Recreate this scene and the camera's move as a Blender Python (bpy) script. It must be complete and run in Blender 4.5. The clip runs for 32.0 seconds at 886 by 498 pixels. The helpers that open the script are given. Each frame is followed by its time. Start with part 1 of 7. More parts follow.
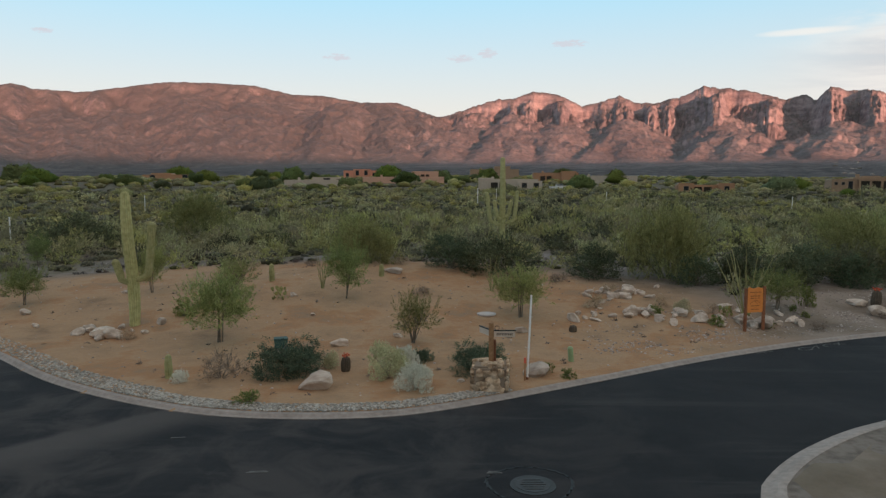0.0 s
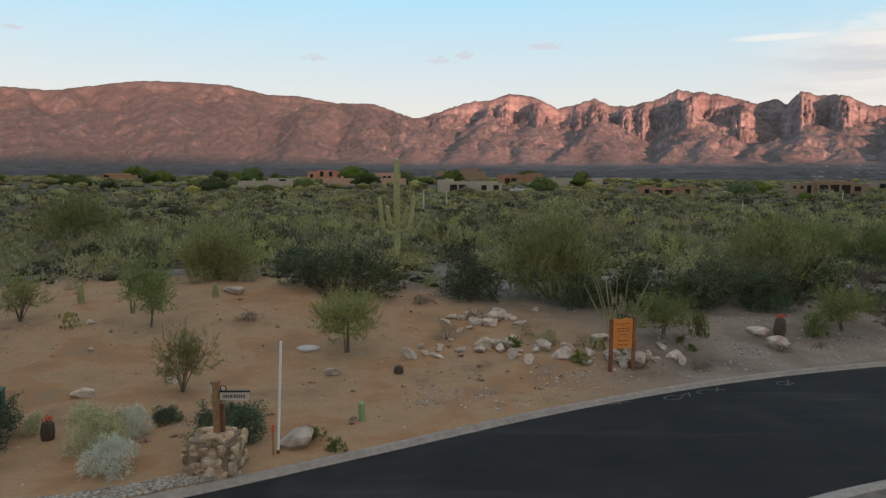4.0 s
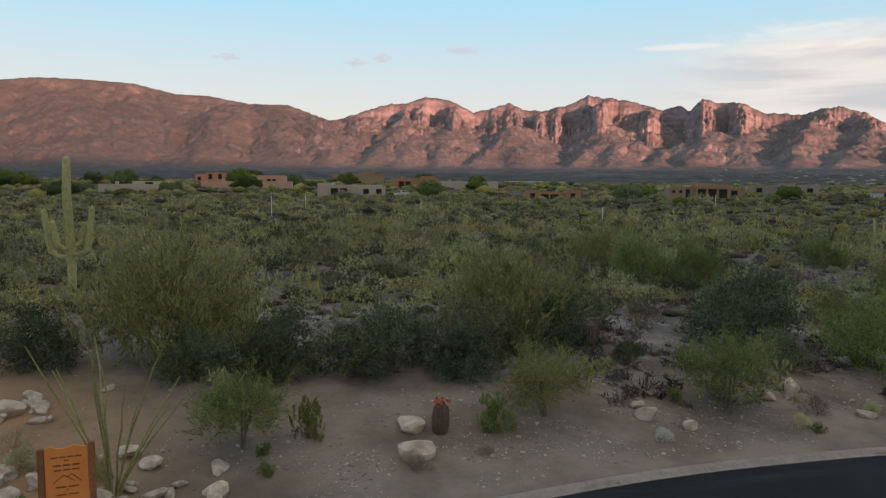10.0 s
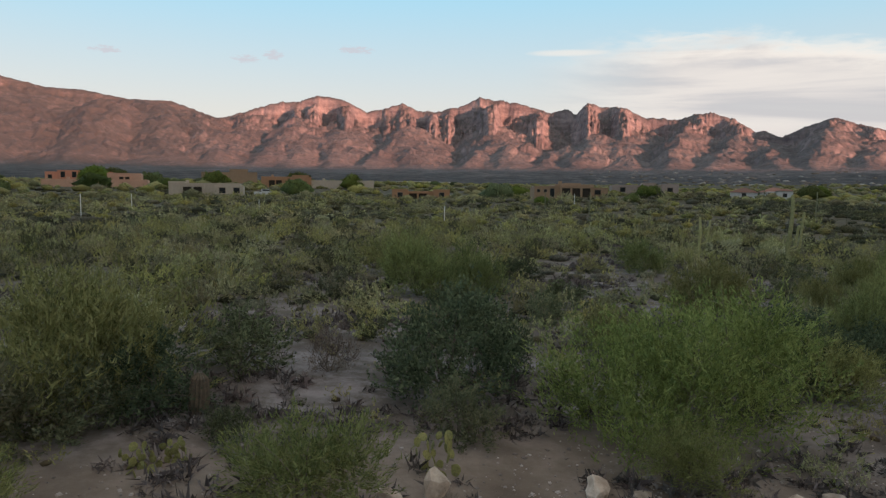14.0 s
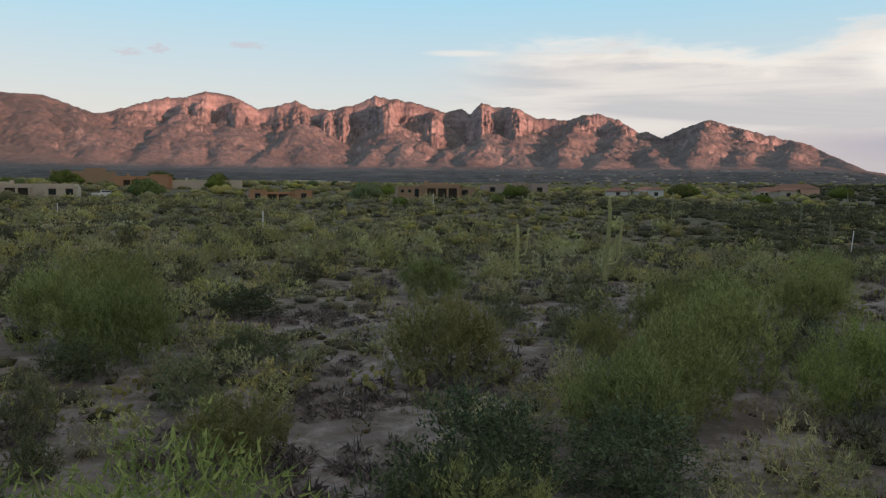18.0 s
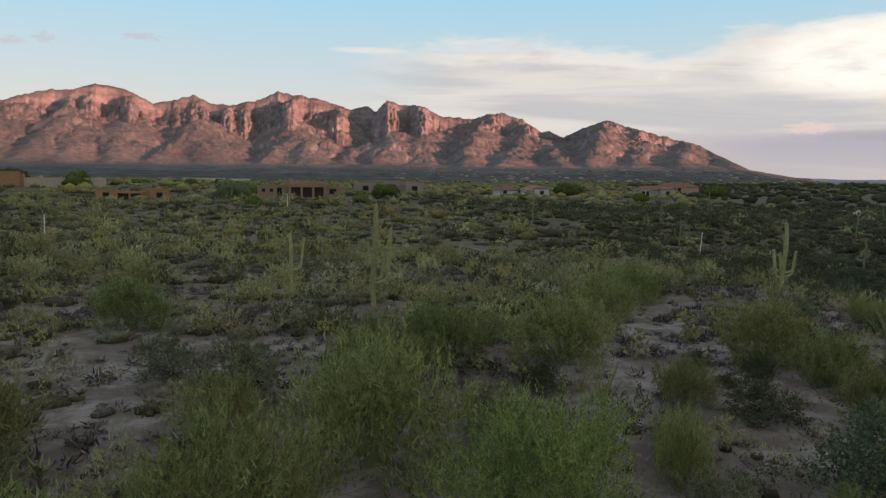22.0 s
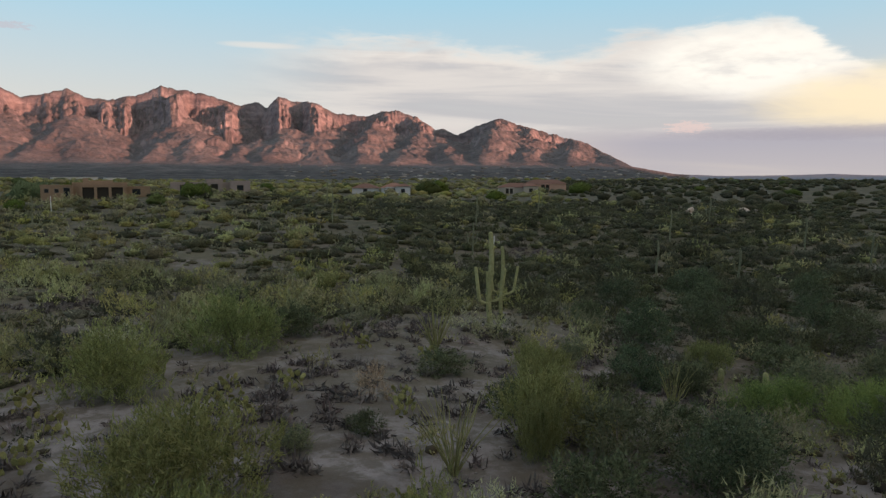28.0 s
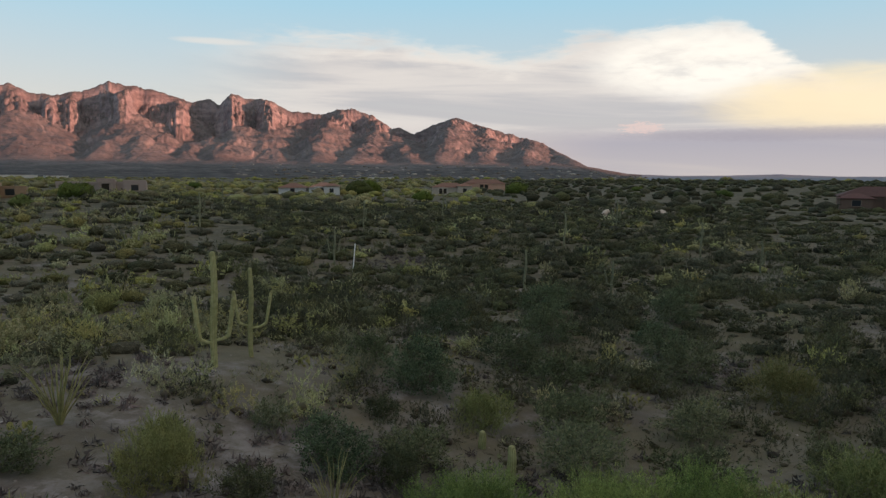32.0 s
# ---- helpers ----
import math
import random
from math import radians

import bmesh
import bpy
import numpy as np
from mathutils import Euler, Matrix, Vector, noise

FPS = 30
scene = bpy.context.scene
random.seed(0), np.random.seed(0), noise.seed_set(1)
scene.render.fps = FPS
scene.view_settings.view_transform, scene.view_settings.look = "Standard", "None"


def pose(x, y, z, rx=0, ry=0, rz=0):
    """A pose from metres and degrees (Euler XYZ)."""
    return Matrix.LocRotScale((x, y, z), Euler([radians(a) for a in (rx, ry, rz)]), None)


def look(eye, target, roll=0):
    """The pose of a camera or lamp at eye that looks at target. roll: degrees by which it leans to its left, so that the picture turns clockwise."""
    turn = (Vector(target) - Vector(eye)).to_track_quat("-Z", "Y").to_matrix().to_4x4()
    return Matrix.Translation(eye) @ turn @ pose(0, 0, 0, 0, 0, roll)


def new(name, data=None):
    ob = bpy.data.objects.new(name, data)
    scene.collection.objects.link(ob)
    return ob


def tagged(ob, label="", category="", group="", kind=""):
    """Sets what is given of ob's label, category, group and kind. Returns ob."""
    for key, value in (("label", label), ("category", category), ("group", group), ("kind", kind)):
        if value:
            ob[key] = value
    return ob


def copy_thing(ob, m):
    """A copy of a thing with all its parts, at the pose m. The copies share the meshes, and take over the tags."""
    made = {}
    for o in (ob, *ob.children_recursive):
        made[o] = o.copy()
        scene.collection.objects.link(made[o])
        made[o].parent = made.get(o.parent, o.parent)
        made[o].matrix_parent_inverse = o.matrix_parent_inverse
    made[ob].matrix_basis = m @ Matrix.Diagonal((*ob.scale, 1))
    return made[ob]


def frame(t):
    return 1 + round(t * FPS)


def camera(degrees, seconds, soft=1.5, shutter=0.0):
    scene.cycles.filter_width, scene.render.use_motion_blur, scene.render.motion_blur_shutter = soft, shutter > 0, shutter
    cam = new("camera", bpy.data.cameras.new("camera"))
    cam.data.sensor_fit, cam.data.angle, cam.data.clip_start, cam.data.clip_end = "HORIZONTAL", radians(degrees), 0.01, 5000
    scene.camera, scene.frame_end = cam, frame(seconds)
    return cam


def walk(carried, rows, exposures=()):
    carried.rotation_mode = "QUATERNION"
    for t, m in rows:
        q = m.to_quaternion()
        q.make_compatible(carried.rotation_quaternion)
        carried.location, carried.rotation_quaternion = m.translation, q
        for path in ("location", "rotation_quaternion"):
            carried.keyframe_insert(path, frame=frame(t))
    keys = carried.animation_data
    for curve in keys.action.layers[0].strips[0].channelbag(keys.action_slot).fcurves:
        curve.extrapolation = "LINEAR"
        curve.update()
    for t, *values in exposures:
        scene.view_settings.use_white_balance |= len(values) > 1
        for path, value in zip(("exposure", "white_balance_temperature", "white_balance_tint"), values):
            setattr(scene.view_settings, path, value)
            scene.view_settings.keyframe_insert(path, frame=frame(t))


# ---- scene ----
cam = camera(64.1, 32.0, 1.35)

PATH = [
    (0, (1.06, 13.468, 5.902), (1.056, 15.457, 5.697), -0.1),
    (0.5, (1.628, 13.984, 5.9), (1.631, 15.973, 5.696), -0.0),
    (1, (2.249, 14.554, 5.903), (2.257, 16.544, 5.698), 0.1),
    (1.5, (2.88, 15.166, 5.915), (2.894, 17.155, 5.71), 0.1),
    (2, (3.552, 15.809, 5.924), (3.572, 17.799, 5.719), 0.2),
    (2.5, (4.244, 16.46, 5.956), (4.271, 18.449, 5.751), 0.2),
    (3, (4.989, 17.139, 5.957), (5.025, 19.129, 5.754), 0.2),
    (3.5, (5.732, 17.811, 5.974), (5.781, 19.801, 5.772), 0.2),
    (5.5, (8.809, 20.449, 6.085), (8.904, 22.437, 5.888), 0.2),
    (6, (9.601, 21.153, 6.101), (9.709, 23.14, 5.905), 0.3),
    (6.5, (10.408, 21.857, 6.127), (10.53, 23.844, 5.932), 0.4),
    (7, (11.241, 22.571, 6.149), (11.38, 24.557, 5.955), 0.5),
    (7.5, (12.115, 23.322, 6.17), (12.268, 25.307, 5.976), 0.4),
    (8, (13.036, 24.114, 6.185), (13.21, 26.097, 5.99), 0.4),
    (8.5, (13.998, 24.906, 6.187), (14.199, 26.886, 5.994), 0.4),
    (9, (14.998, 25.754, 6.18), (15.227, 27.731, 5.987), 0.3),
    (9.5, (16.053, 26.577, 6.171), (16.311, 28.551, 5.978), 0.3),
    (10, (17.14, 27.376, 6.166), (17.428, 29.346, 5.974), 0.3),
    (10.5, (18.257, 28.196, 6.128), (18.574, 30.162, 5.936), 0.3),
    (11, (19.384, 29.05, 6.078), (19.733, 31.01, 5.886), 0.4),
    (11.5, (20.452, 29.766, 6.06), (20.836, 31.72, 5.868), 0.4),
    (12, (21.532, 30.473, 6.028), (21.954, 32.418, 5.836), 0.5),
    (12.5, (22.635, 31.208, 5.996), (23.096, 33.144, 5.805), 0.5),
    (13, (23.688, 31.802, 5.963), (24.187, 33.729, 5.773), 0.5),
    (13.5, (24.833, 32.471, 5.908), (25.368, 34.388, 5.718), 0.5),
    (14, (25.947, 33.303, 5.8), (26.521, 35.209, 5.611), 0.5),
    (14.5, (27.301, 34.279, 5.869), (27.914, 36.173, 5.68), 0.6),
    (16.5, (32.676, 38.062, 6.031), (33.423, 39.908, 5.843), 0.5),
    (17, (33.905, 38.65, 6.02), (34.685, 40.482, 5.832), 0.5),
    (17.5, (35.082, 39.008, 6.054), (35.893, 40.826, 5.864), 0.4),
    (18, (36.317, 39.381, 6.071), (37.158, 41.185, 5.881), 0.4),
    (18.5, (37.586, 39.84, 6.07), (38.458, 41.63, 5.879), 0.4),
    (19, (38.866, 40.213, 6.102), (39.768, 41.988, 5.91), 0.3),
    (19.5, (40.159, 40.538, 6.134), (41.09, 42.298, 5.942), 0.3),
    (20, (41.494, 40.86, 6.163), (42.453, 42.604, 5.97), 0.3),
    (20.5, (42.84, 41.198, 6.186), (43.83, 42.925, 5.992), 0.3),
    (21, (44.103, 41.453, 6.195), (45.12, 43.164, 6.001), 0.3),
    (21.5, (45.412, 41.733, 6.228), (46.454, 43.429, 6.034), 0.4),
    (22, (46.687, 41.998, 6.276), (47.754, 43.678, 6.082), 0.5),
    (22.5, (48.01, 42.256, 6.333), (49.102, 43.921, 6.139), 0.4),
    (23, (49.34, 42.478, 6.385), (50.454, 44.128, 6.19), 0.4),
    (23.5, (50.705, 42.677, 6.417), (51.839, 44.313, 6.222), 0.4),
    (24, (52.114, 42.86, 6.432), (53.27, 44.481, 6.236), 0.4),
    (24.5, (53.582, 43.039, 6.445), (54.757, 44.645, 6.248), 0.3),
    (25, (54.956, 43.169, 6.458), (56.15, 44.762, 6.261), 0.4),
    (25.5, (56.45, 43.293, 6.499), (57.663, 44.871, 6.302), 0.3),
    (26, (57.891, 43.381, 6.549), (59.123, 44.944, 6.353), 0.3),
    (26.5, (59.313, 43.414, 6.589), (60.563, 44.963, 6.392), 0.2),
    (28.5, (65.559, 43.42, 6.339), (66.869, 44.918, 6.14), 0.2),
    (29, (66.968, 43.371, 6.358), (68.292, 44.856, 6.159), 0.2),
    (29.5, (68.365, 43.312, 6.399), (69.702, 44.786, 6.2), 0.4),
    (30, (69.723, 43.167, 6.471), (71.071, 44.631, 6.272), 0.4),
    (30.5, (71.102, 43.026, 6.531), (72.459, 44.481, 6.332), 0.3),
    (31, (72.588, 42.956, 6.548), (73.955, 44.402, 6.349), 0.3),
    (31.5, (74.016, 42.888, 6.587), (75.391, 44.326, 6.386), 0.3),
    (32, (75.465, 42.798, 6.624), (76.848, 44.229, 6.423), 0.4),
]
walk(cam, [(t, look(eye, target, roll)) for t, eye, target, roll in PATH], [(0, .16), (12, .08), (22, -.03), (32, -.08)])


# ------------------------------------------------------------------ terrain
def smooth(a, b, v):
    v = min(1.0, max(0.0, (v - a) / (b - a)))
    return v * v * (3 - 2 * v)


def bump_at(x, y, cx, cy, r):
    return math.exp(-((x - cx) ** 2 + (y - cy) ** 2) / (r * r))


# the outer kerb of the road: an arc round the corner lot, then a long bend to the east
KERB = [(-60, 66), (-34, 52), (-20, 41.5), (-13.6, 36.2), (-11.2, 34.0), (-9.4, 32.7), (-7.7, 31.7), (-6.2, 31.0), (-5.0, 30.55), (-3.6, 30.28), (-2.0, 30.2),
        (-0.1, 30.4), (1.3, 31.0), (2.8, 31.8), (4.5, 32.8), (6.4, 33.9), (9.4, 35.7), (13.2, 37.6), (17.0, 39.1), (20.5, 40.1),
        (24.0, 40.9), (27.9, 41.3), (33, 41.5), (40, 40.9), (48, 38.6), (58, 33.5), (72, 22), (90, 2)]
# the kerb of the island inside the bend
ISLE = [(6.0, 18.0), (6.2, 22.5), (6.78, 26.0), (7.7, 27.2), (8.8, 28.25), (10.4, 29.4), (11.8, 30.1), (14.5, 31.4), (18, 32.5), (22, 33.4),
        (28, 34.2), (34, 34.0), (40, 32.8), (47, 30.2), (56, 24), (64, 16), (80, -2)]


def chaikin(points, times=2):
    for _ in range(times):
        out = [points[0]]
        for a, b in zip(points, points[1:]):
            out += [(a[0] * .75 + b[0] * .25, a[1] * .75 + b[1] * .25), (a[0] * .25 + b[0] * .75, a[1] * .25 + b[1] * .75)]
        points = out + [points[-1]]
    return points


KERB_LINE = chaikin(KERB, 2)
ISLE_LINE = chaikin(ISLE, 2)
KERB_A = np.array(KERB_LINE)
ISLE_A = np.array(ISLE_LINE)


def side_of(line, x, y):
    """Signed distance to a line: positive on its left hand."""
    a, b = line[:-1], line[1:]
    d = b - a
    t = np.clip(((x - a[:, 0]) * d[:, 0] + (y - a[:, 1]) * d[:, 1]) / (d ** 2).sum(1), 0, 1)
    px, py = a[:, 0] + t * d[:, 0] - x, a[:, 1] + t * d[:, 1] - y
    r = np.hypot(px, py)
    i = int(r.argmin())
    s = d[i, 0] * (y - a[i, 1]) - d[i, 1] * (x - a[i, 0])
    return float(r[i]) if s > 0 else -float(r[i])


def land(x, y):
    """Height of the natural ground, road apart."""
    z = 0.62 * smooth(38, 52, y + 0.12 * abs(x)) * (1 - .92 * smooth(23, 36, x) * smooth(120, 80, y))
    z -= 2.6 * bump_at(x, y, 118, 80, 30) + 1.35 * bump_at(x, y, 91, 54, 9) + 1.2 * bump_at(x, y, 103, 58, 12)
    z += 0.2 * bump_at(x, y, 66, 60, 9) + 1.4 * bump_at(x, y, 92, 172, 34) + 1.6 * bump_at(x, y, 123, 180, 22) + 0.55 * bump_at(x, y, 86, 67, 6) - 0.45 * bump_at(x, y, 51, 52, 5)
    z += 0.5 * bump_at(x, y, -2, 50, 9)
    z += 3.6 * smooth(90, 330, y - 0.4 * x - 40) * smooth(400, 60, x)
    r = math.hypot(x, y)
    z += 4.2 * smooth(170, 460, x - .3 * y) * smooth(1700, 900, r)
    k = smooth(44, 60, y) * smooth(3000, 300, r)
    if k > 0:
        z += k * (0.16 * noise.noise((x * .11, y * .11, 0)) + 0.5 * noise.noise((x * .021, y * .021, 5)))
    return z


def ground_z(x, y):
    """Height of what one stands on beside the road."""
    z = land(x, y)
    if y < 75 and -70 < x < 100:
        s = side_of(KERB_A, x, y)
        if s > 0:
            z = 0.1 + z * smooth(0.2, 5, s)
            z += 0.05 * noise.noise((x * .5, y * .5, 3)) * smooth(0.6, 2, s)
    return z


# ------------------------------------------------------------------ light
SUN_AZ, SUN_EL = 156.0, 6.5      # degrees: clockwise from +y, above the plain
world = bpy.data.worlds.new("evening_sky")
scene.world = world
world.use_nodes = True
wt = world.node_tree
wt.nodes.clear()


def wn(kind, **values):
    n = wt.nodes.new(kind)
    for k, v in values.items():
        setattr(n, k, v)
    return n


def wmath(op, a, b=None, c=None, clamp=False):
    n = wn("ShaderNodeMath", operation=op, use_clamp=clamp)
    for i, v in enumerate((a, b, c)):
        if v is None:
            continue
        if isinstance(v, (int, float)):
            n.inputs[i].default_value = v
        else:
            wt.links.new(v, n.inputs[i])
    return n.outputs[0]


def wramp(v, a, b, lo=0.0, hi=1.0):
    n = wn("ShaderNodeMapRange", interpolation_type="SMOOTHSTEP")
    wt.links.new(v, n.inputs[0])
    for i, k in enumerate((a, b, lo, hi)):
        n.inputs[i + 1].default_value = k
    return n.outputs[0]


def wmix(f, a, b):
    n = wn("ShaderNodeMix", data_type="RGBA")
    wt.links.new(f, n.inputs[0]) if not isinstance(f, float) else setattr(n.inputs[0], "default_value", f)
    for i, v in ((6, a), (7, b)):
        if isinstance(v, tuple):
            n.inputs[i].default_value = (*v, 1)
        else:
            wt.links.new(v, n.inputs[i])
    return n.outputs[2]


def wnoise(vec, scale, detail=6, rough=.55, distort=0.0):
    n = wn("ShaderNodeTexNoise")
    wt.links.new(vec, n.inputs["Vector"])
    for k, v in (("Scale", scale), ("Detail", detail), ("Roughness", rough), ("Distortion", distort)):
        n.inputs[k].default_value = v
    return n.outputs[0]


sky = wn("ShaderNodeTexSky", sky_type="NISHITA", sun_disc=False, sun_elevation=radians(SUN_EL), sun_rotation=radians(SUN_AZ),
         altitude=900, air_density=1.0, dust_density=1.6, ozone_density=1.0)
way = wn("ShaderNodeTexCoord").outputs["Generated"]
sep = wn("ShaderNodeSeparateXYZ")
wt.links.new(way, sep.inputs[0])
az = wmath("MULTIPLY", wmath("ARCTAN2", sep.outputs[0], sep.outputs[1]), 180 / math.pi)
el = wmath("MULTIPLY", wmath("ARCSINE", sep.outputs[2]), 180 / math.pi)
comb = wn("ShaderNodeCombineXYZ")
wt.links.new(wmath("MULTIPLY", az, 0.045), comb.inputs[0])
wt.links.new(wmath("MULTIPLY", el, 0.16), comb.inputs[1])
flat = comb.outputs[0]
soft = wnoise(flat, 1.1, 7, .55, .4)
fine = wnoise(flat, 3.2, 8, .6, .6)
# the sky of the clear evening: deep above, pale and rosy down at the horizon
blue = wmix(wramp(el, 1, 19), (0.90, 0.80, 0.73), (0.37, 0.80, 1.05))
# overhead, out of view, a warm tone added to tint the ground's light
blue = wmix(wramp(el, 18, 60), blue, (0.70, 0.63, 0.57))
west = wmath("COSINE", wmath("MULTIPLY", wmath("SUBTRACT", az, SUN_AZ), math.pi / 180))
glow = wmath("MULTIPLY", wramp(west, 0.5, 1.0), wramp(el, 50, 4))
blue = wmix(wmath("MULTIPLY", glow, .9), blue, (1.25, 0.86, 0.58))
# on the dusk side, out of view, deeper blue added to cool shaded slopes
dusk = wmath("MULTIPLY", wramp(wmath("COSINE", wmath("MULTIPLY", wmath("ADD", az, 95.0), math.pi / 180)), 0.45, 0.95), wramp(el, 60, 20))
blue = wmix(wmath("MULTIPLY", dusk, .6), blue, (0.32, 0.45, 0.66))
tint = wn("ShaderNodeMix", data_type="RGBA", blend_type="MIX")
skyb = wn("ShaderNodeVectorMath", operation="SCALE")
wt.links.new(sky.outputs[0], skyb.inputs[0])
skyb.inputs[3].default_value = 0.10
tint.inputs[0].default_value = 0.8
wt.links.new(skyb.outputs[0], tint.inputs[6])
wt.links.new(blue, tint.inputs[7])
clear = tint.outputs[2]
# a bank of high cloud in the south: its upper rim by azimuth, streaked below, with one bright thunderhead
rimr = wn("ShaderNodeValToRGB")
rim_stops = [(20, 9.6), (25, 10.1), (31, 11.2), (40, 11.2), (45, 10.4), (49.5, 9.7), (55, 11.3), (62, 11.9), (66.5, 11.6), (68.5, 9.8), (72.7, 7.6), (77, 6.4), (95, 6.0)]
while len(rimr.color_ramp.elements) < len(rim_stops):
    rimr.color_ramp.elements.new(.5)
for stop, (p, h) in zip(rimr.color_ramp.elements, rim_stops):
    stop.position, stop.color = (p - 20) / 75, (h / 20, h / 20, h / 20, 1)
wt.links.new(wmath("DIVIDE", wmath("SUBTRACT", az, 20.0), 75.0), rimr.inputs[0])
comb2 = wn("ShaderNodeCombineXYZ")
wt.links.new(wmath("MULTIPLY", az, 0.028), comb2.inputs[0])
wt.links.new(wmath("ADD", wmath("MULTIPLY", el, 0.30), wmath("MULTIPLY", az, .012)), comb2.inputs[1])
streak = wnoise(comb2.outputs[0], 1.7, 6, .55, .6)
puff = wnoise(flat, 9.0, 5, .6, .3)
top = wmath("ADD", wmath("MULTIPLY", rimr.outputs[0], 20.0), wmath("ADD", wmath("MULTIPLY", wmath("SUBTRACT", fine, .5), 2.6), wmath("MULTIPLY", wmath("SUBTRACT", puff, .5), 2.0)))
depth = wmath("SUBTRACT", top, el)
bank = wmath("MULTIPLY", wmath("MULTIPLY", wramp(depth, -.2, 1.7), wramp(az, 21.5, 36)), wramp(az, 175, 120))
bank = wmath("MULTIPLY", bank, wramp(streak, .26, .5, .72, 1.0))
grey = wmix(wramp(streak, .34, .62), (0.56, 0.55, 0.57), (0.80, 0.75, 0.71))
lit = wmix(wmath("MULTIPLY", wramp(depth, 2.6, .5), wramp(soft, .34, .6, .25, 1.0)), grey, (0.96, 0.89, 0.81))
low = wmix(wramp(el, 1.2, 4.6), (0.60, 0.50, 0.50), lit)
low = wmix(wmath("MULTIPLY", wramp(az, 46, 58), wramp(el, 4.2, 2.6)), low, (0.44, 0.425, 0.50))
clouds = wmix(wmath("MULTIPLY", bank, wramp(el, -1, 5.0, .55, 1.0)), clear, low)


crumb = wnoise(flat, 34.0, 5, .62, .2)


def blob(a0, e0, ra, re, hard=.5, ragged=1.0, crumbs=0.0):
    """An oval of cloud with a frayed rim: degrees of azimuth and elevation, half widths."""
    fx = wmath("POWER", wmath("DIVIDE", wmath("SUBTRACT", az, a0), ra), 2.0)
    fy = wmath("POWER", wmath("DIVIDE", wmath("SUBTRACT", el, e0), re), 2.0)
    f = wmath("ADD", wmath("ADD", fx, fy), wmath("MULTIPLY", wmath("SUBTRACT", fine, .5), ragged * 2.4))
    if crumbs:
        f = wmath("ADD", f, wmath("MULTIPLY", wmath("SUBTRACT", crumb, .5), crumbs))
    return wramp(f, 1.25, 1.25 - hard)


clouds = wmix(wmath("MULTIPLY", wmath("MULTIPLY", blob(63.5, 8.6, 9.0, 3.0, 1.0, .5), wramp(depth, -.1, .9)), wramp(wmath("ADD", wmath("MULTIPLY", fine, .6), wmath("MULTIPLY", puff, .4)), .36, .58, .5, 1.0)), clouds, (1.12, 1.06, 0.96))
clouds = wmix(wmath("MULTIPLY", blob(74.5, 5.5, 11.5, 2.6, 1.25, .5), .85), clouds, (1.12, 0.93, 0.62))
clouds = wmix(wmath("MULTIPLY", blob(72.0, 3.3, 17.0, .6, 1.2, .5, .8), .65), clouds, (0.41, 0.38, 0.44))
clouds = wmix(wmath("MULTIPLY", blob(59.4, 3.9, 1.7, .5, 1.1, .4, 5.0), .6), clouds, (0.92, 0.68, 0.62))
clouds = wmix(wmath("MULTIPLY", blob(26.4, 10.0, 3.2, .3, 1.2, .8), .6), clouds, (0.92, 0.84, 0.76))
for a0, e0, ra, re in ((-8.4, 9.2, .8, .16), (3.4, 9.55, .55, .26), (9.7, 10.15, 1.05, .2), (-29.0, 10.0, .5, .12), (1.4, 9.15, .8, .2)):
    clouds = wmix(wmath("MULTIPLY", blob(a0, e0, ra * 1.3, re * 1.5, 1.2, .5, 5.0), .6), clouds, (0.60, 0.55, 0.60))
background = wn("ShaderNodeBackground")
wt.links.new(clouds, background.inputs[0])
background.inputs[1].default_value = 1.0
wt.links.new(background.outputs[0], wn("ShaderNodeOutputWorld").inputs[0])

sun = new("sun", bpy.data.lights.new("sun", "SUN"))
sun.data.energy, sun.data.angle, sun.data.color = 7.6, radians(0.6), (1.0, 0.43, 0.29)
a, e = radians(SUN_AZ), radians(SUN_EL)
sun.matrix_world = look((0, 0, 300), (-math.sin(a) * math.cos(e) * 100, -math.cos(a) * math.cos(e) * 100, 300 - math.sin(e) * 100))


# ------------------------------------------------------------------ materials
def material(name):
    m = bpy.data.materials.new(name)
    m.use_nodes = True
    m.node_tree.nodes.clear()
    t = m.node_tree
    out = t.nodes.new("ShaderNodeOutputMaterial")
    bsdf = t.nodes.new("ShaderNodeBsdfPrincipled")
    t.links.new(bsdf.outputs[0], out.inputs[0])
    return m, t, bsdf


def node(t, kind, inputs=(), **values):
    n = t.nodes.new(kind)
    for k, v in values.items():
        setattr(n, k, v)
    for k, v in dict(inputs).items():
        if isinstance(v, bpy.types.NodeSocket):
            t.links.new(v, n.inputs[k])
        else:
            n.inputs[k].default_value = v
    return n


def place_of(t):
    return node(t, "ShaderNodeNewGeometry").outputs["Position"]


def noise_of(t, scale, detail=5, rough=.55, vec=None, distort=0.0):
    return node(t, "ShaderNodeTexNoise", {"Vector": vec or place_of(t), "Scale": scale, "Detail": detail, "Roughness": rough, "Distortion": distort}).outputs[0]


def ramp(t, f, stops):
    n = node(t, "ShaderNodeValToRGB", {0: f})
    el = n.color_ramp.elements
    while len(el) < len(stops):
        el.new(.5)
    for s, (p, c) in zip(el, stops):
        s.position, s.color = p, (*c, 1)
    return n.outputs[0]


def mix(t, f, a, b, mode="MIX"):
    n = node(t, "ShaderNodeMix", data_type="RGBA", blend_type=mode)
    for i, v in ((0, f), (6, a), (7, b)):
        if isinstance(v, bpy.types.NodeSocket):
            t.links.new(v, n.inputs[i])
        else:
            n.inputs[i].default_value = (*v, 1) if isinstance(v, tuple) else v
    return n.outputs[2]


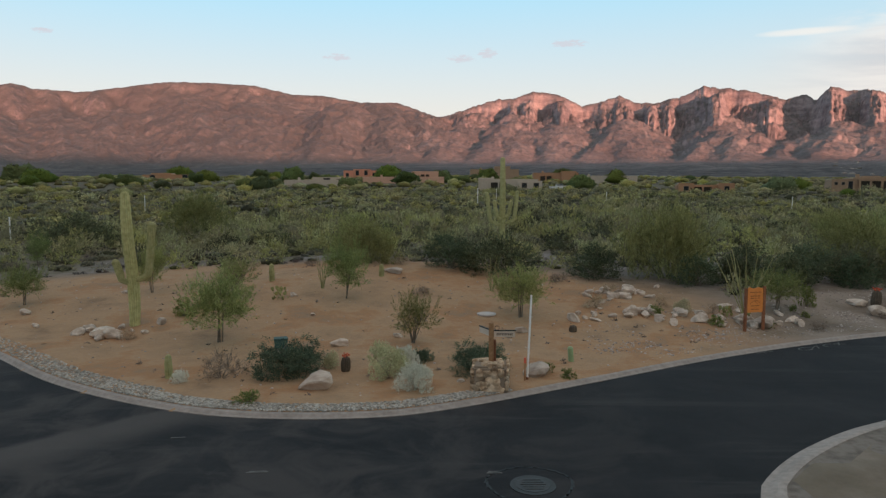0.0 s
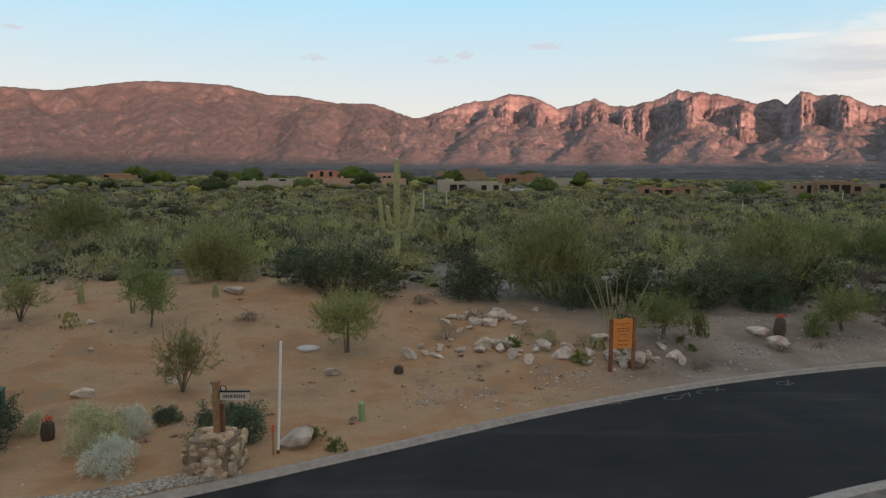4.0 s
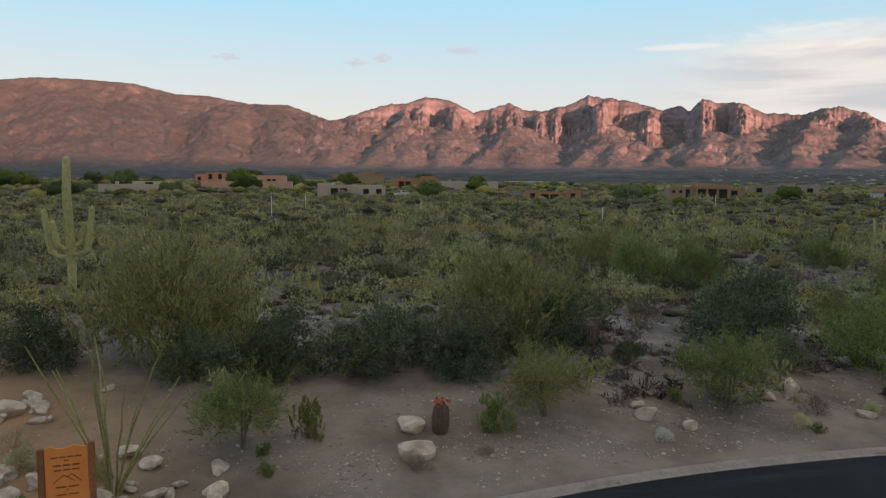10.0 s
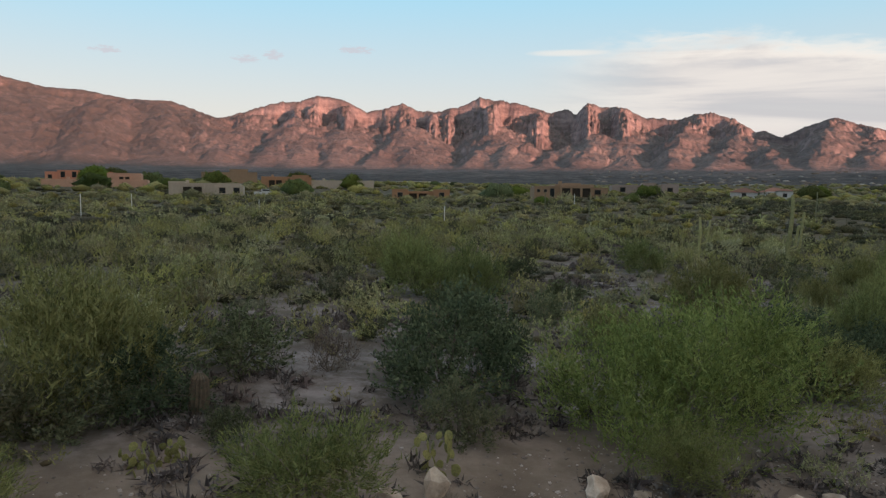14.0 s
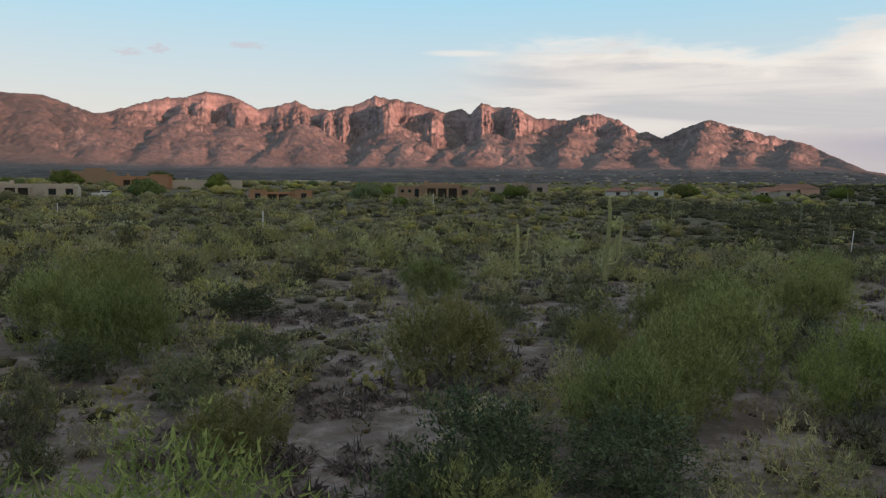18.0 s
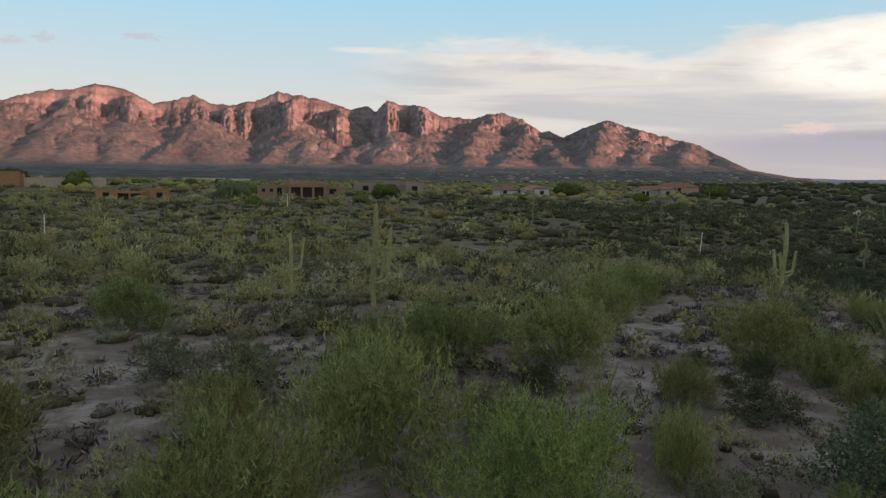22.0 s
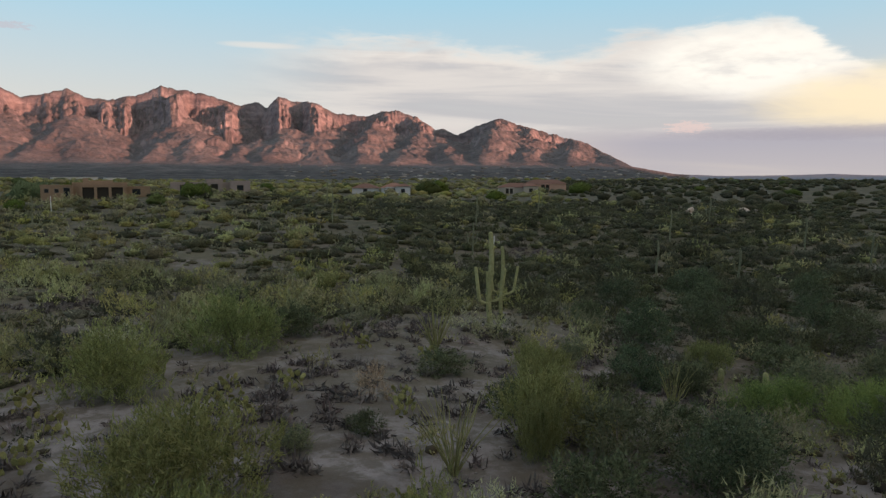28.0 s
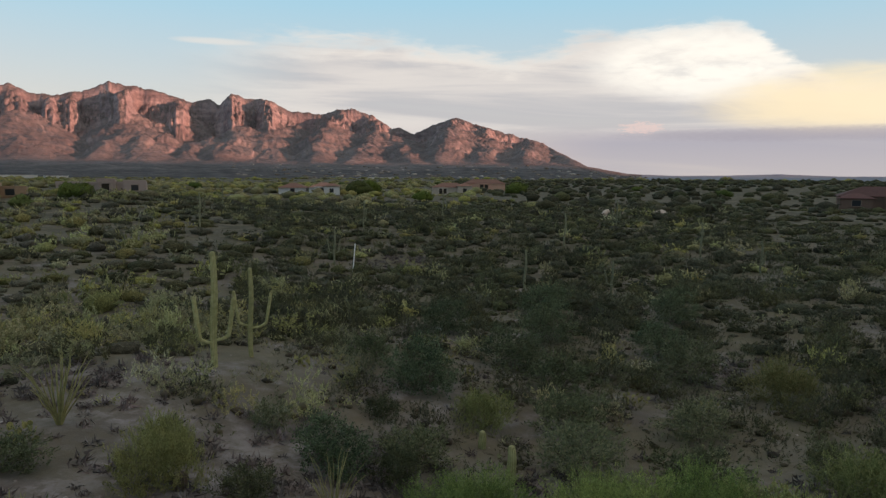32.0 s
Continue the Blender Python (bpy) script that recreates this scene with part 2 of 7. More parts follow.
def span(t, f, a, b, lo=0.0, hi=1.0):
    return node(t, "ShaderNodeMapRange", {0: f, 1: a, 2: b, 3: lo, 4: hi}, interpolation_type="SMOOTHSTEP").outputs[0]


def calc(t, op, a, b=0.0, clamp=False):
    return node(t, "ShaderNodeMath", {0: a, 1: b}, operation=op, use_clamp=clamp).outputs[0]


def bump(t, bsdf, height, strength=.5, distance=.05):
    t.links.new(node(t, "ShaderNodeBump", {"Height": height, "Strength": strength, "Distance": distance}).outputs[0], bsdf.inputs["Normal"])


def simple(name, colours, scale=4.0, rough=.85, relief=.4, depth=.02, metal=0.0, per_object=.25, detail=6):
    """A surface whose colour runs between a few tones, by grain and from thing to thing."""
    m, t, b = material(name)
    vec = node(t, "ShaderNodeTexCoord").outputs["Object"]
    f = noise_of(t, scale, detail, .6, vec)
    big = noise_of(t, scale * .17, 3, .5, vec)
    f2 = calc(t, "ADD", calc(t, "MULTIPLY", f, .65), calc(t, "MULTIPLY", big, .35))
    n = len(colours)
    c = ramp(t, f2, [(.30 + .40 * i / max(1, n - 1), k) for i, k in enumerate(colours)])
    if per_object:
        r = node(t, "ShaderNodeObjectInfo").outputs["Random"]
        hsv = node(t, "ShaderNodeHueSaturation", {"Color": c, "Value": calc(t, "ADD", calc(t, "MULTIPLY", r, per_object * 2), 1 - per_object)})
        c = hsv.outputs[0]
    t.links.new(c, b.inputs["Base Color"])
    b.inputs["Roughness"].default_value, b.inputs["Metallic"].default_value = rough, metal
    b.inputs["Specular IOR Level"].default_value = .3
    if relief:
        bump(t, b, f, relief, depth)
    return m


def foliage(name, colours, spread=.35, tone=False, thin=.25):
    """Small leaves: the tone changes from leaf to leaf, from spray to spray and from plant to plant."""
    m, t, b = material(name)
    geo = node(t, "ShaderNodeNewGeometry")
    isle = geo.outputs["Random Per Island"]
    vec = geo.outputs["Position"]
    big = noise_of(t, 1.3, 3, .6, vec)
    f = calc(t, "ADD", calc(t, "MULTIPLY", isle, .45), calc(t, "MULTIPLY", big, .55))
    n = len(colours)
    c = ramp(t, f, [(.22 + .5 * i / max(1, n - 1), k) for i, k in enumerate(colours)])
    if tone:
        r = node(t, "ShaderNodeAttribute", attribute_name="tone").outputs["Fac"]
    else:
        r = node(t, "ShaderNodeObjectInfo").outputs["Random"]
    hue = calc(t, "ADD", calc(t, "MULTIPLY", r, .045), .474)
    val = calc(t, "ADD", calc(t, "MULTIPLY", calc(t, "FRACT", calc(t, "MULTIPLY", r, 7.3)), spread * 2), 1 - spread)
    sat = calc(t, "ADD", calc(t, "MULTIPLY", calc(t, "FRACT", calc(t, "MULTIPLY", r, 3.7)), .5), .82) if tone else 1.0
    c = node(t, "ShaderNodeHueSaturation", {"Color": c, "Value": val, "Hue": hue, "Saturation": sat}).outputs[0]
    t.links.new(c, b.inputs["Base Color"])
    b.inputs["Roughness"].default_value = .75
    b.inputs["Specular IOR Level"].default_value = .2
    if thin:
        tr = node(t, "ShaderNodeBsdfTranslucent", {"Color": c})
        mx = node(t, "ShaderNodeMixShader", {0: thin, 1: b.outputs[0], 2: tr.outputs[0]})
        t.links.new(mx.outputs[0], [n for n in t.nodes if n.type == "OUTPUT_MATERIAL"][0].inputs[0])
    return m


def soil_material():
    m, t, b = material("desert_soil")
    p = place_of(t)
    sx = node(t, "ShaderNodeSeparateXYZ", {0: p})
    warp = calc(t, "MULTIPLY", calc(t, "SUBTRACT", noise_of(t, .12, 4), .5), 9.0)
    # the graded corner lot of red sand, an ellipse with a ragged rim
    ex = calc(t, "POWER", calc(t, "DIVIDE", calc(t, "ADD", sx.outputs[0], 6.0), 19.0), 2.0)
    ey = calc(t, "POWER", calc(t, "DIVIDE", calc(t, "SUBTRACT", calc(t, "ADD", sx.outputs[1], warp), 41.0), 13.5), 2.0)
    lot = span(t, calc(t, "ADD", ex, ey), 1.25, .72)
    grain = noise_of(t, 9.0, 8, .65)
    patch = noise_of(t, .33, 7, .66)
    tiny = noise_of(t, 45.0, 3, .6)
    wild = ramp(t, patch, [(.30, (.092, .074, .068)), (.46, (.15, .128, .124)), (.57, (.285, .25, .25)), (.78, (.225, .19, .183))])
    red = ramp(t, patch, [(.28, (.17, .105, .062)), (.40, (.31, .195, .112)), (.50, (.37, .232, .132)), (.58, (.33, .175, .085)), (.66, (.26, .172, .106)), (.78, (.39, .27, .17))])
    verge = calc(t, "MULTIPLY", span(t, sx.outputs[1], 50, 45.5, 0, .8), span(t, sx.outputs[0], 42, 34))
    wild = mix(t, verge, wild, ramp(t, patch, [(.32, (.12, .088, .064)), (.48, (.215, .165, .125)), (.60, (.285, .222, .172)), (.74, (.18, .137, .10))]))
    c = mix(t, lot, wild, red)
    c = mix(t, span(t, grain, .35, .75, 0, .55), c, mix(t, .55, c, (.17, .13, .11)), "MIX")
    c = mix(t, span(t, tiny, .60, .72, 0, .35), c, (.40, .35, .31))
    # dry litter and low dead growth beyond the lot
    litter = calc(t, "MULTIPLY", span(t, noise_of(t, 1.1, 8, .72, None, .2), .44, .58), calc(t, "SUBTRACT", 1.0, lot))
    litter = calc(t, "MULTIPLY", litter, calc(t, "MAXIMUM", span(t, sx.outputs[1], 45.5, 49), span(t, sx.outputs[0], 36, 44)))
    c = mix(t, calc(t, "MULTIPLY", litter, .7), c, (.10, .08, .06))
    # a mat of low dry growth away from the road
    gx, gy = calc(t, "SUBTRACT", sx.outputs[0], 48.0), calc(t, "SUBTRACT", sx.outputs[1], 36.0)
    away = calc(t, "SQRT", calc(t, "ADD", calc(t, "MULTIPLY", gx, gx), calc(t, "MULTIPLY", gy, gy)))
    mat_ = calc(t, "MULTIPLY", span(t, calc(t, "ADD", away, calc(t, "MULTIPLY", warp, 3.0)), 22, 62), span(t, noise_of(t, .22, 6, .7), .60, .44, .35, .95))
    c = mix(t, calc(t, "MULTIPLY", mat_, calc(t, "SUBTRACT", 1.0, lot)), c, mix(t, noise_of(t, .9, 6, .7), (.06, .052, .03), (.20, .168, .11)))
    far = calc(t, "MAXIMUM", span(t, sx.outputs[1], 95, 260), span(t, away, 60, 120, 0, .85))
    c = mix(t, calc(t, "MULTIPLY", far, .93), c, mix(t, span(t, noise_of(t, .35, 7, .75), .4, .62), (.052, .047, .026), (.145, .118, .08)))
    t.links.new(c, b.inputs["Base Color"])
    b.inputs["Roughness"].default_value = .95
    b.inputs["Specular IOR Level"].default_value = .15
    h = calc(t, "ADD", calc(t, "MULTIPLY", grain, .6), calc(t, "MULTIPLY", patch, .35))
    bump(t, b, h, .7, .06)
    return m


def asphalt_material():
    m, t, b = material("asphalt")
    f = noise_of(t, 60, 4, .7)
    big = noise_of(t, .35, 5, .6, None, .5)
    streak = noise_of(t, 1.0, 4, .6, node(t, "ShaderNodeMapping", {0: place_of(t), "Rotation": (0, 0, .35), "Scale": (.12, 1.3, 1)}).outputs[0])
    c = ramp(t, big, [(.3, (.013, .0132, .0148)), (.55, (.019, .0188, .0205)), (.75, (.030, .0288, .030))])
    c = mix(t, span(t, streak, .52, .72, 0, .5), c, (.055, .052, .05))
    c = mix(t, span(t, f, .55, .75, 0, .35), c, (.06, .058, .056))
    # a dusty joint where the older paving begins
    xy = node(t, "ShaderNodeSeparateXYZ", {0: place_of(t)})
    s = calc(t, "ADD", calc(t, "SUBTRACT", calc(t, "MULTIPLY", xy.outputs[0], .746), calc(t, "MULTIPLY", xy.outputs[1], .666)), calc(t, "MULTIPLY", calc(t, "SUBTRACT", big, .5), .8))
    joint = calc(t, "MULTIPLY", span(t, s, -25.45, -25.1), span(t, s, -23.2, -24.7))
    c = mix(t, calc(t, "MULTIPLY", joint, .75), c, (.085, .075, .070))
    # dust tracked over the older paving in the west
    dust = calc(t, "MULTIPLY", span(t, noise_of(t, .5, 6, .65, None, .8), .40, .64), span(t, calc(t, "ADD", xy.outputs[0], calc(t, "MULTIPLY", big, 8.0)), 13, 1, .08, .7))
    c = mix(t, dust, c, (.06, .053, .050))
    t.links.new(c, b.inputs["Base Color"])
    b.inputs["Roughness"].default_value = .88
    b.inputs["Specular IOR Level"].default_value = .15
    bump(t, b, f, .35, .01)
    return m


def rock_face_material():
    m, t, b = material("mountain_rock")
    p = place_of(t)
    geo = node(t, "ShaderNodeNewGeometry")
    nz = node(t, "ShaderNodeSeparateXYZ", {0: geo.outputs["Normal"]}).outputs[2]
    z = node(t, "ShaderNodeSeparateXYZ", {0: p}).outputs[2]
    x = node(t, "ShaderNodeSeparateXYZ", {0: p}).outputs[0]
    big = noise_of(t, .0035, 8, .65, p, .5)
    fine = noise_of(t, .022, 9, .72, p)
    speck = noise_of(t, .075, 4, .7, p)
    strata = noise_of(t, 1.0, 5, .6, node(t, "ShaderNodeMapping", {0: p, "Scale": (.004, .004, .035)}).outputs[0])
    # violet in the rock and slope tones stands in for blue distance haze
    rock = ramp(t, calc(t, "ADD", calc(t, "MULTIPLY", big, .35), calc(t, "ADD", calc(t, "MULTIPLY", fine, .4), calc(t, "MULTIPLY", strata, .25))),
                [(.34, (.085, .073, .082)), (.46, (.185, .155, .16)), (.56, (.335, .277, .275)), (.70, (.50, .415, .40))])
    slope = ramp(t, calc(t, "ADD", calc(t, "MULTIPLY", fine, .5), calc(t, "MULTIPLY", big, .5)), [(.36, (.092, .083, .088)), (.5, (.15, .132, .133)), (.64, (.235, .203, .196))])
    slope = mix(t, span(t, speck, .52, .64, 0, .55), slope, (.05, .052, .05))
    steep = span(t, calc(t, "ADD", nz, calc(t, "MULTIPLY", calc(t, "SUBTRACT", fine, .5), 1.1)), .82, .60)
    c = mix(t, steep, slope, rock)
    # oak and brush on broad summits; over the northern range it also paints haze
    brush = calc(t, "MULTIPLY", span(t, calc(t, "ADD", x, calc(t, "MULTIPLY", calc(t, "SUBTRACT", big, .5), 900)), 250, -250), .9)
    brush = calc(t, "MAXIMUM", brush, calc(t, "MULTIPLY", calc(t, "MULTIPLY", span(t, nz, .80, .93), span(t, z, 330, 430)), .8))
    brush = calc(t, "MULTIPLY", brush, span(t, calc(t, "ADD", calc(t, "MULTIPLY", fine, .6), calc(t, "MULTIPLY", speck, .4)), .66, .40))
    c = mix(t, brush, c, (.105, .10, .098))
    # foot of the range: dark scrub, and its shade put into the colour too
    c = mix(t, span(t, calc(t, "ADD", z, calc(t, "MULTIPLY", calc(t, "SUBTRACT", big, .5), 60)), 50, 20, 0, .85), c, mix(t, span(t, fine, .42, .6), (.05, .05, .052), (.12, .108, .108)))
    t.links.new(c, b.inputs["Base Color"])
    b.inputs["Roughness"].default_value = .95
    b.inputs["Specular IOR Level"].default_value = .1
    bump(t, b, calc(t, "ADD", fine, calc(t, "MULTIPLY", strata, .6)), .9, 14)
    return m


M_SOIL = soil_material()
M_ASPHALT = asphalt_material()
M_MOUNTAIN = rock_face_material()
# the blue haze of distance is put into the hills' colour
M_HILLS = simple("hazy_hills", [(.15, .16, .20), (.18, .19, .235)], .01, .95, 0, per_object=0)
M_KERB = simple("kerb_concrete", [(.18, .152, .134), (.25, .214, .19), (.32, .275, .245)], 7, .9, .3, .01)
M_ISLAND = simple("island_gravel", [(.07, .055, .044), (.12, .098, .08), (.19, .16, .135), (.11, .085, .068)], 3.0, .95, .8, .03, per_object=0, detail=9)


def dense_leaf(name, dark, mid, light):
    """The closed mass of a bush: tips, and the shade of gaps painted dark, at the size of sprays and of leaves."""
    m, t, b = material(name)
    p = place_of(t)
    f = calc(t, "ADD", calc(t, "MULTIPLY", noise_of(t, 5.5, 4, .7, p), .45), calc(t, "MULTIPLY", noise_of(t, 24, 3, .7, p), .55))
    c = ramp(t, f, [(.36, dark), (.50, mid), (.64, light)])
    r = node(t, "ShaderNodeAttribute", attribute_name="tone").outputs["Fac"]
    hue = calc(t, "ADD", calc(t, "MULTIPLY", r, .045), .474)
    val = calc(t, "ADD", calc(t, "MULTIPLY", calc(t, "FRACT", calc(t, "MULTIPLY", r, 7.3)), .8), .6)
    sat = calc(t, "ADD", calc(t, "MULTIPLY", calc(t, "FRACT", calc(t, "MULTIPLY", r, 3.7)), .5), .82)
    t.links.new(node(t, "ShaderNodeHueSaturation", {"Color": c, "Value": val, "Hue": hue, "Saturation": sat}).outputs[0], b.inputs["Base Color"])
    b.inputs["Roughness"].default_value = .9
    b.inputs["Specular IOR Level"].default_value = .1
    bump(t, b, f, 1.0, .12)
    return m


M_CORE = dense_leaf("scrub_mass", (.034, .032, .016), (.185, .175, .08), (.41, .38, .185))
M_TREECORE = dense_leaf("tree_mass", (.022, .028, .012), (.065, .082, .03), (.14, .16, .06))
M_DARKMASS = dense_leaf("dark_mass", (.015, .015, .009), (.062, .062, .036), (.145, .14, .082))
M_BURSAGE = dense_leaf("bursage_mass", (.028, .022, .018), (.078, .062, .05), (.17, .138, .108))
M_BARK = simple("grey_bark", [(.09, .075, .06), (.16, .13, .10), (.22, .19, .15)], 9, .9, .6, .02)
M_GREEN_BARK = simple("green_bark", [(.13, .14, .06), (.19, .19, .09), (.24, .22, .12)], 9, .85, .4, .01)
M_PV = foliage("palo_verde_leaf", [(.106, .116, .042), (.205, .216, .078), (.325, .326, .132)], .2, thin=.35)
M_FRESH = foliage("fresh_twigs", [(.10, .135, .042), (.20, .248, .074), (.33, .375, .125)], .12, thin=.35)
M_SAPLING = foliage("sapling_leaf", [(.115, .137, .05), (.21, .236, .085), (.325, .345, .135)], .2, thin=.45)
M_BUSH = foliage("shrub_leaf", [(.04, .05, .026), (.092, .106, .054), (.17, .182, .095)], .3, thin=.3)
M_HACKBERRY = foliage("hackberry_leaf", [(.032, .047, .026), (.08, .105, .056), (.15, .175, .095)], .2, thin=.2)
M_GREYLEAF = foliage("grey_leaf", [(.075, .082, .045), (.14, .148, .08), (.225, .222, .125)], .25, thin=.3)
M_DARKLEAF = foliage("dark_leaf", [(.034, .052, .032), (.075, .105, .064), (.14, .175, .108)], .1)
M_GREENLEAF = foliage("bright_leaf", [(.09, .13, .03), (.15, .19, .05), (.22, .24, .08)], .2)
M_SILVER = foliage("silver_leaf", [(.46, .47, .38), (.64, .63, .53), (.78, .76, .66)], .1, thin=.1)
M_BRITTLE = foliage("brittlebush_leaf", [(.34, .325, .19), (.50, .47, .29), (.64, .59, .35)], .1, thin=.1)
M_TWIG = foliage("dry_twig", [(.10, .075, .06), (.17, .13, .10), (.25, .20, .155)], .2, thin=0)
M_STRAW = foliage("dry_grass", [(.24, .18, .10), (.36, .28, .17), (.46, .38, .25)], .15, thin=0)
M_SCRUB = foliage("scrub_leaf", [(.185, .178, .09), (.295, .28, .146), (.415, .388, .212)], .38, tone=True, thin=.3)
M_LOW = foliage("low_scrub", [(.058, .047, .044), (.115, .095, .09), (.205, .173, .163)], .35, tone=True, thin=0)
M_DRY = foliage("dry_growth", [(.097, .092, .063), (.175, .165, .113), (.28, .26, .182)], .35, tone=True, thin=0)
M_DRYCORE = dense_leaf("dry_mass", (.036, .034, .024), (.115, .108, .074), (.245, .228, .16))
M_FAR = foliage("far_scrub", [(.145, .136, .062), (.245, .228, .105), (.36, .33, .155)], .38, tone=True, thin=0)
M_GREENTREE = foliage("broad_leaf", [(.05, .066, .024), (.10, .118, .042), (.16, .175, .065)], .2, tone=True, thin=0)


def cactus_material(name, base, light, ribs, spine=(.42, .38, .27)):
    m, t, b = material(name)
    vec = node(t, "ShaderNodeTexCoord").outputs["Object"]
    n = noise_of(t, 6, 5, .6, vec)
    dots = noise_of(t, 42, 3, .6, vec)
    c = mix(t, span(t, n, .3, .7), base, light)
    c = mix(t, span(t, dots, .58, .68, 0, .55), c, spine)
    r = node(t, "ShaderNodeObjectInfo").outputs["Random"]
    c = node(t, "ShaderNodeHueSaturation", {"Color": c, "Value": calc(t, "ADD", calc(t, "MULTIPLY", r, .35), .82)}).outputs[0]
    t.links.new(c, b.inputs["Base Color"])
    b.inputs["Roughness"].default_value = .7
    b.inputs["Specular IOR Level"].default_value = .25
    bump(t, b, dots, .5, .02)
    return m


M_SAGUARO = cactus_material("saguaro_skin", (.27, .26, .11), (.41, .385, .185), 16)
# the same skin, dimmed and greyed for plants far off
M_GREYSAGUARO = cactus_material("grey_saguaro_skin", (.13, .135, .08), (.22, .215, .135), 12)
M_BARREL = cactus_material("barrel_skin", (.075, .06, .045), (.13, .10, .07), 20, (.28, .16, .11))
M_PEAR = cactus_material("prickly_pear_skin", (.17, .165, .06), (.31, .285, .105), 0, (.44, .38, .18))
M_CHOLLA = cactus_material("cholla_skin", (.14, .14, .075), (.24, .23, .13), 0, (.36, .33, .22))
M_OCOTILLO = simple("ocotillo_cane", [(.15, .145, .06), (.23, .215, .09), (.33, .30, .14)], 12, .85, .5, .02)
M_BLOSSOM = simple("red_blossom", [(.30, .045, .02), (.45, .08, .035), (.5, .14, .05)], 14, .7, .3, .02)
M_ROCK = simple("pale_granite", [(.27, .20, .155), (.42, .335, .27), (.57, .475, .395), (.43, .30, .215)], 2.6, .9, .9, .06, per_object=.18)
M_COBBLE = foliage("cobble_stone", [(.15, .13, .112), (.27, .235, .205), (.45, .40, .355)], .1, thin=0)
# bush cores: the shade between leaves, put into a dark brown
M_HEART = foliage("inner_shade", [(.035, .028, .018), (.06, .049, .031), (.10, .082, .053)], .3, tone=True, thin=0)
M_WASHLEAF = foliage("wash_leaf", [(.040, .042, .025), (.086, .088, .051), (.15, .147, .084)], .3, tone=True, thin=.25)
M_GRAVEL = foliage("gravel_stone", [(.12, .10, .085), (.27, .232, .20), (.52, .46, .41)], .1, thin=0)


# ------------------------------------------------------------------ building helpers
def mesh_object(name, verts, faces, mat, parent=None, shade=False):
    me = bpy.data.meshes.new(name)
    me.from_pydata([tuple(v) for v in verts], [], [tuple(f) for f in faces])
    me.update()
    if mat:
        me.materials.append(mat)
    if shade:
        me.polygons.foreach_set("use_smooth", [True] * len(me.polygons))
    ob = new(name, me)
    if parent:
        ob.parent = parent
    return ob


def part(name, bm, mat, parent=None, label="", shade=False):
    me = bpy.data.meshes.new(name)
    bm.normal_update()
    bm.to_mesh(me)
    bm.free()
    if mat:
        me.materials.append(mat)
    if shade:
        me.polygons.foreach_set("use_smooth", [True] * len(me.polygons))
    ob = new(name, me)
    if parent:
        ob.parent = parent
    if label:
        ob["label"] = label
    return ob


def structure(ob, label, category):
    return tagged(ob, label, category, kind="structure")


# ------------------------------------------------------------------ ground
def axis_steps(lo, hi, fine, reach):
    """Coordinates that are close together between lo and hi, and spread out towards the horizon."""
    mid = list(np.arange(lo, hi + fine / 2, fine))
    left, right, step = [], [], fine
    a, b = lo, hi
    while a > -reach:
        step *= 1.13
        a -= step
        left.append(max(a, -reach))
    step = fine
    while b < reach:
        step *= 1.13
        b += step
        right.append(min(b, reach))
    return left[::-1] + mid + right


XS = axis_steps(-26, 110, 0.75, 4900)
YS = axis_steps(16, 100, 0.75, 4900)
gv = []
for y in YS:
    for x in XS:
        z = land(x, y)
        if y < 90 and -80 < x < 110:
            s = side_of(KERB_A, x, y)
            if s > -1.0:
                z = ground_z(x, y) if s > 0.5 else .08 if s > .12 else -0.25
            elif side_of(ISLE_A, x, y) < -0.45:
                z = 0.11 + 0.03 * noise.noise((x * .4, y * .4, 8))
            else:
                z = -0.25
        elif y < 14:
            z = min(z, 0.0)
        gv.append((x, y, z))
nx = len(XS)
gf = [(j * nx + i, j * nx + i + 1, (j + 1) * nx + i + 1, (j + 1) * nx + i) for j in range(len(YS) - 1) for i in range(nx - 1)]
structure(mesh_object("ground", gv, gf, M_SOIL, shade=True), "dry pinkish desert soil with a red graded sand lot", "ground")


# ------------------------------------------------------------------ road and kerbs
def offset_line(line, d):
    out = []
    for i, p in enumerate(line):
        a, b = line[max(0, i - 1)], line[min(len(line) - 1, i + 1)]
        l = math.hypot(b[0] - a[0], b[1] - a[1])
        out.append((p[0] - (b[1] - a[1]) / l * d, p[1] + (b[0] - a[0]) / l * d))
    return out


def strip(name, lines, mat, label, category):
    """A long band whose cross-section is given as (offset line, height) pairs."""
    n = len(lines[0][0])
    v = [(p[0], p[1], z) for line, z in lines for p in line]
    f = [(k * n + i, k * n + i + 1, (k + 1) * n + i + 1, (k + 1) * n + i) for k in range(len(lines) - 1) for i in range(n - 1)]
    return structure(mesh_object(name, v, f, mat), label, category)


# one sheet of asphalt under both kerbs: the street, its bend and the mouth behind
road_v = [(x, y, 0.0) for x, y in KERB_LINE]
near = [(-60, 60), (-40, 36), (-26, 20), (-20, 6), (-10, -8), (4, -14), (30, -20), (75, -14)]
n_k = len(KERB_LINE)
low = []
for i in range(n_k):
    s = i / (n_k - 1) * (len(near) - 1)
    k = min(int(s), len(near) - 2)
    low.append((near[k][0] + (near[k + 1][0] - near[k][0]) * (s - k), near[k][1] + (near[k + 1][1] - near[k][1]) * (s - k), 0.0))
rows = 5
rv, rf = [], []
for r in range(rows + 1):
    for i in range(n_k):
        u = r / rows
        rv.append((road_v[i][0] * (1 - u) + low[i][0] * u, road_v[i][1] * (1 - u) + low[i][1] * u, 0.0))
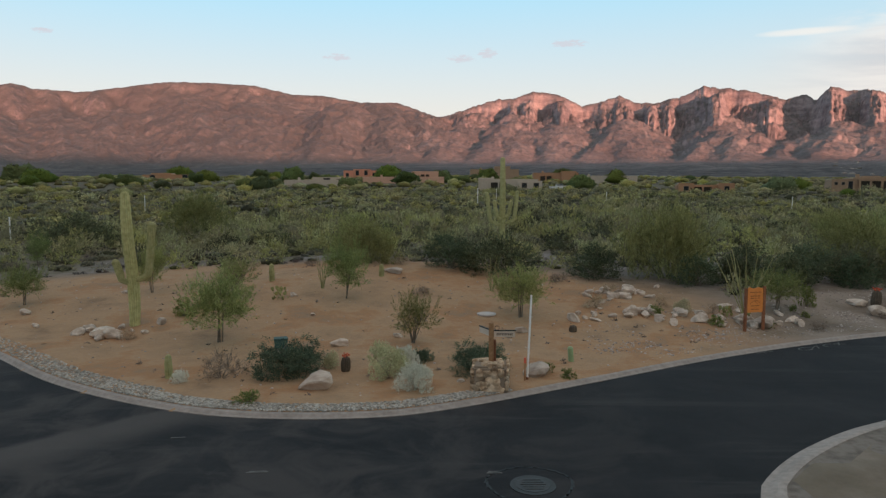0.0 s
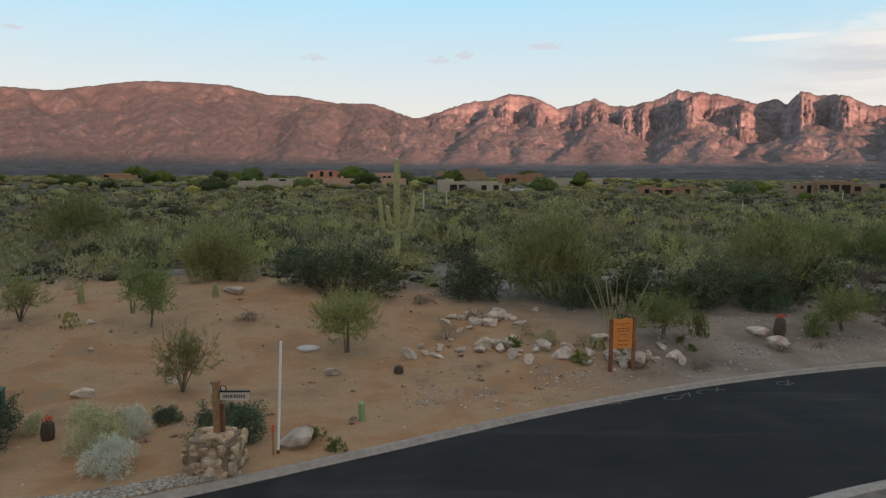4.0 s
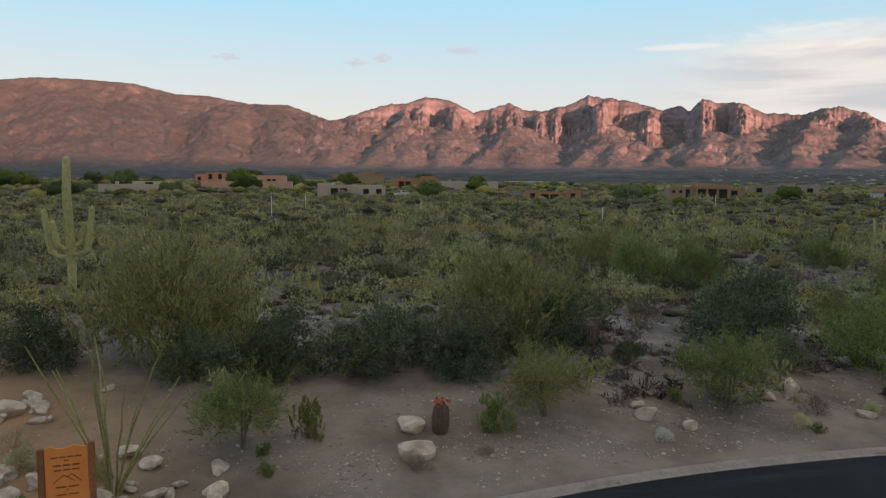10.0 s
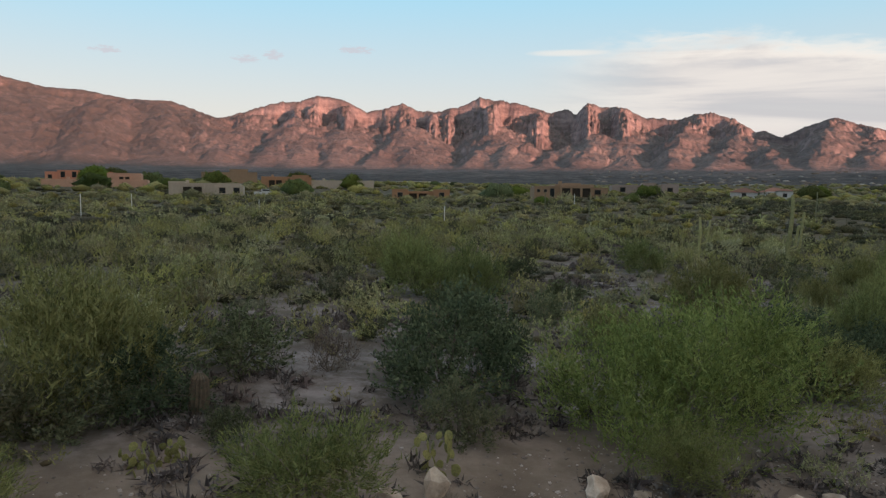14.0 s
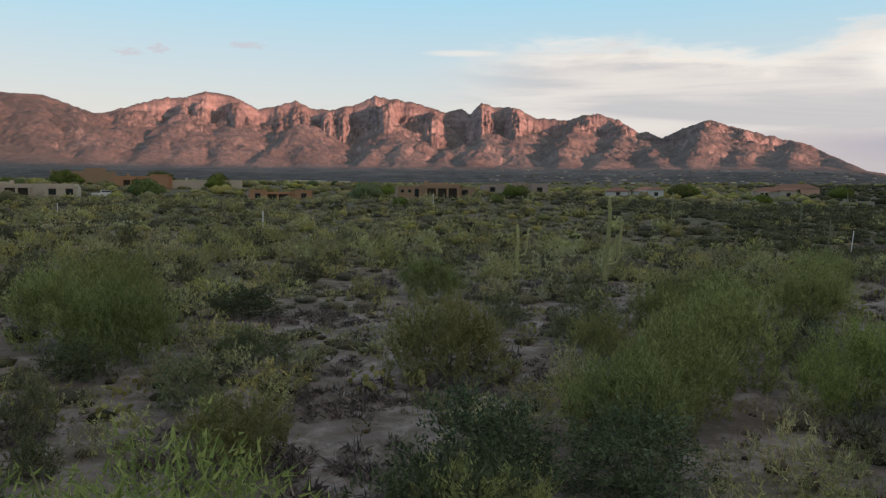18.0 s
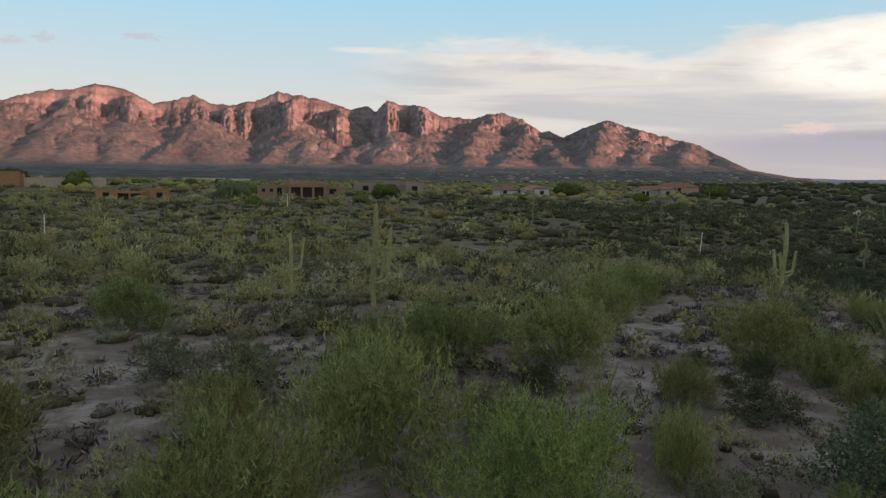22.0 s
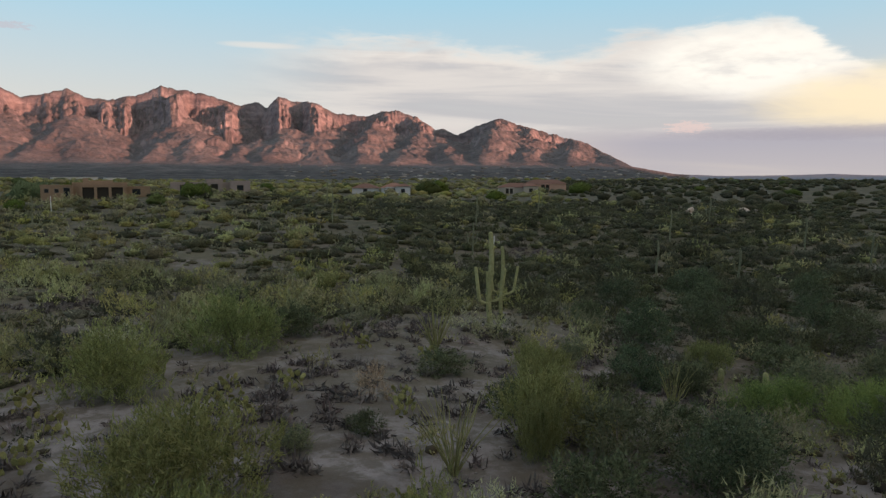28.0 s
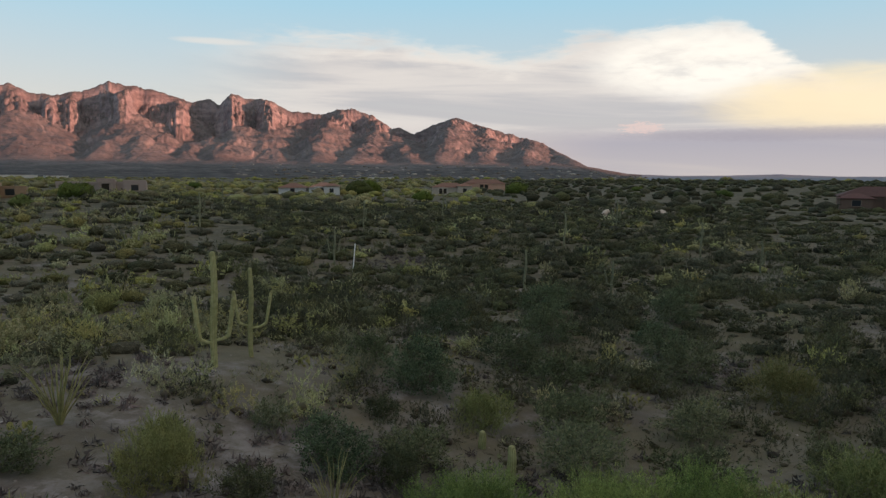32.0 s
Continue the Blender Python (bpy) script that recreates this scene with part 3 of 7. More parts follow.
for r in range(rows):
    for i in range(n_k - 1):
        a = r * n_k + i
        rf.append((a, a + n_k, a + n_k + 1, a + 1))
structure(mesh_object("road", rv, rf, M_ASPHALT), "dark worn asphalt street bending round the corner lot", "road")
strip("kerb", [(offset_line(KERB_LINE, d), z) for d, z in ((-.02, -.1), (-.02, .012), (.05, .03), (.12, .085), (.18, .095), (.24, .092), (.25, -.15))], M_KERB,
      "pale rolled concrete kerb along the asphalt", "kerb")
strip("kerb", [(offset_line(ISLE_LINE, d), z) for d, z in ((.02, -.1), (.02, .012), (-.10, .03), (-.26, .10), (-.34, .115), (-.42, .11), (-.43, -.15))], M_KERB,
      "pale rolled concrete kerb round the island", "kerb")


def skirt(name, line, offsets, label):
    """A band of soil that closes the ground against the back of a kerb."""
    rows_ = [offset_line(line, d) for d, _ in offsets]
    n = len(line)
    v = [(p[0], p[1], max(ground_z(p[0], p[1]), .085) + dz) for row, (_, dz) in zip(rows_, offsets) for p in row]
    f = [(k * n + i, k * n + i + 1, (k + 1) * n + i + 1, (k + 1) * n + i) for k in range(len(offsets) - 1) for i in range(n - 1)]
    return structure(mesh_object(name, v, f, M_SOIL, shade=True), label, "ground")


skirt("verge", KERB_LINE, ((.2, -.03), (.31, .004), (.6, .012), (1.1, .012), (1.7, .012), (2.4, -.12)), "strip of bare soil behind the kerb")
v = [(p[0], p[1], .10) for p in offset_line(ISLE_LINE, -.41)] + [(p[0], p[1], .12) for p in offset_line(ISLE_LINE, -4)] + [(p[0] + 9, p[1] - 9, .1) for p in ISLE_LINE]
n = len(ISLE_LINE)
structure(mesh_object("island", v, [(k * n + i, k * n + i + 1, (k + 1) * n + i + 1, (k + 1) * n + i) for k in range(2) for i in range(n - 1)], M_ISLAND, shade=True),
          "bare grey soil of the island inside the bend", "ground")


# ------------------------------------------------------------------ mountains
# summits and saddles of the crest: degrees clockwise from +y, metres
NORTH = [(-75, 150), (-55, 330), (-42, 470), (-36, 505), (-31.6, 496), (-30.9, 512), (-29.6, 485), (-26.5, 480), (-23.3, 528), (-20.8, 560),
         (-17.8, 563), (-14.7, 555), (-11.8, 506), (-9.6, 503), (-6.5, 464), (-3.8, 466), (-2.1, 421)]
MIDDLE = [(-0.4, 372), (2.0, 431), (3.8, 479), (5.3, 485), (7.1, 532), (8.9, 509), (10.8, 440), (12.1, 452), (13.6, 494), (14.9, 447),
          (16.7, 446), (18.4, 482), (19.8, 530), (21.9, 510), (23.8, 475), (25.4, 435)]
SOUTH = [(26.4, 463), (27.3, 428), (28.1, 498), (29.1, 473), (31.0, 464), (32.2, 406), (34.9, 385), (36.0, 418), (37.1, 424), (38.8, 385),
         (40.3, 305), (40.9, 316), (42.0, 273), (43.4, 326), (45.2, 380), (46.6, 341), (48.2, 306), (50.1, 267), (52.0, 223), (53.9, 145),
         (55.5, 81), (58.6, 36), (62, 26), (66, 30), (69, 38), (73, 27), (82, 30)]
CREST_AZ = [p[0] for p in NORTH + MIDDLE + SOUTH]
CREST_H = [p[1] for p in NORTH + MIDDLE + SOUTH]
# spurs: degrees at their head, depth of the head (0 toe, 1 crest), share of the crest's height there, degrees at the toe, depth of the toe, slope of the flanks
SPURS_NORTH = [(-36, .95, .9, -33, .0, .30), (-29, .95, .85, -27, .0, .30), (-24, .9, .8, -27.5, .0, .32), (-20, .95, .9, -18.6, .02, .30), (-14.5, .92, .88, -17.6, .0, .34),
               (-8.4, .72, .84, -10.6, .0, .46), (-11.5, .95, .9, -13.0, .1, .4), (-5.4, .9, .93, -3.6, .0, .42), (-4.0, .75, .72, -5.6, .03, .4), (-2.6, .9, .9, -.2, .0, .45)]
SPURS_SOUTH = [(1.8, .9, .86, -.2, .05, .5), (5.6, .74, .68, 2.2, .0, .5), (6.3, .5, .46, 4.6, .0, .5), (9.0, .8, .66, 8.2, .0, .46), (14.4, .66, .60, 10.6, .0, .5),
               (13.6, .56, .50, 14.2, .0, .44), (16.4, .84, .66, 15.8, .3, .6), (21.0, .5, .42, 18.6, .03, .55), (20.4, .74, .60, 22.4, .0, .5), (24.2, .86, .72, 24.0, .35, .6), (26.6, .5, .40, 24.3, .04, .55),
               (28.9, .62, .52, 26.8, .0, .5), (31.0, .8, .66, 30.6, .1, .5), (35.4, .68, .68, 34.2, .0, .58), (38.9, .64, .64, 37.0, .0, .56), (40.0, .6, .66, 42.4, .0, .46),
               (45.1, .78, .80, 44.0, .0, .58), (47.7, .6, .62, 47.1, .03, .55), (51.2, .8, .86, 50.4, .0, .55), (53.0, .7, .9, 54.8, .0, .45)]
# how bold the cliffs stand along the range
CLIFF_AZ = (-2, 4, 9, 13, 16, 18, 20.5, 23, 26, 30, 33, 36, 40, 43, 45, 48, 51, 55)
CLIFF_BOLD = (.05, .15, .2, .3, .62, .7, .25, .55, .8, .78, .35, .62, .5, .3, .85, .6, .5, .3)
TOE, CREST, FOOT = 2950.0, 4550.0, 1900.0


def lattice(x, y, seed):
    """Smooth random field over arrays, about -0.7 to 0.7."""
    xi, yi = np.floor(x), np.floor(y)
    fx, fy = x - xi, y - yi

    def corner(ix, iy):
        h = np.sin(ix * 127.1 + iy * 311.7 + seed * 74.7) * 43758.5453
        a = (h - np.floor(h)) * 2 * math.pi
        return np.cos(a) * (x - ix) + np.sin(a) * (y - iy)
    u, v = fx * fx * fx * (fx * (fx * 6 - 15) + 10), fy * fy * fy * (fy * (fy * 6 - 15) + 10)
    return (corner(xi, yi) * (1 - u) + corner(xi + 1, yi) * u) * (1 - v) + (corner(xi, yi + 1) * (1 - u) + corner(xi + 1, yi + 1) * u) * v


def octaves(x, y, seed, n=4, gain=.5):
    total, k = 0 * x, 1.0
    for i in range(n):
        total = total + lattice(x, y, seed + i * 3.1) * k
        x, y, k = x * 2.07 + 13.7, y * 2.07 + 7.1, k * gain
    return total


def ease(a, b, v):
    v = np.clip((v - a) / (b - a), 0, 1)
    return v * v * (3 - 2 * v)


def bajada(az_, r):
    """The long fan of gravel that rises from the plain to the foot of the range."""
    rise = np.clip((r - FOOT) / (TOE - FOOT), 0, 1.2)
    return 56 * rise ** 1.15 * (1 - .75 * ease(53, 59, az_)) * (1 - .4 * ease(-8, -24, az_))


def mountain_heights(az_, u):
    """Height of the range over arrays of azimuth in degrees and depth."""
    hc = np.interp(az_, CREST_AZ, CREST_H)
    k = math.pi / 180
    r = TOE + (CREST - TOE) * u
    x, y = np.sin(az_ * k) * r, np.cos(az_ * k) * r
    front, low = ease(-2.6, -.2, az_), np.minimum(1.0, hc / 260)
    warp = 46 * octaves(x / 300, y / 300, 9, 3) + 16 * lattice(x / 70, y / 70, 2)
    base = bajada(az_, r) + np.maximum(u, 0) ** 1.5 * hc * (.30 + .44 * (1 - front))
    head = hc * (.36 + .6 * ease(.62, 1.0, u + .08 * lattice(az_ * .6, u * 0, 3))) * ease(.5, .8, u)
    body = np.maximum(base, head * np.where(front > .5, .72, 1.0))
    for top, u1, share, toe, u0, flank in SPURS_NORTH + SPURS_SOUTH:
        p = (u - u0) / (u1 - u0)
        crest_top = float(np.interp(top, CREST_AZ, CREST_H)) * share
        line = toe + (top - toe) * np.clip(p, 0, 1.3) ** .8
        lat = (az_ - line) * k * r + warp * .8
        z = bajada(toe + 0 * u, r) + (crest_top - 55) * np.clip(p, -.2, 1.0) ** 1 - 60 * np.maximum(0, p - 1) + 10 * lattice(u * 7 + top, top + 0 * u, 5)
        drop_ = np.sqrt((lat * flank * np.where(lat > 0, .68, 1.1)) ** 2 + 180) - 13
        z = z - drop_ * (1 + .25 * np.tanh(drop_ / 90))
        z = np.where(p < -.05, -50.0, z)
        d = np.maximum(0, 16 - np.abs(body - z)) / 16
        body = np.maximum(body, z) + d * d * 4
    # gullies that run down the slopes
    lat_m = az_ * k * 3700 + warp * 1.2
    g = np.abs(lattice(lat_m / 105, u * 3.2, 21)) + .55 * np.abs(lattice(lat_m / 44 + 3, u * 6.5, 23)) + .3 * np.abs(lattice(lat_m / 19, u * 11, 27))
    amount = ease(.0, .25, u) * low * (15 + 11 * (1 - front))
    body = body + (g - .33) * amount * 1.5 + octaves(x / 90, y / 90, 31, 4, .55) * 10 * ease(0, .2, u) * low + octaves(x / 260 + y / 520, y / 260, 35, 3, .5) * 34 * ease(.08, .4, u) * low * front
    # tiers of cliff under the crest, nearer where a spur meets them
    near_spur = 0 * az_
    for top, u1, share, *_ in SPURS_SOUTH:
        near_spur = np.maximum(near_spur, np.exp(-((az_ - top) / .9) ** 2) * (share > .45))
    skew = u * 9 + octaves(x / 120, y / 120, 45, 3) * 1.4
    flute = .040 * lattice(az_ * 1.3, skew * .3, 41) + .034 * lattice(az_ * 3.1, skew * .5, 42) + .018 * lattice(az_ * 7, skew, 43)
    bold = .56 * np.interp(az_, CLIFF_AZ, CLIFF_BOLD)
    foot1 = .75 - .17 * near_spur + .14 * lattice(az_ * .55, 0 * u, 44) + flute
    foot2 = foot1 + .08 + .09 * lattice(az_ * .9, skew * .2, 46) + .035 * lattice(az_ * 2.9, skew * .5, 47)
    foot3 = foot2 + .08 + .09 * lattice(az_ * 1.3, skew * .2, 51) + .03 * lattice(az_ * 4.1, skew * .5, 52)
    tier = .46 + .24 * lattice(az_ * .7, 0 * u, 49)
    wall = hc * (tier + .14 * bold * ease(0, .036, u - foot1) + .15 * bold * ease(0, .042, u - foot2) + .12 * bold * ease(0, .030, u - foot3) + (.36 - .2 * bold) * np.clip((u - foot1) / .3, 0, 1))
    wall = wall + octaves(x / 44, y / 44, 61, 4, .6) * 15 * low
    wall = np.where(u > foot1 - .03, wall - hc * 2.5 * np.maximum(0, foot1 - u), 0)
    body = np.where(front > .02, np.maximum(body, wall * front), body)
    crag = octaves(x / 60, y / 60, 71, 4, .6)
    body = body + crag * (2.5 + 22 * ease(.45, .85, u) * front) * low * ease(0, .1, u)
    rim = hc + np.where(az_ > -2, 11 * octaves(az_ * 1.7, 3.1 + 0 * u, 81, 5, .62), 5 * octaves(az_ * 1.9, 3.1 + 0 * u, 83, 4, .6)) * low
    w = ease(.93, 1.0, u)
    cap = (rim - 6) * r / CREST + 6
    body = np.minimum(body, cap * .985)
    body = body * (1 - w) + rim * w
    body = np.where(u > 1, rim * (1 - (u - 1) * 3.2), body)
    knolls = 15 * np.maximum(0, octaves(x / 170, y / 170, 91, 3)) * ease(-.62, -.3, u) * ease(.12, -.02, u) * ease(4, 16, az_)
    return np.where(u < 0, bajada(az_, r), np.maximum(body, bajada(az_, r))) * np.where(u < -.6, ease(-.66, -.6, u), 1) + knolls * low - 4 * (u < -.64)


def grid_mesh(name, v, rows_, cols, mat, shade=True):
    """A sheet of quads over rows_ by cols corners."""
    i, j = np.meshgrid(np.arange(rows_ - 1), np.arange(cols - 1), indexing="ij")
    a = (i * cols + j).ravel()
    f = np.stack([a, a + cols, a + cols + 1, a + 1], 1).astype(np.int32)
    me = bpy.data.meshes.new(name)
    me.vertices.add(len(v))
    me.vertices.foreach_set("co", np.asarray(v, dtype=np.float32).ravel())
    me.loops.add(f.size)
    me.loops.foreach_set("vertex_index", f.ravel())
    me.polygons.add(len(f))
    me.polygons.foreach_set("loop_start", np.arange(0, f.size, 4, dtype=np.int32))
    me.update(calc_edges=True)
    me.materials.append(mat)
    me.polygons.foreach_set("use_smooth", [shade] * len(f))
    return new(name, me)


def range_sheet(name, az_list, mat):
    u_list = np.concatenate([np.linspace(-.66, -.03, 22), np.linspace(0, 1, 124), [1.02, 1.05, 1.1]])
    A, U = np.meshgrid(np.asarray(az_list), u_list, indexing="ij")
    H = mountain_heights(A, U)
    Rr = TOE + (CREST - TOE) * U
    v = np.stack([np.sin(np.radians(A)) * Rr, np.cos(np.radians(A)) * Rr, H], -1).reshape(-1, 3)
    return grid_mesh(name, v, len(az_list), len(u_list), mat)


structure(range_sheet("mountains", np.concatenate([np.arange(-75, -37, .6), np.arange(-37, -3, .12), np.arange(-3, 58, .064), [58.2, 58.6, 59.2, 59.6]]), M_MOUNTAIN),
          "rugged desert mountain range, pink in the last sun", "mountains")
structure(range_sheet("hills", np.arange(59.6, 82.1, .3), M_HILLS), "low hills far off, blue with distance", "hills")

# an unseen ridge added in the west to keep the low sun off the plain
# degrees along the foot of the range, and how high the shade climbs there
SHADE_LINE = ((-42, 112), (-31, 110), (-19, 100), (-11, 82), (0, 62), (14, 58), (28, 58), (41, 52), (52, 46), (59, 40), (65, 34))
RIDGE_Q = [TOE * math.sin(radians(a0 + 180 - SUN_AZ)) for a0, _ in SHADE_LINE] + [3600]
RIDGE_H = [top + 4 + math.tan(radians(SUN_EL)) * (5000 + TOE * math.cos(radians(a0 + 180 - SUN_AZ))) for a0, top in SHADE_LINE] + [330]
rv, rf = [], []
sa = radians(SUN_AZ)
for i in range(121):
    q = -5000 + 8600 * i / 120
    hgt = float(np.interp(q, RIDGE_Q, RIDGE_H)) + 8 * noise.fractal((q * .004, 0, 0), .8, 2.1, 5)
    for d_, k in ((4000, 0), (4500, .5), (5000, 1), (5400, .5), (6000, 0)):
        rv.append((math.sin(sa) * d_ - math.cos(sa) * q, math.cos(sa) * d_ + math.sin(sa) * q, hgt * k - 4))
rf = [(i * 5 + j, i * 5 + j + 1, (i + 1) * 5 + j + 1, (i + 1) * 5 + j) for i in range(120) for j in range(4)]
structure(mesh_object("ridge", rv, rf, M_MOUNTAIN, shade=True), "unseen ridge added in the west to shade the plain", "mountains")


# ------------------------------------------------------------------ plants


def frames_along(path):
    """Two side vectors at each point of a path, carried along it without a twist."""
    out, ref = [], Vector((0.31, 0.95, 0.05))
    for i in range(len(path)):
        d = (path[min(i + 1, len(path) - 1)] - path[max(i - 1, 0)]).normalized()
        a = ref - d * ref.dot(d)
        a = a.normalized() if a.length > 1e-4 else d.orthogonal().normalized()
        out.append((a, d.cross(a)))
        ref = a
    return out


def tube_arrays(path, radii, sides=6):
    """Vertices and faces of a tapered tube along a path, closed at its tip."""
    path = [Vector(p) for p in path]
    v, f = [], []
    for i, (p, (e1, e2)) in enumerate(zip(path, frames_along(path))):
        for k in range(sides):
            a = 2 * math.pi * k / sides
            v.append(tuple(p + (e1 * math.cos(a) + e2 * math.sin(a)) * radii[i]))
    for i in range(len(path) - 1):
        for k in range(sides):
            k2 = (k + 1) % sides
            f.append((i * sides + k, i * sides + k2, (i + 1) * sides + k2, (i + 1) * sides + k))
    f.append(tuple((len(path) - 1) * sides + k for k in range(sides)))
    return v, f


def join_arrays(pieces):
    v, f = [], []
    for pv, pf in pieces:
        o = len(v)
        v += pv
        f += [tuple(i + o for i in q) for q in pf]
    return v, f


def sprigs(centres, ways, length, width, r):
    """A narrow pointed leaf at each centre, lying along its way, with a random roll."""
    n = len(centres)
    w = ways / np.linalg.norm(ways, axis=1, keepdims=True)
    side = np.cross(w, r.normal(size=(n, 3)))
    side /= np.linalg.norm(side, axis=1, keepdims=True) + 1e-9
    ln = length * r.uniform(.6, 1.35, (n, 1))
    wd = width * r.uniform(.6, 1.3, (n, 1))
    v = np.stack([centres - w * ln * .5 + side * wd * .5, centres - w * ln * .5 - side * wd * .5, centres + w * ln * .5], 1)
    # the upper face of each leaf looks outwards
    face = np.cross(v[:, 1] - v[:, 0], v[:, 2] - v[:, 0])
    back = (face * (centres - np.array([0, 0, .2]))).sum(1) < 0
    v[back] = v[back][:, [1, 0, 2]]
    return v.reshape(-1, 3)


def leaf_mesh(name, v, mat):
    """A mesh of separate leaves from an array of their corners, three at a time."""
    me = bpy.data.meshes.new(name)
    n = len(v)
    me.vertices.add(n)
    me.vertices.foreach_set("co", np.asarray(v, dtype=np.float32).ravel())
    me.loops.add(n)
    me.loops.foreach_set("vertex_index", np.arange(n, dtype=np.int32))
    me.polygons.add(n // 3)
    me.polygons.foreach_set("loop_start", np.arange(0, n, 3, dtype=np.int32))
    me.update(calc_edges=True)
    me.materials.append(mat)
    return me


def crown_leaves(r, sprays, per, leaf, width, top=1.5, low=.0, open_=.5, lift=.6, lobes=12, fill=.25, round_=.42, reach=(.16, .34), fuzz=.034):
    """Sprays of leaves that fill an uneven dome of radius 1 and height top, made of overlapping lobes."""
    ph = np.arange(lobes) * 2.4 + r.uniform(-.3, .3, lobes)
    ra = .72 * np.sqrt((np.arange(lobes) + .3) / lobes)
    cx, cy = np.cos(ph) * ra, np.sin(ph) * ra
    dome = np.sqrt(np.maximum(.12, 1 - ra ** 2 * 1.25))
    rad = r.uniform(.6, 1.3, lobes) * round_
    cz = np.maximum(low + rad * top * .45, top * dome * r.uniform(.62, 1.08, lobes) - rad * top * .62)
    which = r.integers(0, lobes, sprays)
    d = r.normal(size=(sprays, 3))
    d[:, 2] = d[:, 2] + .15
    d /= np.linalg.norm(d, axis=1, keepdims=True)
    dist = rad[which] * r.uniform(fill, 1.0, sprays) ** .6
    k = np.array([1, 1, top * .72])
    base = np.stack([cx[which], cy[which], cz[which]], 1) + d * dist[:, None] * k
    base[:, 2] = np.where(base[:, 2] < low, low + r.uniform(0, .25, sprays), base[:, 2])
    # a skirt of low sprays that hides the foot
    skirted = r.uniform(size=sprays) < (.16 if low < .1 else 0)
    base[skirted, 2] *= r.uniform(.1, .6, int(skirted.sum()))
    way = d * open_ + np.array([0, 0, lift]) + r.normal(size=(sprays, 3)) * .22
    way /= np.linalg.norm(way, axis=1, keepdims=True)
    s = r.uniform(-.5, .7, (sprays, per)) * r.uniform(*reach, (sprays, 1))
    pts = base[:, None, :] + way[:, None, :] * s[..., None] + r.normal(size=(sprays, per, 3)) * fuzz
    ways = np.repeat(way[:, None, :], per, 1) + r.normal(size=(sprays, per, 3)) * .36
    pts[..., 2] = np.maximum(pts[..., 2], .01)
    return sprigs(pts.reshape(-1, 3), ways.reshape(-1, 3), leaf, width, r), np.stack([cx, cy, cz], 1)


def limb(r, h, thick, forks, stem):
    """One limb from the foot to the head of a lobe, with its forks."""
    h = Vector(h)
    b = Vector((r.normal() * .05, r.normal() * .05, -.06))
    mid = Vector((h.x * .35 + r.normal() * .05, h.y * .35 + r.normal() * .05, max(stem, h.z * .45)))
    pieces = [tube_arrays([b, b.lerp(mid, .55), mid, mid.lerp(h, .6), h], [thick, thick * .85, thick * .62, thick * .4, thick * .16], 6)]
    for _ in range(forks):
        e = h + Vector(r.normal(size=3) * .28)
        e.z = max(e.z, .2)
        s = mid.lerp(h, r.uniform(.1, .7))
        pieces.append(tube_arrays([s, s.lerp(e, .5) + Vector((0, 0, .04)), e], [thick * .42, thick * .28, thick * .08], 4))
    return join_arrays(pieces)


def lumpy_core(r, sub, top):
    """A closed lumpy dome, radius 1: the dense inside of a bush."""
    bm = bmesh.new()
    bmesh.ops.create_icosphere(bm, subdivisions=sub, radius=1.0)
    o = Vector(r.uniform(-50, 50, 3))
    v = []
    for q in bm.verts:
        p = q.co.normalized()
        k = .84 * (1 + .42 * noise.noise(p * 1.8 + o) + .40 * noise.noise(p * 4.6 + o))
        v.append((p.x * k * (1 - .2 * max(0, -p.z)), p.y * k * (1 - .2 * max(0, -p.z)), max(0.0, (p.z * k + .42) / 1.3 * top)))
    f = [[q.index for q in face.verts] for face in bm.faces]
    bm.free()
    return np.array(v), np.array(f, dtype=np.int32)


def make_plant(name, wood_name, leaf_name, r, wood, leaf_mat, kw, thick=.035, forks=3, stem=.0, limbs=6):
    """A plant one unit in radius: an Empty at its foot with its limbs and its leaves."""
    leaves, heads = crown_leaves(r, **kw)
    root = new(name)
    for h in heads[::max(1, len(heads) // limbs)]:
        mesh_object(wood_name, *limb(r, h, thick, forks, stem), wood, root, True)
    ob = new(leaf_name, leaf_mesh(leaf_name, leaves, leaf_mat))
    ob.parent = root
    return root


def put_plants(kinds, spots, label, category, group, sink=.03, squash=1.0, unit_top=1.5, labels=None):
    """Copies of the kinds at (x, y, width, height)."""
    for i, (x, y, w, h) in enumerate(spots):
        k = kinds[i % len(kinds)]
        m = Matrix.Translation((x, y, ground_z(x, y) - sink)) @ Matrix.Rotation(i * 2.4 + x, 4, "Z")
        ob = copy_thing(k, m)
        ob.scale = (w * .5, w * .5 * squash, h / unit_top)
        tagged(ob, labels(w, h) if labels else label, category, group)
        PLACED.append((x, y, max(w * .5, .4)))


def drop(kinds):
    for k in kinds:
        for o in (*k.children_recursive, k):
            bpy.data.objects.remove(o)


PLACED = []
R = np.random.default_rng
PV = dict(sprays=440, per=26, leaf=.09, width=.017, top=1.5, low=.02, open_=.42, lift=.85, reach=(.26, .52), fuzz=.022, round_=.36)
pv_kinds = [make_plant("palo_verde", "limb", "crown", R(20 + i), M_GREEN_BARK, M_PV, dict(PV, lobes=13 + i), .02, 3) for i in range(3)]
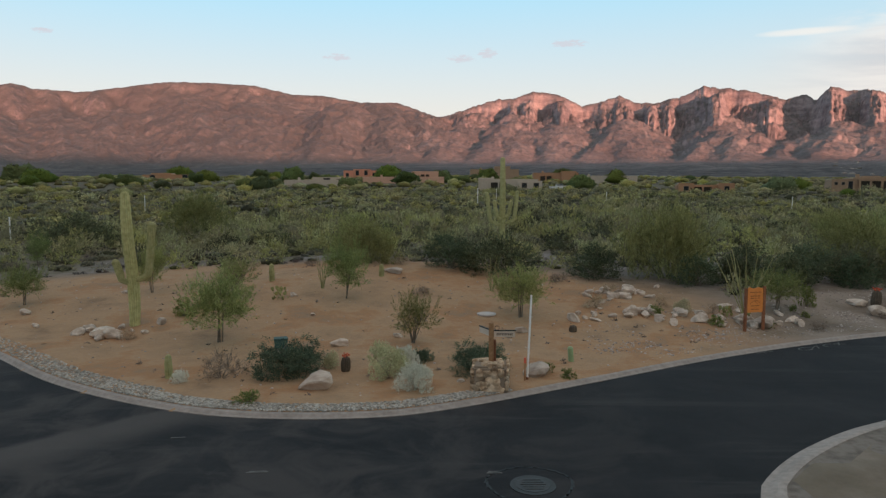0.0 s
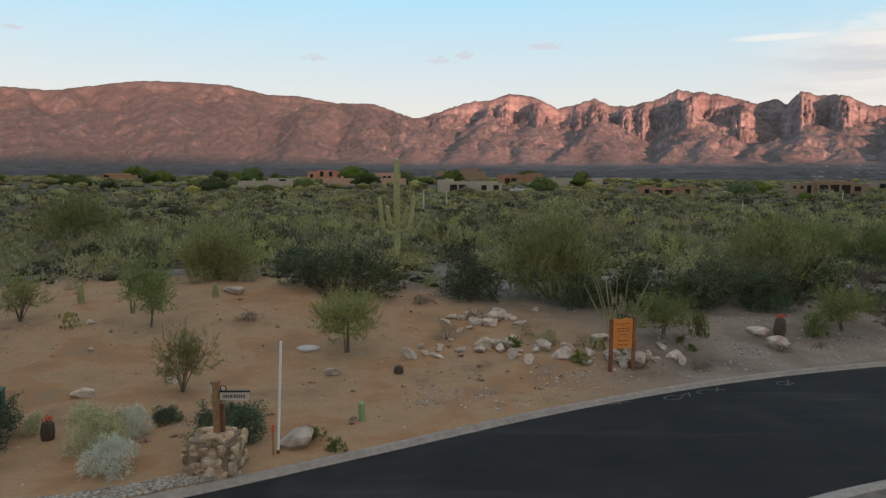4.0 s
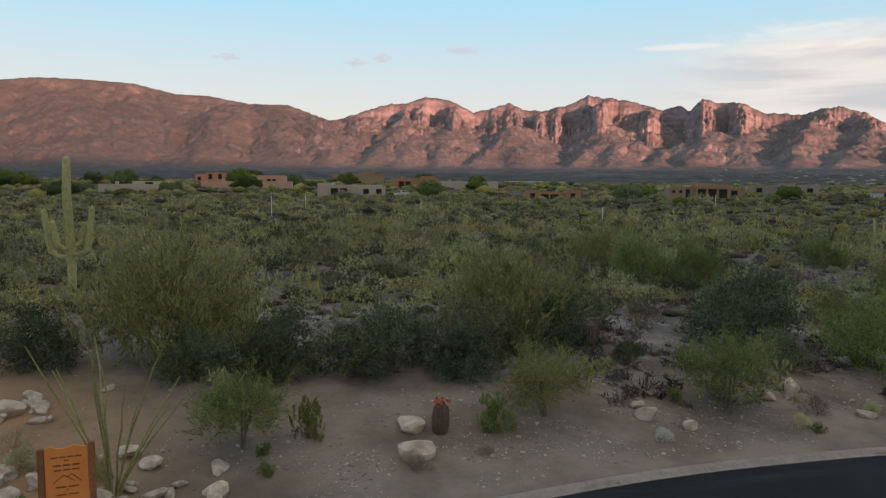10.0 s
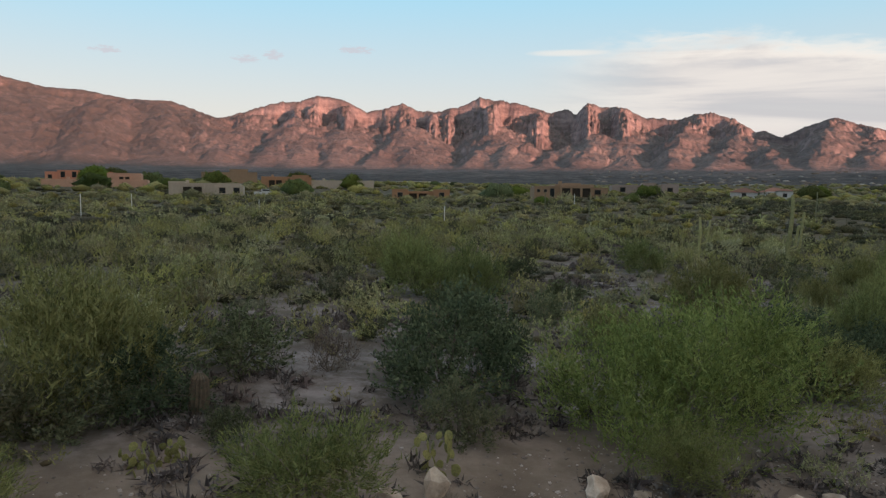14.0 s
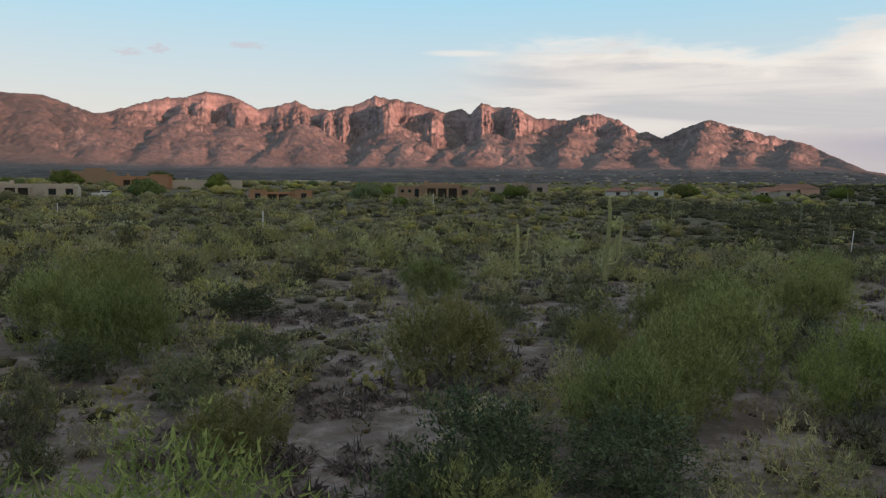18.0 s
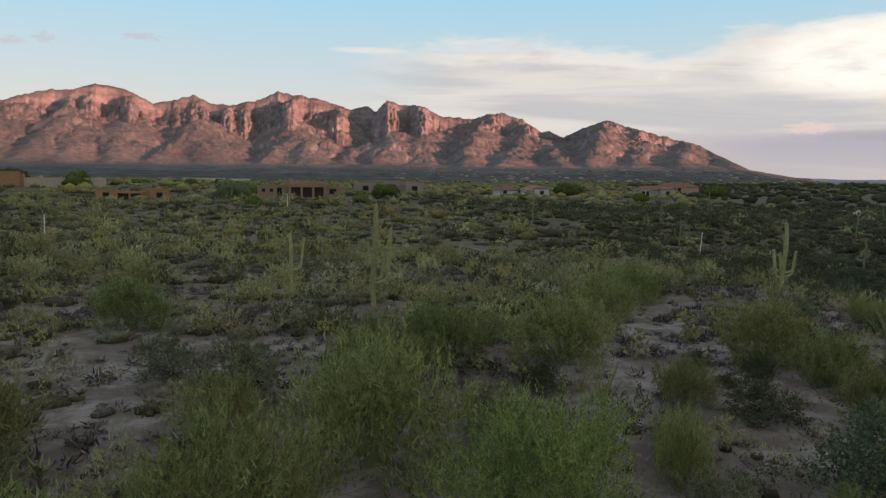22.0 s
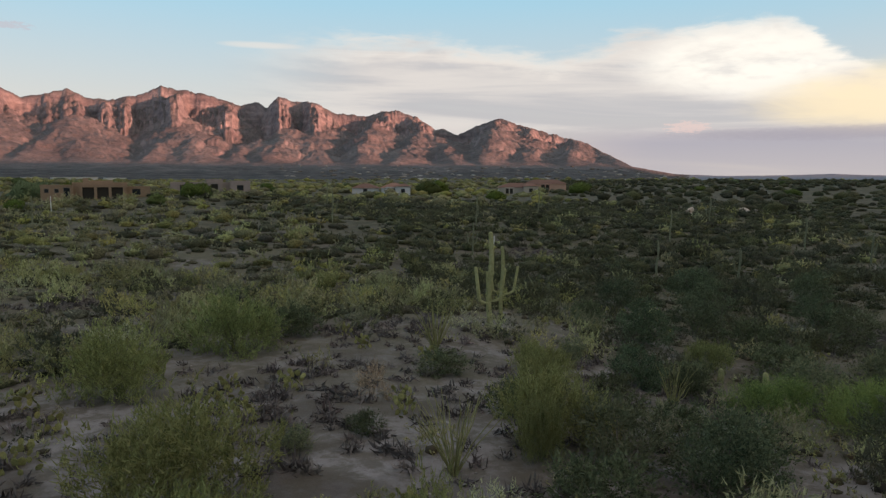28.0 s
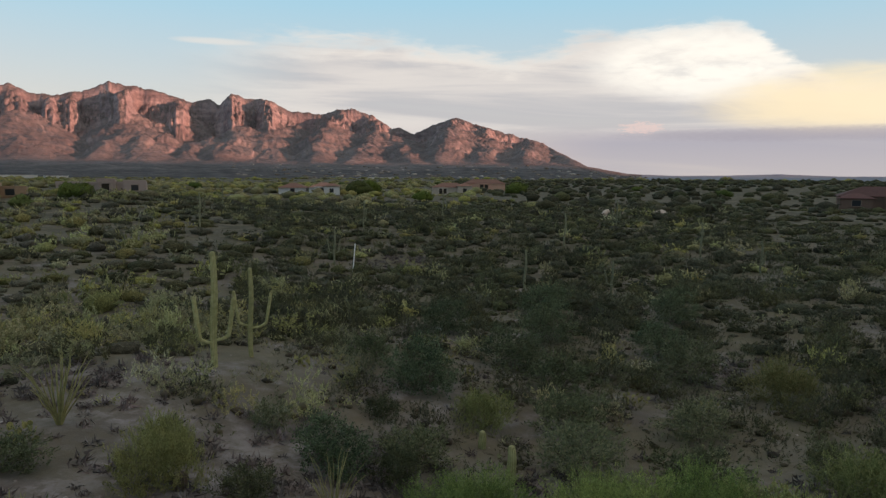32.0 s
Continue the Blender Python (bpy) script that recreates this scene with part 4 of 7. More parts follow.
put_plants(pv_kinds, [(12.3, 48.9, 5.6, 4.1), (-3.7, 54.1, 4.4, 2.8), (22.8, 50.4, 5.4, 3.3), (34.8, 66.8, 4.5, 3.1), (49.8, 53.5, 4.2, 2.7), (-20, 73.8, 6.3, 3.9), (-3.0, 51.3, 3.6, 2.4),
                      (45.4, 58.6, 4.5, 2.7), (53.6, 55.5, 4.3, 3.2), (46.9, 51.9, 3.7, 2.6), (36.8, 64.2, 3.5, 3.0), (35.9, 75.6, 5.6, 3.0), (51.3, 73, 4.0, 2.3)],
           "green palo verde with fine feathery twigs on dry soil", "tree", "palo verdes")
put_plants(pv_kinds, [(62.3, 59.2, 4.6, 2.5), (70, 64.8, 3.6, 2.2), (68.4, 55.9, 4.1, 2.3), (67.6, 53.2, 2.7, 1.9), (70.2, 50.5, 2.1, 2.2), (58.7, 60.7, 4.0, 2.3), (56.3, 61.2, 3.2, 2.1), (54.2, 57.8, 3.2, 1.9), (62.2, 54.2, 1.9, 1.4),
                      (77.2, 54.6, 3.2, 2.1), (75.1, 68.2, 4.2, 2.4), (90.6, 48, 3.2, 1.5), (82.5, 60, 1.7, 1.4), (81.6, 58.6, 2.4, 1.5), (89.6, 51.9, 2.5, 1.5), (94.2, 47.2, 3.0, 1.6), (103.8, 52.9, 3.2, 1.8), (93.4, 59.2, 2.5, 1.4),
                      (75.9, 53.8, 1.4, 1.7), (41.2, 48.1, 3.5, 1.8), (58.2, 51.1, 1.4, 1.8), (58.9, 47.9, 1.6, 1.0), (38.6, 54.6, 3.0, 1.5), (50.9, 58.2, 2.5, 1.7), (65.2, 50.6, 2.5, 1.6)],
           "yellow-green palo verde bush among low desert scrub", "tree", "palo verdes")
drop(pv_kinds)
green_kinds = [make_plant("palo_verde", "limb", "crown", R(30 + i), M_GREEN_BARK, M_FRESH, dict(PV, sprays=1000, per=30, leaf=.055, width=.0115, fuzz=.018, lobes=16 + i), .02, 3) for i in range(2)]
put_plants(green_kinds, [(35.4, 46.4, 6.6, 3.4), (54.8, 51.5, 4.2, 2.6), (86.5, 53.4, 3.2, 1.6), (87.8, 50.6, 3.7, 1.8), (90.4, 49.4, 3.0, 1.7)],
           "bright green palo verde with dense fresh twigs", "tree", "palo verdes")
drop(green_kinds)

BU = dict(sprays=280, per=15, leaf=.09, width=.034, top=1.35, low=.0, open_=.8, lift=.35)
HB = dict(sprays=520, per=16, leaf=.056, width=.032, top=1.35, low=.0, open_=.7, lift=.45, lobes=15)
hb = [make_plant("hackberry", "stem", "foliage", R(45 + i), M_BARK, M_HACKBERRY, HB, .022, 2) for i in range(2)]
put_plants(hb, [(31.2, 50.2, 4.2, 3.0), (15.6, 47.6, 3.2, 1.9), (18.6, 47.5, 3.4, 2.1), (20.6, 46.9, 2.6, 1.5), (13.2, 47.2, 2.6, 1.6), (24.2, 49.6, 2.8, 1.8), (1.4, 50.0, 3.4, 1.9), (8.6, 48.6, 3.0, 1.7), (33.2, 52.6, 3.0, 2.3), (42.4, 50.6, 3.8, 2.1), (45.4, 50.0, 3.4, 1.7), (61.0, 48.6, 3.0, 1.8),
                (86.2, 58.2, 2.6, 1.6), (93.8, 63.0, 3.6, 2.2), (100.5, 64.0, 3.8, 2.2), (106.5, 66.5, 4.0, 2.2), (108, 60.5, 3.6, 2.0),
                (77.6, 50.2, 2.8, 1.7), (112, 71, 4.2, 2.3), (116, 64, 4.0, 2.2), (103, 71, 3.6, 2.0)],
           "dense dark green leafy shrub among paler scrub", "shrub", "dark shrubs", unit_top=1.35)
drop(hb)
bush_kinds = [make_plant("desert_shrub", "stem", "foliage", R(40 + i), M_BARK, (M_BUSH, M_GREYLEAF, M_BUSH)[i], dict(BU, lobes=14 + i), .022, 2) for i in range(3)]
put_plants(bush_kinds, [(4.1, 49.2, 4.6, 2.3), (21.1, 47.9, 3.4, 1.9), (17.5, 47.2, 2.8, 1.8), (26.1, 53.2, 3.6, 2.0), (22.8, 48.7, 2.6, 1.5),
                        (40.8, 48.8, 3.4, 2.1), (-26.2, 65.1, 5.8, 2.7), (30.5, 47.1, 2.0, 1.3), (15.0, 47.0, 2.2, 1.5), (38.2, 47.4, 2.6, 1.8), (52.0, 60.5, 3.0, 1.9), (11.7, 28.1, 1.5, .8), (13.0, 29.6, 1.2, .7), (77.2, 52.5, 2.8, 1.7)],
           "dense grey-green desert shrub beside bare soil", "shrub", "desert shrubs", unit_top=1.35)
put_plants(bush_kinds, [(78.2, 56.6, 2.1, 1.3), (84.6, 49.2, 2.7, 1.6), (80.5, 52.9, 2.2, 1.2), (59.3, 52, 1.4, 1.2), (57.5, 49.6, 1.7, 1.1), (65.5, 54.3, 1.4, 1.2), (65.8, 56.6, 1.1, .7), (34.4, 57.3, 1.6, 1.5), (41.3, 70, 3.5, 1.6),
                        (64.7, 54.7, 0.9, 0.6), (69.2, 52.5, 1.1, 0.7), (83.0, 57.0, 1.8, 1.0), (94.2, 66.7, 2.4, 1.8), (86.1, 61.2, 1.5, 1.0), (90.4, 61.1, 1.5, 1.0), (79.6, 54.6, 1.5, 1.0),
                        (97.9, 53.5, 2.9, 1.5), (96.2, 48.8, 1.9, 1.4), (61.1, 65.5, 2.4, 1.4), (51, 64.9, 2.4, 1.4), (79.1, 61.1, 2.1, 1.05), (73.6, 57.5, 1.1, .75), (71.6, 57.3, .95, .63), (78.0, 69.3, 2.6, 1.6), (59.8, 57.2, 1.6, 1.0),
                        (67.2, 50.9, 1.6, 1.1), (25.8, 47.6, 1.2, .9), (63.0, 52.3, 2.3, 1.2), (56.6, 55.2, 2.4, 1.4), (74.6, 51.2, 2.6, 1.5), (79.4, 50.8, 2.6, 1.6), (92.6, 54.6, 3.2, 1.7), (95.6, 57.0, 3.4, 1.8), (99.4, 60.2, 3.4, 2.0), (104.5, 57.2, 3.6, 2.0), (88.8, 57.6, 2.6, 1.4), (93.8, 51.4, 3.0, 1.6), (62.0, 62.6, 2.0, 1.2), (87.2, 56.6, 1.6, 1.4), (34.7, 55.0, 1.2, 1.0), (37.9, 58.7, 2.2, 1.3), (35.0, 62.6, 2.3, 1.3), (40.2, 61.8, 2.8, 1.5)],
           "dark olive desert shrub on the scrubby flat", "shrub", "desert shrubs", unit_top=1.35)
drop(bush_kinds)

SA = dict(sprays=420, per=24, leaf=.085, width=.017, top=1.9, low=.45, open_=.75, lift=.55, lobes=9, round_=.42, reach=(.24, .46), fuzz=.024)
sap_kinds = [make_plant("palo_verde_sapling", "limb", "crown", R(60 + i), M_BARK, M_SAPLING, SA, .024, 4, .85, 3) for i in range(2)]
put_plants(sap_kinds, [(-6.8, 37.7, 2.7, 3.0), (-3.2, 43.7, 2.1, 2.7), (4.1, 41.1, 2.5, 2.5), (-12.3, 45.4, 1.6, 2.5), (-17.1, 43.6, 2.1, 2.1), (-22.2, 53.7, 1.5, 2.1),
                       (15, 42.8, 2.5, 2.0), (22.1, 43.8, 2.6, 1.9), (27.0, 43.8, 3.0, 2.5), (33.6, 43.6, 2.0, 1.7)],
           "slender young palo verde with a thin pale-green crown", "tree", "saplings", unit_top=1.9)
drop(sap_kinds)
mes = [make_plant("young_mesquite", "limb", "crown", R(71), M_BARK, M_PV, dict(SA, sprays=300), .024, 4, .5, 6)]
put_plants(mes, [(0, 37.5, 1.7, 2.1), (-8.3, 44.7, 1.9, 2.1)], "small dark mesquite with bare lower branches", "tree", "saplings", unit_top=1.9)
drop(mes)

GR = dict(sprays=150, per=16, leaf=.15, width=.05, top=2.0, low=.05, open_=.35, lift=.9, lobes=7)
gr = [make_plant("green_shrub", "stem", "foliage", R(80 + i), M_BARK, M_GREENLEAF, GR, .05, 1) for i in range(2)]
put_plants(gr, [(16.4, 43.1, 0.8, 1.15), (20.7, 43.3, 0.95, 1.0), (25.8, 44.4, .5, .55), (-9.4, 41.4, .85, .8), (4, 34, .7, .4), (-4, 31.2, .75, .4), (9.6, 41.7, .7, .5),
                (11.5, 40.3, .7, .45), (13.3, 39.8, .55, .5), (15.6, 41.6, .5, .3), (15.5, 42.4, .4, .35), (28.6, 42.6, .5, .3), (32.0, 42.3, .5, .35), (4.6, 33.4, .5, .35)],
           "upright bright green shrub on the gravelly verge", "shrub", "green shrubs", unit_top=2.0)
drop(gr)

DK = dict(sprays=800, per=18, leaf=.045, width=.026, top=1.0, low=.02, open_=.9, lift=.2, lobes=20, fill=.6, round_=.34, reach=(.08, .16))
dk = [make_plant("evergreen_shrub", "stem", "foliage", R(90), M_BARK, M_DARKLEAF, DK, .03, 1)]
put_plants(dk, [(-3.5, 33.9, 2.6, 1.1), (2.1, 34.2, 1.95, .95), (0.35, 35.2, .8, .45)], "low dark green rounded shrub on red sand", "shrub", "evergreen shrubs", unit_top=1.0)
drop(dk)
BR = dict(sprays=700, per=14, leaf=.045, width=.034, top=1.2, low=.02, open_=.9, lift=.3, lobes=18, fill=.65, round_=.34, reach=(.06, .14))
br = [make_plant("brittlebush", "stem", "foliage", R(95 + i), M_BARK, (M_BRITTLE, M_SILVER)[i], BR, .02, 1) for i in range(2)]
put_plants(br, [(-0.6, 33.6, 1.45, 1.05), (0.25, 32.3, 1.25, .8), (-2.4, 34.5, .6, .55), (-6.4, 32.9, .55, .45), (10.8, 42.1, .8, .6), (24.6, 42.5, .5, .35), (28.4, 42.9, .45, .4),
                (-0.1, 34.3, .9, .8), (30.9, 43.6, .5, .35)],
           "silvery mounded brittlebush with pale leaves", "shrub", "brittlebushes", unit_top=1.2)
drop(br)
TW = dict(sprays=150, per=12, leaf=.16, width=.014, top=1.2, low=.02, open_=.8, lift=.6, lobes=6)
tw = [make_plant("dry_bush", "stem", "crown", R(101 + i), M_BARK, (M_TWIG, M_STRAW)[i], TW, .02, 3) for i in range(2)]
put_plants(tw, [(-5.4, 33.4, 1.6, .9), (7.4, 42.7, 1.0, .7), (15.1, 39.6, .85, .45), (8.5, 45.2, 1.0, .55), (0.1, 44.6, 1.0, .45), (-10.2, 38.1, .8, .45), (20.3, 42.1, .55, .3), (12.0, 41.9, .7, .5),
                (18.7, 41.5, .65, .35), (10.2, 43.2, .7, .5), (29.3, 43.6, .9, .6), (-9, 50.4, 1.2, .5), (28.5, 52.6, 1.8, 1.6), (75.4, 59.8, 1.3, 1.1), (-6, 51, 1.1, .5), (-1.2, 50.8, 1.0, .5), (6.5, 47.4, 1.2, .5)],
           "leafless brown twiggy bush on open ground", "shrub", "dry bushes", unit_top=1.2)
drop(tw)


# ------------------------------------------------------------------ cacti and ocotillos
def ribbed(path, radii, ribs=13, depth=.16):
    """A fluted column along a path, with a domed tip."""
    path = [Vector(p) for p in path]
    v, f = [], []
    sides = ribs * 2
    for i, (p, (e1, e2)) in enumerate(zip(path, frames_along(path))):
        for k in range(sides):
            a = 2 * math.pi * k / sides
            rr = radii[i] * (1 if k % 2 == 0 else 1 - depth)
            v.append(tuple(p + (e1 * math.cos(a) + e2 * math.sin(a)) * rr))
    for i in range(len(path) - 1):
        for k in range(sides):
            k2 = (k + 1) % sides
            f.append((i * sides + k, i * sides + k2, (i + 1) * sides + k2, (i + 1) * sides + k))
    f.append(tuple((len(path) - 1) * sides + k for k in range(sides)))
    return v, f


def saguaro(x, y, h, r, arms, label, lean=0.0, ribs=13, skin=None):
    """arms: (degrees round, height of the joint, reach, height of the tip)."""
    root = new("saguaro")
    n = 9
    path = [(lean * h * (i / n) ** 2, .02 * h * math.sin(i * .7), h * i / n - .1) for i in range(n + 1)]
    rad = [r * (.82 + .22 * math.sin(math.pi * min(1, i / n * .9 + .1))) for i in range(n + 1)]
    path += [(lean * h, 0, h - .1 + r * .45), (lean * h, 0, h - .1 + r * .75)]
    rad += [r * .68, r * .25]
    mesh_object("column", *ribbed(path, rad, ribs), skin or M_SAGUARO, root)
    for ang, zj, reach, tip in arms:
        ca, sa = math.cos(radians(ang)), math.sin(radians(ang))
        ra = r * .68
        pts = [(r * .4, zj), (reach * .55, zj + .04), (reach * .9, zj + reach * .28), (reach, zj + reach * .75)]
        k = 5
        pts += [(reach + .03 * i, zj + reach * .75 + (tip - zj - reach * .75) * i / k) for i in range(1, k + 1)]
        pts += [(reach + .15, tip + ra * .5), (reach + .15, tip + ra * .75)]
        rr = [ra * .55, ra * .8, ra * .95] + [ra] * (k + 1) + [ra * .65, ra * .2]
        mesh_object("arm", *ribbed([(ca * d, sa * d, z) for d, z in pts], rr, max(8, ribs - 3)), skin or M_SAGUARO, root)
    root.location = (x, y, ground_z(x, y))
    PLACED.append((x, y, 1.5 if h > 2 else .6))
    return tagged(root, label, "cactus", "saguaros")


saguaro(-10.8, 40.1, 5.05, .215, [(10, 1.75, .62, 3.85), (185, 1.65, .45, 2.45)], "tall green saguaro with upraised arms beside pale rocks", -.03, 16)
saguaro(5.0, 61.5, 6.3, .2, [(0, 1.9, .85, 4.0), (180, 1.8, .9, 3.9), (215, 2.2, .55, 3.4), (20, 2.3, .5, 3.3)], "old saguaro with a candelabra of many arms", 0, 15)
saguaro(61.8, 71.9, 5.1, .13, [(-22, 1.5, .42, 3.0), (-40, 1.35, .66, 3.9)], "tall saguaro with arms held close to its trunk", .02)
saguaro(60.6, 79.7, 3.4, .11, [(-30, 1.3, .55, 3.1)], "pale saguaro with one arm above the scrub", -.02)
saguaro(87.2, 67.0, 4.3, .125, [(-30, 1.0, .55, 2.5), (150, .9, .55, 2.6), (60, 1.3, .4, 2.3)], "green saguaro with curved arms on open soil", 0)
saguaro(89.5, 68.5, 3.7, .1, [(150, 1.3, .5, 2.7), (-35, 1.2, .66, 2.6)], "slim saguaro with two low arms", .0)
saguaro(90.3, 55.3, 1.2, .13, [], "short single-stem saguaro among shrubs")
saguaro(91.9, 57.9, .6, .13, [], "short single-stem saguaro among shrubs")
saguaro(-6.9, 33.4, .72, .11, [], "knee-high young saguaro on red sand")
saguaro(-7.2, 47.0, .85, .13, [], "knee-high young saguaro on red sand")
saguaro(-2.0, 47.6, .6, .13, [], "knee-high young saguaro on red sand")
saguaro(2.6, 34.9, .01 + .5, .1, [], "knee-high young saguaro on red sand")
for i, (x, y, h, k) in enumerate([(112.8, 95.6, 3.3, 2), (118.5, 78.0, 3.4, 0), (121.8, 72.2, 3.0, 1), (136.3, 66.9, 3.0, 2), (111.8, 120.6, 4.2, 1), (129.1, 112.4, 3.8, 1),
                                  (80.9, 134.8, 3.6, 0), (132, 155, 4.6, 0), (140, 90, 4.0, 0), (150, 120, 4.3, 1), (76, 141, 3.4, 0), (160, 96, 4.2, 2), (144, 76, 3.6, 0)]):
    arms = [(i * 77 + 140 * j, .32 * h, .5, .7 * h) for j in range(k)]
    saguaro(x, y, h, .095, arms, "distant grey-green saguaro standing in scrub", 0, 9, M_GREYSAGUARO)


def ocotillo(x, y, w, h, canes, seed, label):
    r = R(seed)
    root = new("ocotillo")
    for i in range(canes):
        a = i * 2.4 + r.uniform(-.3, .3)
        sp = w * .5 * r.uniform(.25, 1.0)
        top = h * r.uniform(.5, 1.0)
        path = [(math.cos(a) * (.05 + sp * u ** 1.25) + .03 * r.normal() * u, math.sin(a) * (.05 + sp * u ** 1.25) + .03 * r.normal() * u, top * u - .05) for u in (0, .2, .4, .6, .8, 1)]
        mesh_object("cane", *tube_arrays(path, [c * (1 if h > 2.2 else .6) for c in (.02, .02, .019, .018, .016, .009)], 5), M_OCOTILLO, root)
    root.location = (x, y, ground_z(x, y))
    PLACED.append((x, y, .5))
    return tagged(root, label, "ocotillo", "ocotillos")


for i, (x, y, w, h, c) in enumerate([(12.9, 40.9, 2.7, 3.4, 14), (-4.5, 45.4, .9, 2.1, 10), (3.2, 45.2, 1.3, 1.95, 11), (-8.5, 54.5, 1.1, 2.0, 9), (81.0, 63.6, 1.7, 2.3, 26), (84.4, 55.6, 1.4, 1.6, 22), (60.2, 55.2, 1.1, 1.4, 24), (73.7, 54.3, 2.2, 1.9, 30), (60.5, 56.4, 1.2, 1.2, 14), (34.1, 69.7, 2.2, 2.2, 12), (78.5, 53.6, 1.0, 1.2, 14)]):
    ocotillo(x, y, w, h, c, 200 + i, "ocotillo with a fan of thin upright canes")


def barrel(x, y, w, h, blossom, label):
    root = new("barrel_cactus")
    n = 8
    path = [(.05 * h * (i / n), 0, h * i / n - .05) for i in range(n + 1)]
    rad = [w * .5 * (.72 + .28 * math.sin(math.pi * (i / n) ** .8)) * (1 if i < n else .35) for i in range(n + 1)]
    mesh_object("body", *ribbed(path, rad, 14, .2), M_BARREL, root)
    if blossom:
        bm = bmesh.new()
        for i in range(16):
            a, q = i * 2.4, .16 * w * math.sqrt(i % 8 + .5)
            m = Matrix.Translation((.05 * h + math.cos(a) * q, math.sin(a) * q, h - .04 + .03 * (i % 3))) @ Matrix.Scale(.085 * w, 4)
            bmesh.ops.create_icosphere(bm, subdivisions=1, radius=1, matrix=m)
        part("blossom", bm, M_BLOSSOM, root, "ring of red blossoms")
    root.location = (x, y, ground_z(x, y))
    PLACED.append((x, y, .4))
    return tagged(root, label, "cactus", "barrel cacti")


barrel(19.4, 43.2, .42, .76, True, "brown barrel cactus crowned with red blossoms")
barrel(25.2, 49.3, .46, .95, False, "leaning brown barrel cactus on stony soil")
barrel(-1.9, 34.1, .3, .5, True, "brown barrel cactus crowned with red blossoms")
barrel(82.0, 58.2, .34, .5, False, "dark squat barrel cactus among shrubs")
barrel(5.8, 39.2, .3, .3, False, "dark squat barrel cactus on red sand")


def pad_mesh():
    bm = bmesh.new()
    bmesh.ops.create_uvsphere(bm, u_segments=7, v_segments=5, radius=.5)
    for v in bm.verts:
        v.co = Vector((v.co.x * (.75 + .25 * (v.co.z + .5)), v.co.y * .16, v.co.z + .46))
    me = bpy.data.meshes.new("pad")
    bm.to_mesh(me)
    bm.free()
    me.materials.append(M_PEAR)
    return me


PAD = pad_mesh()


def prickly_pear(x, y, w, h, seed):
    r = R(seed)
    root = new("prickly_pear")
    n = 24
    for i in range(n):
        a, d = i * 2.4, w * .42 * math.sqrt(i / n)
        lvl = i % 3 * .6
        s = (.11 + .13 * h) * r.uniform(.7, 1.1)
        ob = new("pad", PAD)
        ob.parent = root
        ob.matrix_basis = Matrix.Translation((math.cos(a) * d, math.sin(a) * d, -.03 + lvl * h * .5)) @ Euler((r.normal() * .45, r.normal() * .3, r.uniform(0, 6))).to_matrix().to_4x4() @ Matrix.Scale(s, 4)
    root.location = (x, y, ground_z(x, y))
    PLACED.append((x, y, w * .4))
    return tagged(root, "clump of yellow-green prickly pear pads on bare soil", "cactus", "prickly pears")


for i, (x, y, w, h) in enumerate([(66.6, 60, 1.2, .7), (63.9, 56.2, .9, .5), (67.5, 64.7, 1.0, .75), (71.3, 61.3, 1.0, .8), (58.4, 57.5, 1.2, .55), (65.7, 59.8 + 2, .9, .6), (34.5, 58.4, 1.4, .95),
                                  (32.5, 50.5, 1.2, .7), (42.8, 57.9, 1.6, .8), (43.9, 57.4, .9, .8), (24.9, 46.8, .6, .4), (29.6, 45.7, 1.0, .9), (59.8, 58, 1.2, .65), (71.6, 60.2, .9, .7),
                                  (75.3, 58.1, .8, .6), (17.3, 57.3, 1.6, 1.0), (24.3, 46.5, .8, .5), (-6.1, 43.8, .9, .65), (62.9, 55.2, .7, .45), (12.4, 40.0 + 1.6, .6, .45), (30.9, 42.6, .6, .45), (76, 59.1, .75, .55), (67.6, 62, 1.1, .7), (72.4, 62.7, 1.0, .7), (59.4, 59.5, 1.3, .5), (60.8, 59.7, .9, .5), (65, 58.4, 1.0, .5)]):
    prickly_pear(x, y, w, h, 300 + i)


rp = R(330)
more = 0
while more < 40:
    x, y = rp.uniform(36, 104), rp.uniform(44, 70)
    if side_of(KERB_A, x, y) > 3 and y < 50 + .28 * (x - 30) + 14 and all((px - x) ** 2 + (py - y) ** 2 > (pr + .5) ** 2 for px, py, pr in PLACED):
        prickly_pear(x, y, rp.uniform(.7, 1.3), rp.uniform(.4, .75), 340 + more)
        more += 1


def cholla(x, y, h, seed):
    r = R(seed)
    root = new("cholla")
    mesh_object("stem", *tube_arrays([(0, 0, -.05), (.01, 0, h * .3), (0, .01, h * .5)], [.05, .045, .04], 7), M_BARK, root)
    for i in range(20):
        a = i * 2.4
        z0 = h * r.uniform(.08, .48)
        l = h * r.uniform(.22, .45)
        u = r.uniform(.35, 1.0)
        tip = (math.cos(a) * l * (1.1 - u * .6), math.sin(a) * l * (1.1 - u * .6), z0 + l * u)
        mesh_object("arm", *tube_arrays([(0, 0, z0), (tip[0] * .6, tip[1] * .6, z0 + l * u * .35), tip], [.024, .034, .02], 7), M_CHOLLA, root)
    root.location = (x, y, ground_z(x, y))
    PLACED.append((x, y, .4))
    return tagged(root, "pale spiny cholla with short jointed arms", "cactus", "chollas")


